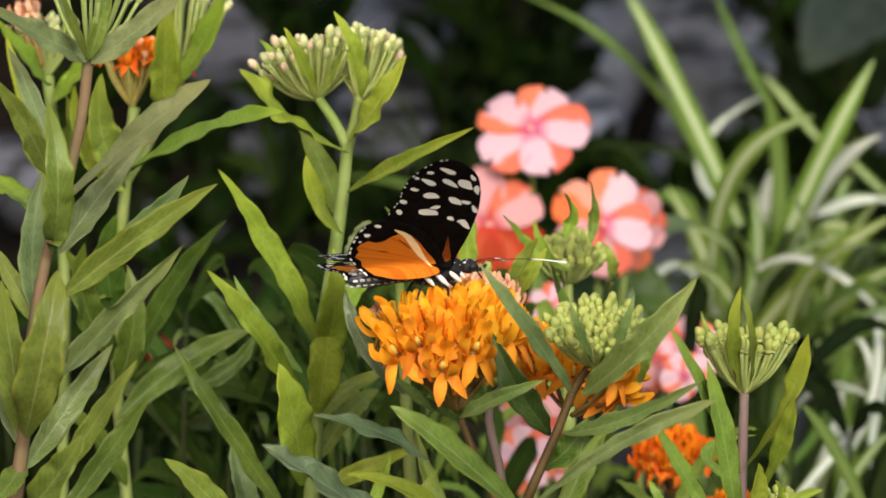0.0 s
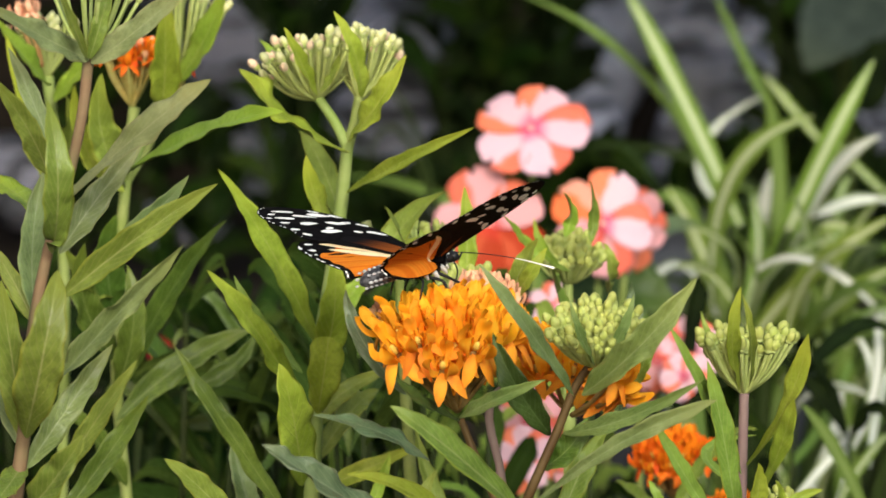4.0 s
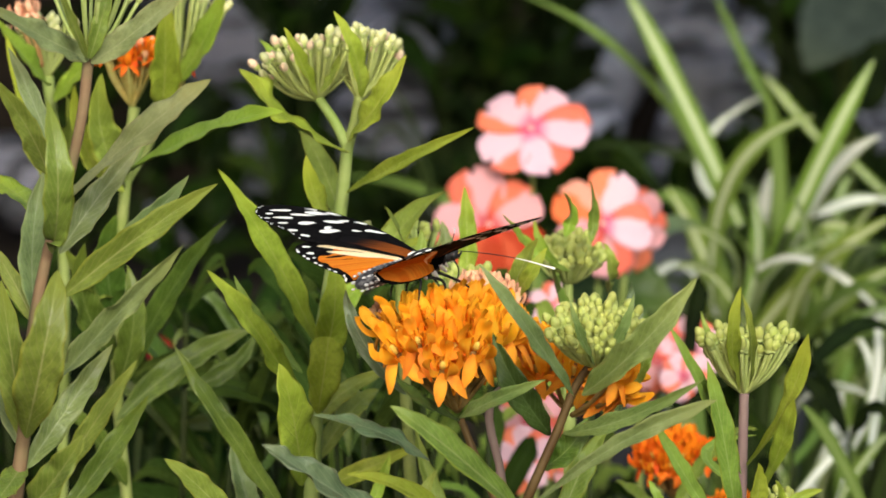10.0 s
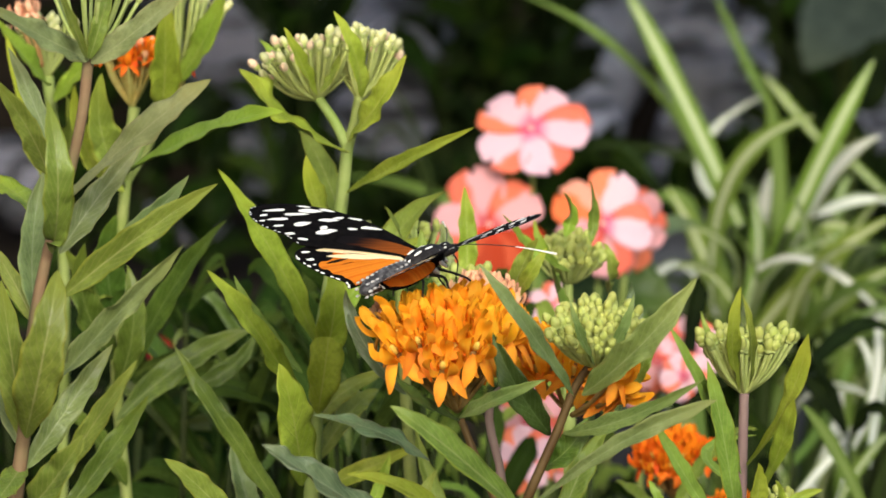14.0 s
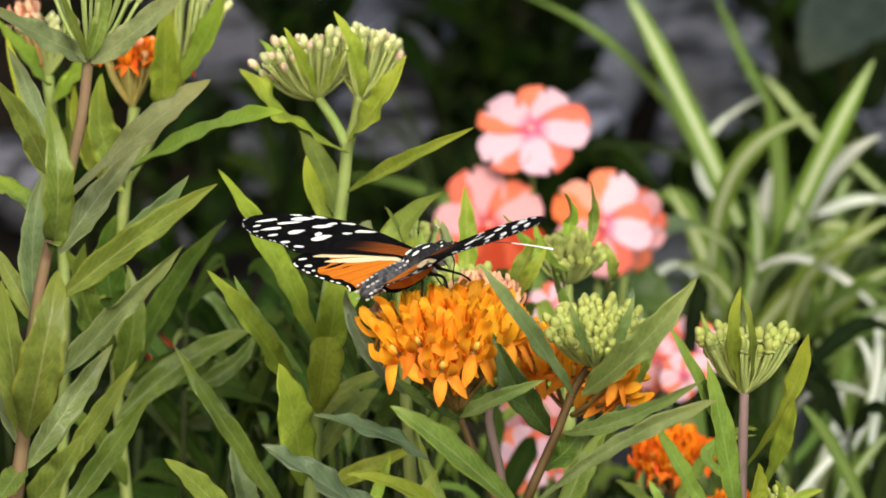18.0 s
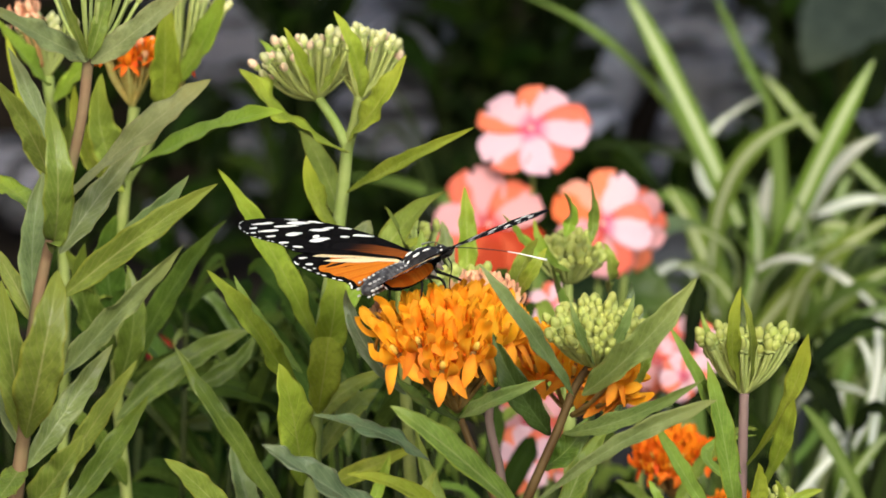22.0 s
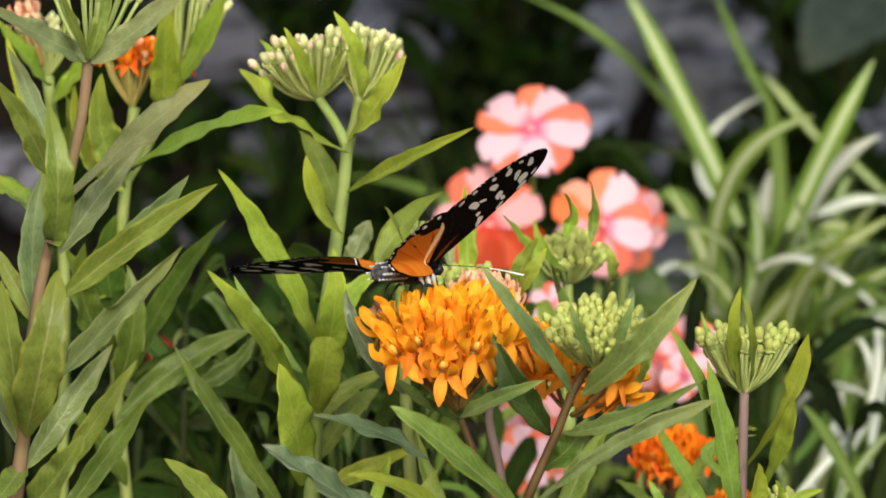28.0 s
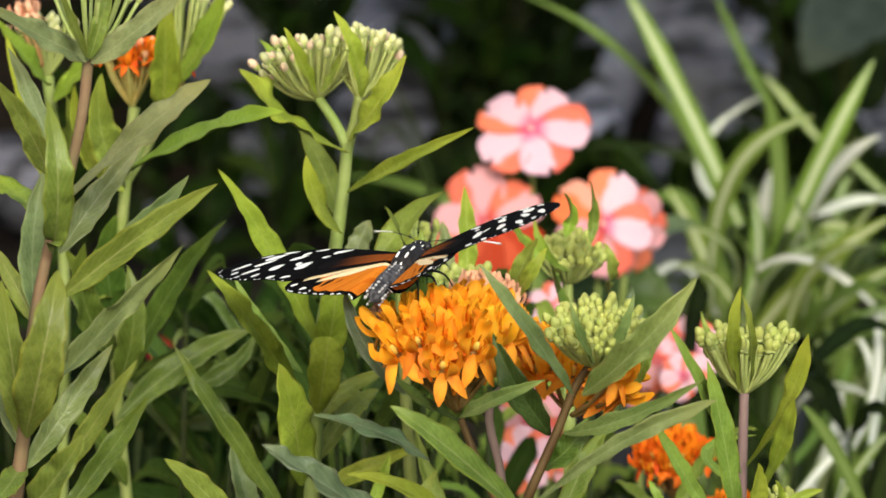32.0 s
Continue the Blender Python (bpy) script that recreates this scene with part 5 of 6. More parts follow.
striped(grassy, (0.138, 1.45, 0.4814), (0.1315, 1.43, 0.4691), (0.1278, 1.41, 0.4554), 0.0044, STRIPE_WHITE, 10)
striped(grassy, (0.1089, 1.5, 0.4513), (0.117, 1.48, 0.4675), (0.1286, 1.46, 0.4709), 0.0042, STRIPE_WHITE, 10)
striped(grassy, (0.1053, 1.49, 0.473), (0.1135, 1.47, 0.4834), (0.1258, 1.45, 0.4849), 0.0046, STRIPE, -5)
striped(grassy, (0.1201, 1.44, 0.4621), (0.1219, 1.42, 0.4535), (0.1153, 1.4, 0.4436), 0.0040, STRIPE_WHITE, 10)
striped(grassy, (0.1299, 1.38, 0.4711), (0.12, 1.36, 0.4648), (0.112, 1.34, 0.4571), 0.0044, STRIPE, -5)
striped(grassy, (0.0948, 1.54, 0.4889), (0.0916, 1.52, 0.5066), (0.0761, 1.5, 0.5166), 0.0060, STRIPE, -5)
striped(grassy, (0.101, 1.55, 0.4799), (0.1087, 1.53, 0.4996), (0.1252, 1.51, 0.5116), 0.0066, STRIPE, -5)
striped(grassy, (0.11, 1.52, 0.4772), (0.1173, 1.5, 0.5022), (0.1333, 1.48, 0.514), 0.0066, STRIPE, -5)
striped(grassy, (0.1148, 1.51, 0.4752), (0.1237, 1.49, 0.4946), (0.1413, 1.47, 0.503), 0.0062, BLADE_GREEN, 10)
striped(grassy, (0.1043, 1.57, 0.4692), (0.1028, 1.55, 0.4912), (0.094, 1.53, 0.5107), 0.0062, BLADE_GREEN, 10)
striped(grassy, (0.12, 1.58, 0.4753), (0.1201, 1.56, 0.5009), (0.1128, 1.54, 0.5223), 0.0064, STRIPE, -5)
striped(grassy, (0.1265, 1.59, 0.4699), (0.1321, 1.57, 0.4977), (0.1431, 1.55, 0.5191), 0.0066, STRIPE, -5)

arching = thing("spider_plant", foot(0.0267, 1.9227), "spider plant with thin arching blades darkened as if in shade", "plant", "spider plants")
striped(arching, foot(0.02, 1.93), (-0.011, 1.888, 0.502), (-0.0345, 1.8869, 0.494), 0.0031, BLADE_SHADED, 0)
striped(arching, foot(0.02, 1.93), (-0.0099, 1.8862, 0.4891), (-0.0323, 1.885, 0.4802), 0.0031, BLADE_SHADED, 0)
striped(arching, (0.0589, 1.9368, 0.4894), (0.0742, 1.9168, 0.4911), (0.0854, 1.8845, 0.4769), 0.0045, BLADE_SHADED, 0)

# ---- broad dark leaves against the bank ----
broad = thing("broadleaf_plant", foot(0.1889, 2.2678), "broad-leaved plant with large leaves, shade put into their dull green", "plant")
stem(broad, [foot(0.1889, 2.2678), (0.1943, 2.2829, 0.4378), (0.1874, 2.2429, 0.5123)], (0.004, 0.003), STEM_SHADED)
# Each leaf is darker than the last; the bank's shade is in the colour.
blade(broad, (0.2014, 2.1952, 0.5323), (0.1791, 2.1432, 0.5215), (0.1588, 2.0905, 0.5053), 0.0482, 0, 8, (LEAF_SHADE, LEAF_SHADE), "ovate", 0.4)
blade(broad, (0.1901, 2.2466, 0.5386), (0.1703, 2.1952, 0.5323), (0.1559, 2.1735, 0.5213), 0.0311, 20, 8, (LEAF_SHADED, LEAF_SHADED), "ovate", 0.4)
blade(broad, (0.1943, 2.2867, 0.4647), (0.2051, 2.2897, 0.4862), (0.2214, 2.292, 0.5023), 0.0326, 20, 8, (LEAF_DEEP_SHADED, LEAF_DEEP_SHADED), "ovate", 0.4)

# ---- undergrowth ----


def shrub(x, y, top, count, length, mats, seed, name, label, spread=0.05, width=0.18):
    rng = random.Random(seed)
    base = foot(x, y)
    plant = thing(name, base, label, "plant", "undergrowth")
    crown = Vector((x + rng.uniform(-0.01, 0.01), y, top))
    stem(plant, [base, base.lerp(crown, 0.5) + Vector((rng.uniform(-0.01, 0.01), 0, 0)), crown], (0.0012, 0.0008), STEM_SHADED)
    for i in range(count):
        f = rng.uniform(0.15, 1.0)
        root = base.lerp(crown, f)
        if i < 3:
            root = crown
        az = rng.uniform(0, 6.28)
        ln = length * rng.uniform(0.6, 1.15)
        out = Vector((math.cos(az), math.sin(az) * 0.8, 0)) * ln
        up = rng.uniform(0.15, 0.95)
        tip = root + out * (1.1 - 0.5 * up) + Vector((0, 0, ln * up))
        mid = root + out * 0.55 + Vector((0, 0, ln * up * 0.75 + 0.006))
        blade(plant, root, mid, tip, ln * width * rng.uniform(0.8, 1.2), rng.uniform(-40, 40), 18, rng.choice(mats), "lance", 1.0, "leaf", 10)
    return plant


ug = random.Random(404)
# Darkened leaf colours stand in for the shade among the stems.
GREENS = ((LEAF_HALF_SHADED, LEAF_HALF_SHADED), (LEAF_SHADED, LEAF_SHADED), (LEAF_SHADED, LEAF_SHADED))
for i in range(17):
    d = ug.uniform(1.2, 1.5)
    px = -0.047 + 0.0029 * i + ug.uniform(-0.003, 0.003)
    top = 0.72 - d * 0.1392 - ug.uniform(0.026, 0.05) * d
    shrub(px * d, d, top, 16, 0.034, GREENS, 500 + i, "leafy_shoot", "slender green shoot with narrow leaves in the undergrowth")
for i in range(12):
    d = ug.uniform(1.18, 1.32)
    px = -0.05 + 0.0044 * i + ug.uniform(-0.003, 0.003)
    shrub(px * d, d, 0.72 - d * 0.1392 - ug.uniform(0.012, 0.04) * d, 40, 0.018, ((LEAF_HALF_SHADED, LEAF_HALF_SHADED), (LEAF_HALF_SHADED, LEAF_HALF_SHADED), (LEAF_SHADED, LEAF_SHADED)), 570 + i, "feathery_shoot", "feathery green shoot with many short narrow leaves", 0.05, 0.15)
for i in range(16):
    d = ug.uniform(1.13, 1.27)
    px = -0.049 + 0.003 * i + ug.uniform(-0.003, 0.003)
    shrub(px * d, d, 0.72 - d * 0.1392 - ug.uniform(0.032, 0.054) * d, 15, 0.042, ((LEAF_HALF_SHADED, LEAF_HALF_SHADED), (LEAF_HALF_SHADED, LEAF_HALF_SHADED), (LEAF_FERN, LEAF_HALF_SHADED)), 530 + i, "leafy_shoot", "leafy green shoot with long narrow leaves in the undergrowth", 0.05, 0.15)
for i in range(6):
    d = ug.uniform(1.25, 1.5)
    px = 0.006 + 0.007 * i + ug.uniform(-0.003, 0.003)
    shrub(px * d, d, 0.72 - d * 0.1392 - ug.uniform(0.05, 0.065) * d, 14, 0.02, ((LEAF_LIT, LEAF_LIT), (LEAF_HALF_SHADED, LEAF_HALF_SHADED)), 550 + i, "leafy_shoot", "slender green shoot with narrow leaves in the undergrowth")
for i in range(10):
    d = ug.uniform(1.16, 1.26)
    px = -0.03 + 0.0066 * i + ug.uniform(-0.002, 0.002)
    shrub(px * d, d, 0.72 - d * 0.1392 - ug.uniform(0.028, 0.042) * d, 28, 0.021, ((LEAF_LIT, LEAF_LIT), (LEAF_LIT, LEAF_LIT), (LEAF_HALF_SHADED, LEAF_HALF_SHADED)), 590 + i, "leafy_shoot", "shoot with narrow leaves below the flowers, light put into their green", 0.05, 0.2)
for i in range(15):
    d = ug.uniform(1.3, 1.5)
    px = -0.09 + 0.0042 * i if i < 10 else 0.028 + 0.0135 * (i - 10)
    shrub(px * d, d, 0.72 - d * 0.1392 - ug.uniform(0.028, 0.05) * d, 18, 0.036, ((LEAF_SHADED, LEAF_SHADED), (LEAF_DEEP_SHADED, LEAF_DEEP_SHADED), (LEAF_DEEP_SHADED, LEAF_DEEP_SHADED)), 650 + i, "leafy_shoot", "shoot in the bed with shade darkened into its leaf colour")
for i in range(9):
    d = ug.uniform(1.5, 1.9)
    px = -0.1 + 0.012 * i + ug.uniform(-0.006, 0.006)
    shrub(px * d, d, 0.72 - d * 0.1392 - ug.uniform(0.016, 0.042) * d, 18, 0.045, ((LEAF_SHADED, LEAF_SHADED), (LEAF_SHADED, LEAF_SHADED), (LEAF_DEEP_SHADED, LEAF_DEEP_SHADED)), 600 + i, "leafy_shoot", "green shoot with narrow leaves, shade mixed into their colour")
# Shrubs before the bank, coloured nearly black to hold its shade.
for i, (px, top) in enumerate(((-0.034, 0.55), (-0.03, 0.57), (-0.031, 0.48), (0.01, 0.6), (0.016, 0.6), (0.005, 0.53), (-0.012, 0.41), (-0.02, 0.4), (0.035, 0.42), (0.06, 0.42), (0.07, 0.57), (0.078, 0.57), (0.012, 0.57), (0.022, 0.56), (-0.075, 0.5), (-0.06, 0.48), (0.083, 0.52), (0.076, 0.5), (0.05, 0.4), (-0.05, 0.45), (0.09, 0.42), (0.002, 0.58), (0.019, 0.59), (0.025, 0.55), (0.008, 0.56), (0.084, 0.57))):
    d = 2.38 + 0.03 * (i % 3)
    shrub(px * d, d, top, 34, 0.036, ((LEAF_DEEP_SHADED, LEAF_DEEP_SHADED), (LEAF_DEEP_SHADED, LEAF_DEEP_SHADED), (LEAF_SHADED, LEAF_SHADED)), 700 + i, "shade_shrub", "shrub against the stone bank, its shade darkened into the leaf colour", 0.05, 0.35)


# ---- unseen bushes added above the bank to keep sun off it ----


def bush(x, y, z, rx, ry, rz, count, seed):
    rng = random.Random(seed)
    base = Vector((x, 2.85, ground_z(x, 2.85) - 0.01))
    plant = thing("bush", base, "unseen leafy bush added above the bank to shade it", "bush", "bushes")
    stem(plant, [base, Vector((x + 0.03, 2.8, 0.75)), Vector((x, (y + 2.7) / 2, z - 0.02)), Vector((x, y, z))], (0.012, 0.009, 0.005), STEM_BROWN, "trunk")
    verts, faces = [], []
    for i in range(count):
        q = Vector((rng.gauss(0, 0.5), rng.gauss(0, 0.5), rng.gauss(0, 0.5)))
        q = Vector((x + rx * q.x, y + ry * q.y, z + rz * abs(q.z)))
        m = Matrix.Translation(q) @ pose(0, 0, 0, rng.uniform(-50, 50), rng.uniform(-50, 50), rng.uniform(0, 360))
        ln = rng.uniform(0.03, 0.06)
        o = len(verts)
        verts += [m @ Vector(p) for p in ((0, 0, 0), (ln * 0.4, ln * 0.2, 0.004), (ln * 0.4, 0, -0.002), (ln * 0.4, -ln * 0.2, 0.004), (ln, 0, -0.004))]
        faces += [(o, o + 2, o + 1), (o, o + 3, o + 2), (o + 2, o + 4, o + 1), (o + 3, o + 4, o + 2)]
    uv = [(0.5, 0.0), (1.0, 0.4), (0.5, 0.4), (0.0, 0.4), (0.5, 1.0)] * count
    tagged(part("crown", meshed("crown", verts, faces, [LEAF_DEEP_SHADED], None, uv), plant), kind="stuff")


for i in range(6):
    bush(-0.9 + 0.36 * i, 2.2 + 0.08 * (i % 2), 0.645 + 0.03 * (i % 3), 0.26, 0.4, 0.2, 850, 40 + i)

# ---- butterfly ----
MM = 0.001
BODY = 0.00111


def camber(x, y):
    return 0.9 * math.sin(math.pi * min(1.0, max(0.0, y) / 46.0)) - 0.0015 * (x + 4) ** 2


def folded(x, y, tuck):
    """The inner edge of a wing bends down beside the abdomen."""
    y = y if y > 0 else y * tuck
    t = max(0.0, 2.6 - y)
    bend = math.sqrt(t * t + 1.0) - 1.0
    return y + bend, -0.9 * bend


def inside(x, y, poly):
    """Whether a point lies within a closed outline."""
    hit = False
    for (ax, ay), (bx, by) in zip(poly, poly[1:] + poly[:1]):
        if (ay > y) != (by > y) and x < (bx - ax) * (y - ay) / (by - ay) + ax:
            hit = not hit
    return hit


def rounded(outline, per=4):
    return [(p.x, p.y) for p in spline([(x, y, 0) for x, y in outline], per, True)]


def dot(x, y, ln, wd, turn):
    """The outline of a pale spot, ln by wd mm, lengthwise at turn degrees."""
    a = radians(turn)
    ring = []
    for k in range(8):
        w = 2 * math.pi * k / 8
        p = ln * 0.5 * math.cos(w) * (1 + 0.12 * math.sin(3 * w + 2 * x))
        q = wd * 0.44 * (0.86 if k % 2 else 1.0) * math.sin(w) * (1 + 0.22 * math.cos(2 * w + 3 * y))
        ring.append((x + p * math.cos(a) - q * math.sin(a), y + p * math.sin(a) + q * math.cos(a)))
    return rounded(ring, 2)


def rim_dots(outline, first, last, step, inset, size):
    """Small white marks in pairs along a stretch of the rim."""
    pts = spline([(x, y, 0) for x, y in outline], 8, True)[first * 8:last * 8]
    c = sum((Vector((x, y, 0)) for x, y in outline), Vector()) / len(outline)
    out = []
    run = 0.0
    for a, b in zip(pts, pts[1:]):
        run += (b - a).length
        if run > step * (0.62 if len(out) % 2 else 1.38):
            run = 0.0
            d = (b - a).normalized()
            nor = Vector((-d.y, d.x, 0))
            if nor.dot(c - b) < 0:
                nor = -nor
            q = b + nor * inset
            k = 1.0 if len(out) % 2 else 0.8
            out.append(dot(q.x, q.y, size * k, size * 0.6 * k, math.degrees(math.atan2(d.y, d.x))))
    return out


def wing_mesh(name, outline, marks, mats, mirror, grid=1.1):
    """A wing membrane with its scale pattern: marks are (slot, outline, on the upper side, on the underside), the last on top."""
    rim = rounded(outline, 6)
    pts, edges = [], []
    for ring in [rim] + [m[1] for m in marks]:
        o = len(pts)
        pts += ring
        edges += [(o + i, o + (i + 1) % len(ring)) for i in range(len(ring))]
    xs, ys = [p[0] for p in rim], [p[1] for p in rim]
    for i in range(int((max(xs) - min(xs)) / grid) + 1):
        for j in range(int((max(ys) - min(ys)) / grid) + 1):
            q = (min(xs) + grid * (i + 0.5 * (j % 2)), min(ys) + grid * j)
            if inside(q[0], q[1], rim):
                pts.append(q)
    flat, _, tris, _, _, _ = geometry.delaunay_2d_cdt([Vector(p) for p in pts], edges, [], 0, 1e-4)
    keep = []
    for f in tris:
        c = (flat[f[0]] + flat[f[1]] + flat[f[2]]) / 3
        if inside(c.x, c.y, rim):
            keep.append((f, c))
    verts, faces, slots = [], [], []
    n = len(flat)
    for sgn, side in ((1, 2), (-1, 3)):
        o = len(verts)
        for q in flat:
            fy, fz = folded(q.x, q.y, 0.1 if mirror > 0 else 0.36)
            tip = 0.0 if mirror > 0 else 0.32 * min(1.0, max(0.0, (6.5 - q.y) / 8)) * max(0.0, -6 - q.x)
            verts.append(Vector((q.x + tip, fy * mirror, camber(q.x, q.y) + fz + sgn * 0.05)) * MM)
        for f, c in keep:
            slot = 0
            for m in marks:
                if m[side] and inside(c.x, c.y, m[1]):
                    slot = m[0]
            g = [o + i for i in f]
            faces.append(tuple(g if sgn * mirror > 0 else g[::-1]))
            slots.append(slot)
    used = {}
    for f, _ in keep:
        for i in range(3):
            e = (f[i], f[(i + 1) % 3])
            used[e] = True
    for (i, j) in used:
        if (j, i) not in used:
            faces.append((i, n + i, n + j, j) if mirror > 0 else (j, n + j, n + i, i))
            slots.append(0)
    return meshed(name, verts, faces, mats, slots)


FORE = ((3.2, 0), (5.0, 6.2), (5.9, 13.6), (5.9, 21), (4.8, 28), (2.9, 33.5), (0.3, 37.2), (-2.6, 39.8), (-5.8, 40.6), (-8.6, 38.8), (-10.5, 36), (-11.8, 32.5), (-12.2, 28.5), (-12.2, 25.5), (-12.9, 22.4), (-13.5, 19.6), (-10, 14), (-6, 9), (-2.5, 4), (0.5, 0.5))
HIND = ((2.5, 0.4), (0.8, 6), (-3, 12), (-8, 16.5), (-12.5, 18.6), (-16, 18.4), (-17.9, 17.0), (-19.0, 14), (-19.5, 10), (-19.4, 6), (-18.6, 2), (-16.8, -1.8), (-14.6, -4.0), (-11, -5.4), (-7.4, -5.9), (-3, -5.2), (0.4, -2.8))


def fore_mesh(mirror):
    marks = [(2, rounded(((-6.6, 15.6), (-3.6, 16.2), (-0.4, 13.0), (2.0, 8.4), (3.3, 4), (3.2, 0.9), (1.0, 1.0), (-1.8, 5), (-4.6, 10.4))), True, False)]
    marks.append((2, rounded(((1.4, 11), (2.5, 7), (3.1, 2), (2.0, 2), (1.5, 6.5))), False, True))
    spots = [dot(-3.7, 35.8, 4.9, 1.8, -36), dot(-7.4, 35.6, 1.8, 1.5, -30), dot(-9.9, 33.7, 1.3, 1.1, -30), dot(-2.4, 31.1, 5.4, 1.7, -45)]
    spots += [dot(1.1, 30.3, 5.4, 2.2, -48), dot(2.2, 32.7, 3.0, 0.9, -62), dot(4.0, 28.0, 3.8, 1.2, -70), dot(-6.9, 31.8, 4.6, 1.8, -37)]
    spots += [dot(-9.5, 29.3, 2.3, 1.5, -35), dot(-5.4, 26.5, 4.1, 2.2, -28), dot(-5.1, 20.3, 4.2, 2.4, -32), dot(-3.5, 21.9, 2.4, 1.4, 12)]
    spots += [dot(-3.4, 20.0, 3.0, 1.2, -50), dot(0.2, 24.0, 4.6, 1.7, -42), dot(2.7, 23.3, 2.6, 1.5, -25), dot(5.1, 20.6, 3.2, 1.2, -66)]
    spots += [dot(0.6, 17.5, 2.2, 1.2, -40), dot(4.1, 15.2, 4.4, 1.5, -52), dot(3.2, 16.3, 2.0, 1.5, -20), dot(-10.9, 24.8, 2.2, 1.6, -50), dot(-11.0, 21.0, 2.3, 1.6, -60)]
    spots += rim_dots(FORE, 7, 15, 1.7, 0.3, 0.8)
    return wing_mesh("forewing", FORE, marks + [(1, p, True, True) for p in spots], [WING_BLACK, WING_WHITE, WING_RUST], mirror)


def hind_mesh(mirror):
    marks = [(2, rounded(((-17.0, 11.0), (-15.8, 11.6), (-14.2, 10.9), (-12.4, 11.2), (-11.0, 12.6), (-8.4, 13.6), (-5.6, 11.2), (-2.4, 6.6), (0.6, 1.8), (1.0, -1.0), (-0.8, -3.6), (-6.4, -5.0), (-10.2, -4.2), (-13.8, -1.8), (-16.0, 0.6), (-17.2, 3.2), (-16.9, 4.6), (-17.8, 6.2), (-17.2, 8.0), (-17.9, 9.4))), True, True)]
    marks.append((3, rounded(((-12.6, 16.0), (-8.2, 14.1), (-4.7, 10.3), (-1.8, 5.0), (0.3, 0.6), (-3.4, 2.8), (-7.0, 7.4), (-9.8, 11.9))), True, False))
    marks.append((3, rounded(((-11.0, 15.2), (-8.0, 13.6), (-5.1, 9.9), (-2.4, 4.8), (-0.4, 1.2), (-3.0, 3.9), (-5.9, 8.2), (-8.2, 12.0))), False, True))
    marks.append((3, rounded(((-13.0, 12.6), (-10.0, 11.2), (-7.0, 7.6), (-4.6, 4.4), (-8.0, 6.4), (-10.9, 9.5))), True, False))
    for ax, ay, bx, by, w in ((-15.6, 10.3, -10.2, 8.9, 0.55), (-9.6, 11.9, -5.8, 7.4, 0.2), (-13.4, 7.9, -10.4, 7.0, 0.16)):
        marks.append((0, rounded(((ax, ay), (ax * 0.6 + bx * 0.4, ay * 0.6 + by * 0.4 + w), (bx, by), (ax * 0.6 + bx * 0.4, ay * 0.6 + by * 0.4 - w)), 3), True, w < 0.25))
    spots = [dot(-14.8, 16.9, 1.9, 1.3, -32), dot(-16.5, 13.8, 1.8, 1.2, -40), dot(-17.6, 11.6, 0.8, 0.6, -40)] + rim_dots(HIND, 5, 11, 1.7, 0.4, 1.15)
    return wing_mesh("hindwing", HIND, marks + [(1, p, True, True) for p in spots], [WING_BLACK, WING_WHITE, WING_ORANGE, WING_CREAM], mirror)


def turned(profile, sides=14, squash=1.0):
    """A body turned along x: rows of x, height and radius in mm."""
    verts, faces = [], []
    pts = spline([(x, z, r) for x, z, r in profile], 5)
    n = len(pts)
    for p in pts:
        for k in range(sides):
            w = 2 * math.pi * k / sides
            verts.append(Vector((p.x, p.z * math.cos(w), p.y + p.z * math.sin(w) * squash)) * BODY)
    for i in range(n - 1):
        for k in range(sides):
            k2 = (k + 1) % sides
            faces.append((i * sides + k, (i + 1) * sides + k, (i + 1) * sides + k2, i * sides + k2))
    faces += [tuple(range(sides)), tuple((n - 1) * sides + k for k in range(sides))[::-1]]
    return verts, faces


def speck(x, y, z, a, b, slot, turn=0):
    v, f = ball_data(0.27 * b * BODY, 0.55 * a * BODY, 0, 5, 7)
    m = Matrix.Translation((x * BODY, y * BODY, z * BODY)) @ pose(0, 0, 0, 0, 90 + turn, 0)
    return [m @ q for q in v], f, slot


HINGE = (1.5, 1.5)


def wing_pose(angle, side, lift=0.0, sweep=0.0, twist=0.0):
    """The turn of a wing on the thorax: angle degrees up from level, sweep degrees forward, twist degrees of its trailing edge up."""
    return pose(0, side * HINGE[0] * MM, (HINGE[1] + lift) * MM, side * angle, 0, 0) @ pose(0, 0, 0, 0, 0, -side * sweep) @ pose(0, 0, 0, 0, twist, 0)


def feeler_pose(side, yaw, pitch):
    """The turn of an antenna on the head: yaw degrees to its left, pitch degrees up."""
    return pose(9.55 * MM, side * 0.67 * MM, 2.1 * MM, 0, -pitch, yaw)


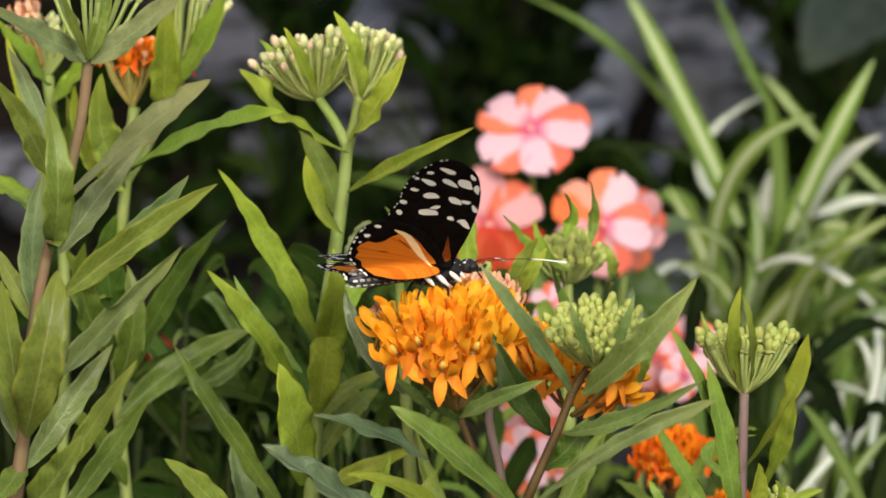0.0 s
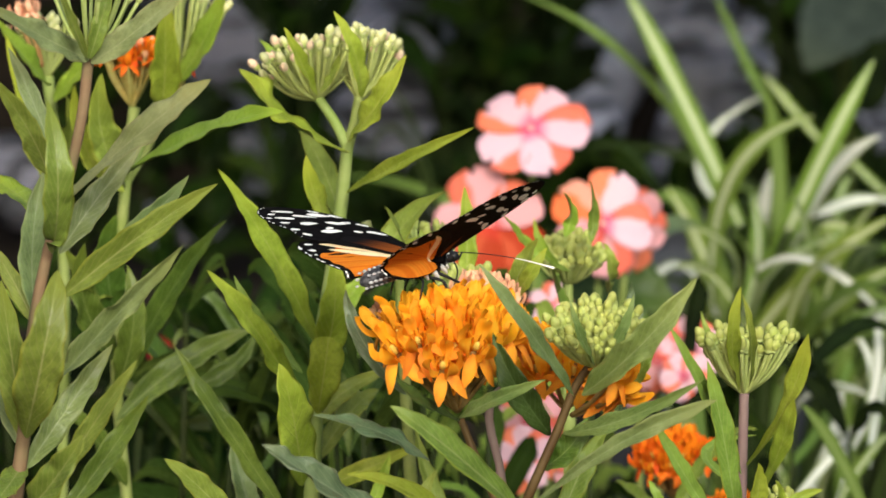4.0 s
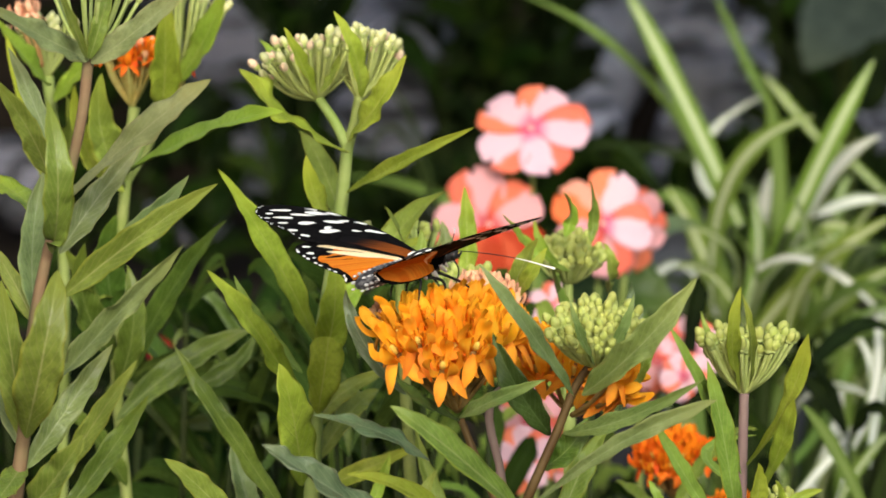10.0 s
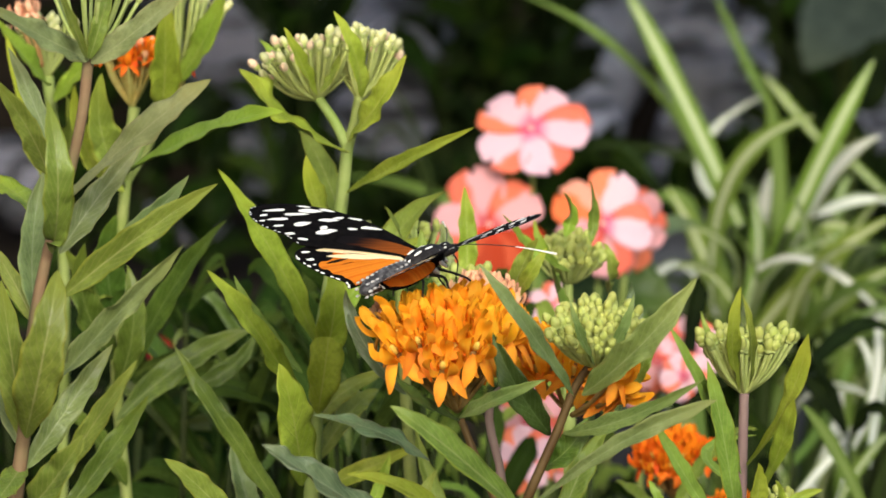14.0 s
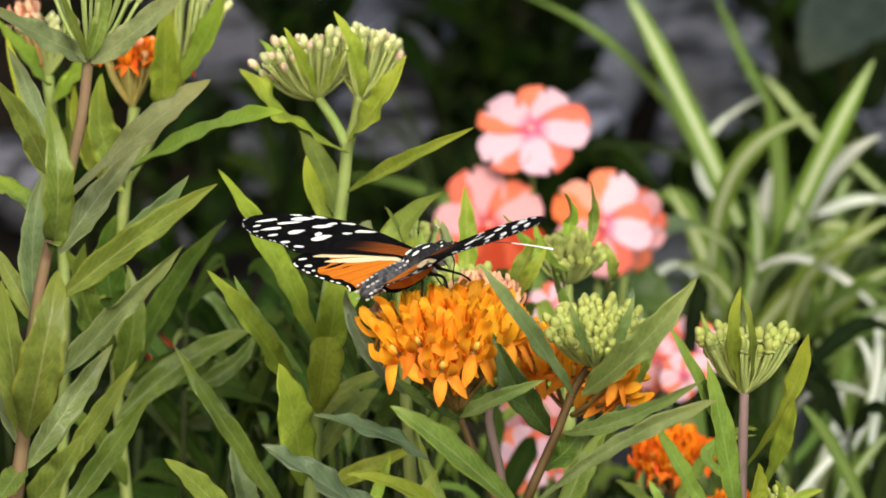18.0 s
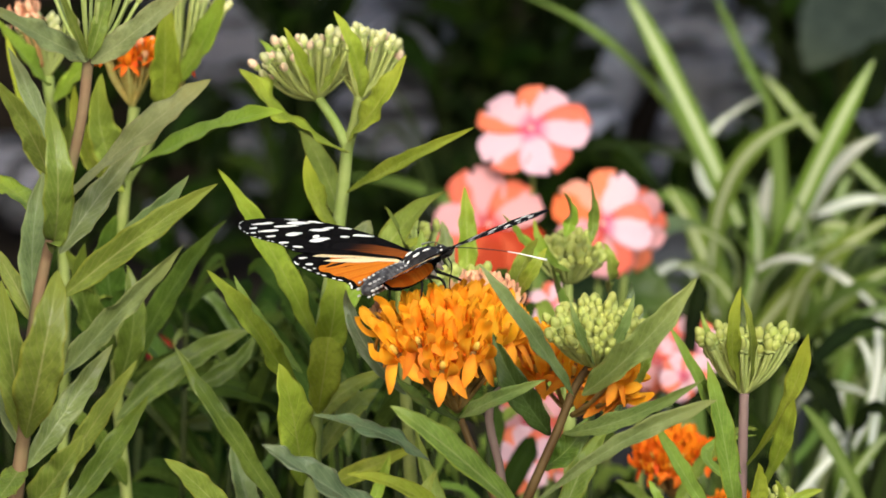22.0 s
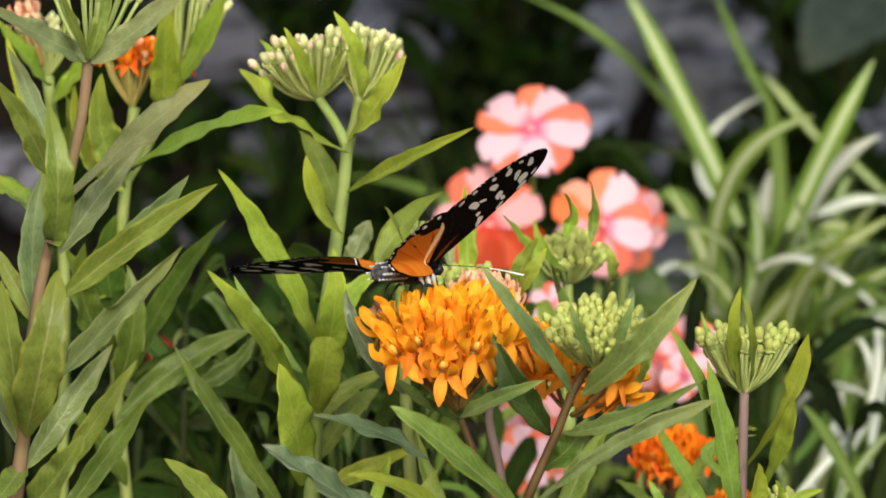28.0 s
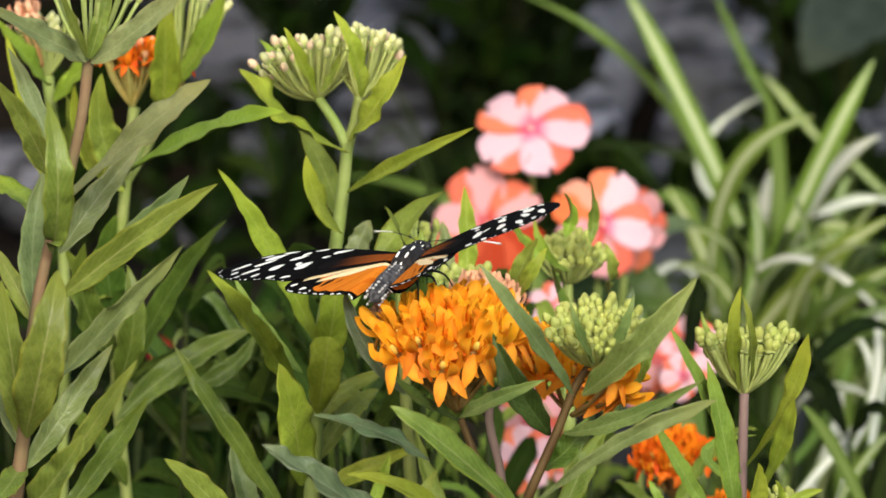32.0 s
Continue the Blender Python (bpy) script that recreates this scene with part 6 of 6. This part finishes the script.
def butterfly():
    bug = thing("butterfly", (0, 0, 0), "black butterfly with white spots and orange hindwings on orange flowers", "butterfly")
    th = [(*turned(((6.6, 0.9, 0.9), (5.6, 0.8, 1.9), (3, 0.7, 2.5), (0, 0.4, 2.6), (-2.6, 0.1, 1.9), (-3.6, 0, 1.0))), 0)]
    for x, y, z, a, b, t in ((4.6, 1.7, 1.8, 2.0, 1.0, 20), (4.6, -1.7, 1.8, 2.0, 1.0, 20), (2.4, 0.9, 2.9, 2.2, 0.9, 0), (2.4, -0.9, 2.9, 2.2, 0.9, 0), (-0.6, 0.9, 2.7, 2.0, 1.0, -10), (-0.6, -0.9, 2.7, 2.0, 1.0, -10), (-2.6, 0.5, 1.7, 1.2, 0.9, -25), (-2.6, -0.5, 1.7, 1.2, 0.9, -25)):
        th.append(speck(x, y, z, a, b, 1, t))
    for s in (1, -1):
        th += [speck(4.0, s * 2.0, -0.2, 4.2, 1.9, 1, 42), speck(1.4, s * 2.3, -0.6, 4.6, 2.1, 1, 46), speck(-1.0, s * 2.1, -0.7, 3.8, 1.9, 1, 48), speck(5.6, s * 1.4, 0.1, 2.8, 1.4, 1, 50)]
    v, f, s = gather(th)
    part("thorax", meshed("thorax", v, f, [BODY_BLACK, BODY_WHITE], s), bug, Matrix(), "black thorax with white stripes")
    ab = [(*turned(((-2.6, 0.4, 1.2), (-4.0, 0.4, 1.65), (-7, 0.35, 1.85), (-11, 0.0, 1.9), (-13.6, -0.35, 1.6), (-15.2, -0.6, 1.0), (-15.9, -0.7, 0.4))), 0)]
    for i in range(9):
        x = -4.4 - 1.32 * i
        z = 0.35 - 0.1 * i
        ab += [speck(x, 0.0, z + 1.85, 0.75, 1.1, 1), speck(x, 1.25, z + 1.2, 0.95, 0.9, 1), speck(x, -1.25, z + 1.2, 0.95, 0.9, 1), speck(x, 1.75, z - 0.1, 1.05, 1.2, 1), speck(x, -1.75, z - 0.1, 1.05, 1.2, 1), speck(x - 0.6, 1.2, z - 1.2, 0.9, 0.9, 1), speck(x - 0.6, -1.2, z - 1.2, 0.9, 0.9, 1)]
    v, f, s = gather(ab)
    part("abdomen", meshed("abdomen", v, f, [BODY_GREY, BODY_PALE], s), bug, Matrix(), "slender grey abdomen dotted white")
    hd = [(*turned(((6.0, 1.0, 0.8), (6.8, 1.1, 1.3), (8.0, 1.1, 1.45), (9.0, 0.9, 1.0), (9.6, 0.7, 0.4))), 0)]
    hd += [speck(7.4, 0.5, 2.3, 0.9, 0.6, 1), speck(7.4, -0.5, 2.3, 0.9, 0.6, 1), speck(8.5, 0.0, 2.1, 0.8, 0.6, 1), speck(6.6, 1.1, 1.9, 0.7, 0.6, 1), speck(6.6, -1.1, 1.9, 0.7, 0.6, 1), speck(8.2, 0.7, 0.0, 1.5, 0.5, 1, 20), speck(8.2, -0.7, 0.0, 1.5, 0.5, 1, 20)]
    v, f, s = gather(hd)
    head = part("head", meshed("head", v, f, [BODY_BLACK, BODY_WHITE], s), bug)
    ev, ef = ball_data(0.95 * BODY, 0.95 * BODY, 0, 8, 12)
    feelers = []
    for side in (1, -1):
        part("eye", meshed("eye", ev, ef, [EYE_BLACK]), head, Matrix.Translation((8.2 * BODY, side * 1.25 * BODY, 1.1 * BODY)))
        sp = spline([Vector(p) * MM for p in ((0, 0, 0), (7.0, side * -0.5, 0.5), (15.0, side * -0.4, 0.6), (22.4, 0, 0))], 6)
        cut = len(sp) * 12 // 20
        av, af = tube_data(sp[:cut + 1], (0.11 * MM, 0.1 * MM), 6)
        bv, bf = tube_data(sp[cut:], (0.1 * MM, 0.14 * MM, 0.17 * MM, 0.27 * MM), 6)
        v, f, s = gather([(av, af, 0), (bv, bf, 1)])
        feelers.append((part("antenna", meshed("antenna", v, f, [BODY_BLACK, BODY_WHITE], s), head, feeler_pose(side, 45, 0), "thin black antenna with a pale club"), side))
        v, f = tube_data(spline([Vector((8.8, side * 0.3, 0.5)) * BODY, Vector((10.2, side * 0.45, 0.4)) * BODY, Vector((11.2, side * 0.5, 1.3)) * BODY], 4), (0.35 * BODY, 0.4 * BODY, 0.12 * BODY), 6)
        part("palp", meshed("palp", v, f, [BODY_BLACK]), head)
    pv, pf = tube_data(spline([Vector((9.3, 0, 0.1)) * BODY, Vector((10.6, 0, -2.2)) * BODY, Vector((9.6, 0, -5.4)) * BODY, Vector((9.8, 0.2, -7.6)) * BODY], 6), (0.16 * BODY, 0.1 * BODY), 6)
    part("proboscis", meshed("proboscis", pv, pf, [BODY_BLACK]), head)
    for side in (1, -1):
        for a, b, c, d in (((3.6, 1.4, -1.4), (5.6, 3.2, -2.6), (8.4, 4.2, -4.4), (11.4, 4.6, -8.2)), ((0.6, 1.6, -1.7), (2.2, 4.4, -2.6), (2.0, 5.6, -5.4), (3.6, 6.2, -7.6)), ((-1.6, 1.4, -1.4), (-2.6, 3.4, -2.0), (-3.4, 3.8, -3.6), (-3.8, 3.8, -5.4))):
            pts = [Vector((p[0], p[1] * side, p[2])) * BODY for p in (a, b, c, d)]
            v, f = tube_data(spline(pts, 5), (0.36 * BODY, 0.27 * BODY, 0.2 * BODY, 0.14 * BODY), 6)
            part("leg", meshed("leg", v, f, [BODY_BLACK]), bug, Matrix(), "thin black leg")
    wings = []
    for side in (1, -1):
        wings.append((part("forewing", fore_mesh(side), bug, wing_pose(10, side), "black forewing with white spots"), side, 0.0))
        wings.append((part("hindwing", hind_mesh(side), bug, wing_pose(10, side, -0.35), "orange hindwing with a black white-dotted rim"), side, -0.35))
    return bug, wings, feelers


bug, wings, feelers = butterfly()


def motions():
    walk(bug, [
        (0, pose(-0.00281, 0.98980, 0.57566, -3.4, -0.5, 16.5)),
        (0.5, pose(-0.00324, 0.98980, 0.57606, -3.6, -2.3, 17.1)),
        (1, pose(-0.00308, 0.98980, 0.57529, -3.2, -1.3, 23.1)),
        (1.5, pose(-0.00267, 0.98980, 0.57488, -0.6, 0.4, 28.4)),
        (2, pose(-0.00351, 0.98980, 0.57593, 0.8, -7.2, 36.1)),
        (2.5, pose(-0.00433, 0.98980, 0.57625, 2.1, -0.2, 42.9)),
        (3, pose(-0.00503, 0.98980, 0.57666, 3.0, -0.8, 47.4)),
        (3.5, pose(-0.00488, 0.98980, 0.57687, 3.1, -0.8, 47.4)),
        (5.5, pose(-0.00506, 0.98980, 0.57749, 1.4, -10.0, 45.0)),
        (6, pose(-0.00506, 0.98980, 0.57747, 1.5, -10.7, 44.2)),
        (6.5, pose(-0.00512, 0.98980, 0.57747, 0.0, -8.6, 41.9)),
        (7, pose(-0.00500, 0.98980, 0.57752, 0.0, -7.2, 41.4)),
        (7.5, pose(-0.00511, 0.98980, 0.57746, -0.3, -5.4, 41.9)),
        (8, pose(-0.00511, 0.98980, 0.57726, -0.3, -4.7, 42.3)),
        (8.5, pose(-0.00522, 0.98980, 0.57720, -0.2, -3.5, 44.0)),
        (9, pose(-0.00528, 0.98980, 0.57703, 0.5, -3.8, 44.0)),
        (9.5, pose(-0.00519, 0.98980, 0.57707, -0.2, -3.6, 43.9)),
        (10, pose(-0.00527, 0.98980, 0.57701, 0.1, -4.0, 44.0)),
        (10.5, pose(-0.00557, 0.98980, 0.57692, -0.9, -4.8, 41.8)),
        (11, pose(-0.00528, 0.98980, 0.57698, 0.2, -5.4, 44.8)),
        (11.5, pose(-0.00554, 0.98980, 0.57701, 0.1, -5.6, 44.7)),
        (12, pose(-0.00520, 0.98980, 0.57708, 0.5, -6.5, 44.1)),
        (12.5, pose(-0.00531, 0.98980, 0.57724, -0.1, -6.3, 45.2)),
        (13, pose(-0.00538, 0.98980, 0.57737, -0.5, -6.9, 46.1)),
        (13.5, pose(-0.00535, 0.98980, 0.57703, 0.2, -9.8, 47.3)),
        (14, pose(-0.00515, 0.98980, 0.57736, 0.2, -9.6, 46.6)),
        (14.5, pose(-0.00511, 0.98980, 0.57758, 0.1, -9.6, 45.2)),
        (16.5, pose(-0.00499, 0.98980, 0.57753, 0.8, -10.5, 45.5)),
        (17, pose(-0.00478, 0.98980, 0.57748, 0.7, -10.7, 45.9)),
        (17.5, pose(-0.00495, 0.98980, 0.57759, 0.7, -10.4, 46.0)),
        (18, pose(-0.00560, 0.98980, 0.57743, 0.0, -11.5, 48.7)),
        (18.5, pose(-0.00572, 0.98980, 0.57755, 0.0, -11.4, 49.5)),
        (19, pose(-0.00577, 0.98980, 0.57756, 0.5, -11.6, 49.4)),
        (19.5, pose(-0.00574, 0.98980, 0.57749, 0.5, -11.8, 49.4)),
        (20, pose(-0.00591, 0.98980, 0.57728, 0.4, -11.9, 49.9)),
        (20.5, pose(-0.00585, 0.98980, 0.57740, -0.3, -8.9, 50.8)),
        (21, pose(-0.00584, 0.98980, 0.57727, -0.3, -8.8, 51.6)),
        (21.5, pose(-0.00572, 0.98980, 0.57718, 0.2, -8.0, 51.4)),
        (22, pose(-0.00569, 0.98980, 0.57699, 0.5, -7.7, 51.2)),
        (22.5, pose(-0.00572, 0.98980, 0.57709, -0.0, -6.6, 52.1)),
        (23, pose(-0.00568, 0.98980, 0.57697, -0.1, -6.2, 52.1)),
        (23.5, pose(-0.00574, 0.98980, 0.57685, -0.1, -5.8, 52.7)),
        (24, pose(-0.00559, 0.98980, 0.57692, 0.1, -5.2, 53.0)),
        (24.5, pose(-0.00560, 0.98980, 0.57678, -0.2, -4.3, 53.4)),
        (25, pose(-0.00556, 0.98980, 0.57671, 0.6, -2.8, 55.5)),
        (25.5, pose(-0.00530, 0.98980, 0.57651, 0.5, 0.2, 56.9)),
        (27.5, pose(-0.00619, 0.98980, 0.57584, -0.4, 4.2, 59.4)),
        (28, pose(-0.00627, 0.98980, 0.57568, -0.6, 9.3, 62.9)),
        (29, pose(-0.00702, 0.98980, 0.57593, 0.5, 7.1, 64.8)),
        (30, pose(-0.00754, 0.98980, 0.57604, 0.4, 0.9, 66.2)),
        (31, pose(-0.00816, 0.98980, 0.57715, -0.3, -9.6, 67.4)),
        (32, pose(-0.00797, 0.98980, 0.57710, -0.0, -12.8, 67.2)),
    ])
    for wing, side, lift in wings:
        if side > 0:
            walk(wing, [
                (0, wing_pose(-0.5, 1, lift, -7.1)),
                (0.5, wing_pose(1.0, 1, lift, -6.9)),
                (1, wing_pose(-1.5, 1, lift, -6.1)),
                (1.5, wing_pose(2.0, 1, lift, -4.7)),
                (2, wing_pose(7.1, 1, lift, -2.4)),
                (2.5, wing_pose(1.8, 1, lift, 0.6)),
                (3, wing_pose(5.7, 1, lift, -0.2)),
                (3.5, wing_pose(7.9, 1, lift, 0.2)),
                (5.5, wing_pose(7.2, 1, lift, 1.6)),
                (6, wing_pose(8.2, 1, lift, 1.6)),
                (6.5, wing_pose(12.1, 1, lift, 1.2)),
                (7, wing_pose(12.8, 1, lift, 0.2)),
                (7.5, wing_pose(12.0, 1, lift, -0.0)),
                (8, wing_pose(13.7, 1, lift, -0.8)),
                (8.5, wing_pose(11.7, 1, lift, -0.6)),
                (9, wing_pose(11.5, 1, lift, -0.3)),
                (9.5, wing_pose(11.4, 1, lift, -2.0)),
                (10, wing_pose(11.8, 1, lift, -1.9)),
                (10.5, wing_pose(9.3, 1, lift, -0.7)),
                (11, wing_pose(10.7, 1, lift, -0.7)),
                (11.5, wing_pose(10.5, 1, lift, -1.5)),
                (12, wing_pose(13.2, 1, lift, -3.4)),
                (12.5, wing_pose(10.2, 1, lift, -2.4)),
                (13, wing_pose(10.3, 1, lift, -2.5)),
                (13.5, wing_pose(9.5, 1, lift, -1.3)),
                (14, wing_pose(12.5, 1, lift, -1.6)),
                (14.5, wing_pose(11.3, 1, lift, -2.4)),
                (16.5, wing_pose(11.4, 1, lift, -1.9)),
                (17, wing_pose(12.8, 1, lift, -1.1)),
                (17.5, wing_pose(11.5, 1, lift, -0.6)),
                (18, wing_pose(9.6, 1, lift, -2.0)),
                (18.5, wing_pose(10.5, 1, lift, -1.8)),
                (19, wing_pose(9.9, 1, lift, -1.1)),
                (19.5, wing_pose(10.6, 1, lift, -1.3)),
                (20, wing_pose(9.6, 1, lift, -0.7)),
                (20.5, wing_pose(7.1, 1, lift, -1.2)),
                (21, wing_pose(8.1, 1, lift, -1.2)),
                (21.5, wing_pose(7.9, 1, lift, -1.4)),
                (22, wing_pose(8.3, 1, lift, -2.5)),
                (22.5, wing_pose(8.3, 1, lift, -1.6)),
                (23, wing_pose(9.6, 1, lift, -1.7)),
                (23.5, wing_pose(9.4, 1, lift, -1.1)),
                (24, wing_pose(9.5, 1, lift, -1.4)),
                (24.5, wing_pose(7.5, 1, lift, -1.8)),
                (25, wing_pose(6.5, 1, lift, -1.7)),
                (25.5, wing_pose(6.4, 1, lift, -1.5)),
                (27.5, wing_pose(4.6, 1, lift, 2.0)),
                (28, wing_pose(-6.2, 1, lift, 2.7, 6)),
                (28.5, wing_pose(-4.0, 1, lift, 3.6, 3)),
                (29, wing_pose(-2.8, 1, lift, 4.6)),
                (30, wing_pose(-5.4, 1, lift, 3.8)),
                (31, wing_pose(-10.2, 1, lift, 8.8)),
                (32, wing_pose(-6.6, 1, lift, 4.9)),
            ])
        else:
            walk(wing, [
                (0, wing_pose(36.9, -1, lift, -0.6)),
                (0.5, wing_pose(38.4, -1, lift, -0.9)),
                (1, wing_pose(30.8, -1, lift, 1.8)),
                (1.5, wing_pose(27.9, -1, lift, 1.8)),
                (2, wing_pose(36.0, -1, lift, 0.5)),
                (2.5, wing_pose(28.5, -1, lift, 4.5)),
                (3, wing_pose(30.6, -1, lift, 3.7)),
                (3.5, wing_pose(34.9, -1, lift, 2.7)),
                (5.5, wing_pose(17.4, -1, lift, 2.4)),
                (6, wing_pose(16.7, -1, lift, 2.6)),
                (6.5, wing_pose(20.6, -1, lift, 2.0)),
                (7, wing_pose(19.5, -1, lift, 2.0)),
                (7.5, wing_pose(18.6, -1, lift, 1.8)),
                (8, wing_pose(19.9, -1, lift, 1.3)),
                (8.5, wing_pose(18.6, -1, lift, 0.8)),
                (9, wing_pose(19.8, -1, lift, 0.5)),
                (9.5, wing_pose(19.8, -1, lift, 0.7)),
                (10, wing_pose(19.0, -1, lift, 0.7)),
                (10.5, wing_pose(20.4, -1, lift, 1.0)),
                (11, wing_pose(17.8, -1, lift, 0.9)),
                (11.5, wing_pose(18.7, -1, lift, 0.9)),
                (12, wing_pose(22.7, -1, lift, 0.7)),
                (12.5, wing_pose(19.9, -1, lift, 0.5)),
                (13, wing_pose(20.5, -1, lift, 0.3, -1)),
                (13.5, wing_pose(17.0, -1, lift, 1.2, -2)),
                (14, wing_pose(19.9, -1, lift, 0.3, -2.5)),
                (14.5, wing_pose(20.0, -1, lift, 1.4, -2.5)),
                (16.5, wing_pose(18.3, -1, lift, 0.1, -2.5)),
                (17, wing_pose(16.2, -1, lift, 1.0, -2.5)),
                (17.5, wing_pose(16.0, -1, lift, 1.0, -2.8)),
                (18, wing_pose(18.5, -1, lift, 0.5, -3.2)),
                (18.5, wing_pose(21.1, -1, lift, -0.1, -3.2)),
                (19, wing_pose(21.7, -1, lift, -0.8, -3.2)),
                (19.5, wing_pose(21.8, -1, lift, -0.7, -3.2)),
                (20, wing_pose(20.9, -1, lift, 0.2, -3.2)),
                (20.5, wing_pose(22.0, -1, lift, -0.4, -3.2)),
                (21, wing_pose(23.3, -1, lift, 0.1, -3.2)),
                (21.5, wing_pose(21.7, -1, lift, -0.2, -3.2)),
                (22, wing_pose(21.8, -1, lift, 0.0, -3.2)),
                (22.5, wing_pose(23.1, -1, lift, -0.3, -2.1)),
                (23, wing_pose(24.5, -1, lift, -0.7, -1)),
                (23.5, wing_pose(24.4, -1, lift, -1.0, 0.5)),
                (24, wing_pose(25.4, -1, lift, -1.4, 2)),
                (24.5, wing_pose(26.3, -1, lift, -1.7, 1.8)),
                (25, wing_pose(26.4, -1, lift, -1.4, 1.5)),
                (25.5, wing_pose(29.3, -1, lift, -1.5, 1)),
                (27.5, wing_pose(45.7, -1, lift, -4.1)),
                (28, wing_pose(39.4, -1, lift, -3.9)),
                (29, wing_pose(44.1, -1, lift, -3.7)),
                (30, wing_pose(40.9, -1, lift, -2.4)),
                (31, wing_pose(34.5, -1, lift, -2.9)),
                (32, wing_pose(23.2, -1, lift, -2.0)),
            ])
    for feeler, side in feelers:
        if side > 0:
            walk(feeler, [
                (0, feeler_pose(1, 55, -5)),
                (0.5, feeler_pose(1, 55, -5)),
                (1, feeler_pose(1, 56, -1)),
                (1.5, feeler_pose(1, 48, 1)),
                (5.5, feeler_pose(1, 41, -5)),
                (6, feeler_pose(1, 41, -5)),
                (9, feeler_pose(1, 41, 1)),
                (12, feeler_pose(1, 45, -1)),
                (14.5, feeler_pose(1, 45, -3)),
                (16.5, feeler_pose(1, 44, -4)),
                (19, feeler_pose(1, 47, -9)),
                (22, feeler_pose(1, 50, -12)),
                (25, feeler_pose(1, 46, -8)),
                (32, feeler_pose(1, 49, -10)),
            ])
        else:
            walk(feeler, [
                (0, feeler_pose(-1, -48, 1)),
                (0.5, feeler_pose(-1, -46, -2)),
                (1, feeler_pose(-1, -51, -1)),
                (1.5, feeler_pose(-1, -57, 1)),
                (2, feeler_pose(-1, -53, -3)),
                (3, feeler_pose(-1, -55, -13)),
                (3.5, feeler_pose(-1, -69, -3)),
                (5.5, feeler_pose(-1, -49, -13)),
                (9, feeler_pose(-1, -64, -11)),
                (12, feeler_pose(-1, -47, -8)),
                (14.5, feeler_pose(-1, -48, -12)),
                (16.5, feeler_pose(-1, -49, -11)),
                (19, feeler_pose(-1, -51, -11)),
                (22, feeler_pose(-1, -37, -15)),
                (25, feeler_pose(-1, -35, -11)),
                (25.5, feeler_pose(-1, -32, -10)),
                (27.5, feeler_pose(-1, -28, -3)),
                (28, feeler_pose(-1, -29, -2)),
                (29, feeler_pose(-1, -27, -1)),
                (30, feeler_pose(-1, -28, -1)),
                (31, feeler_pose(-1, -30, -12)),
                (32, feeler_pose(-1, -25, -18)),
            ])


motions()
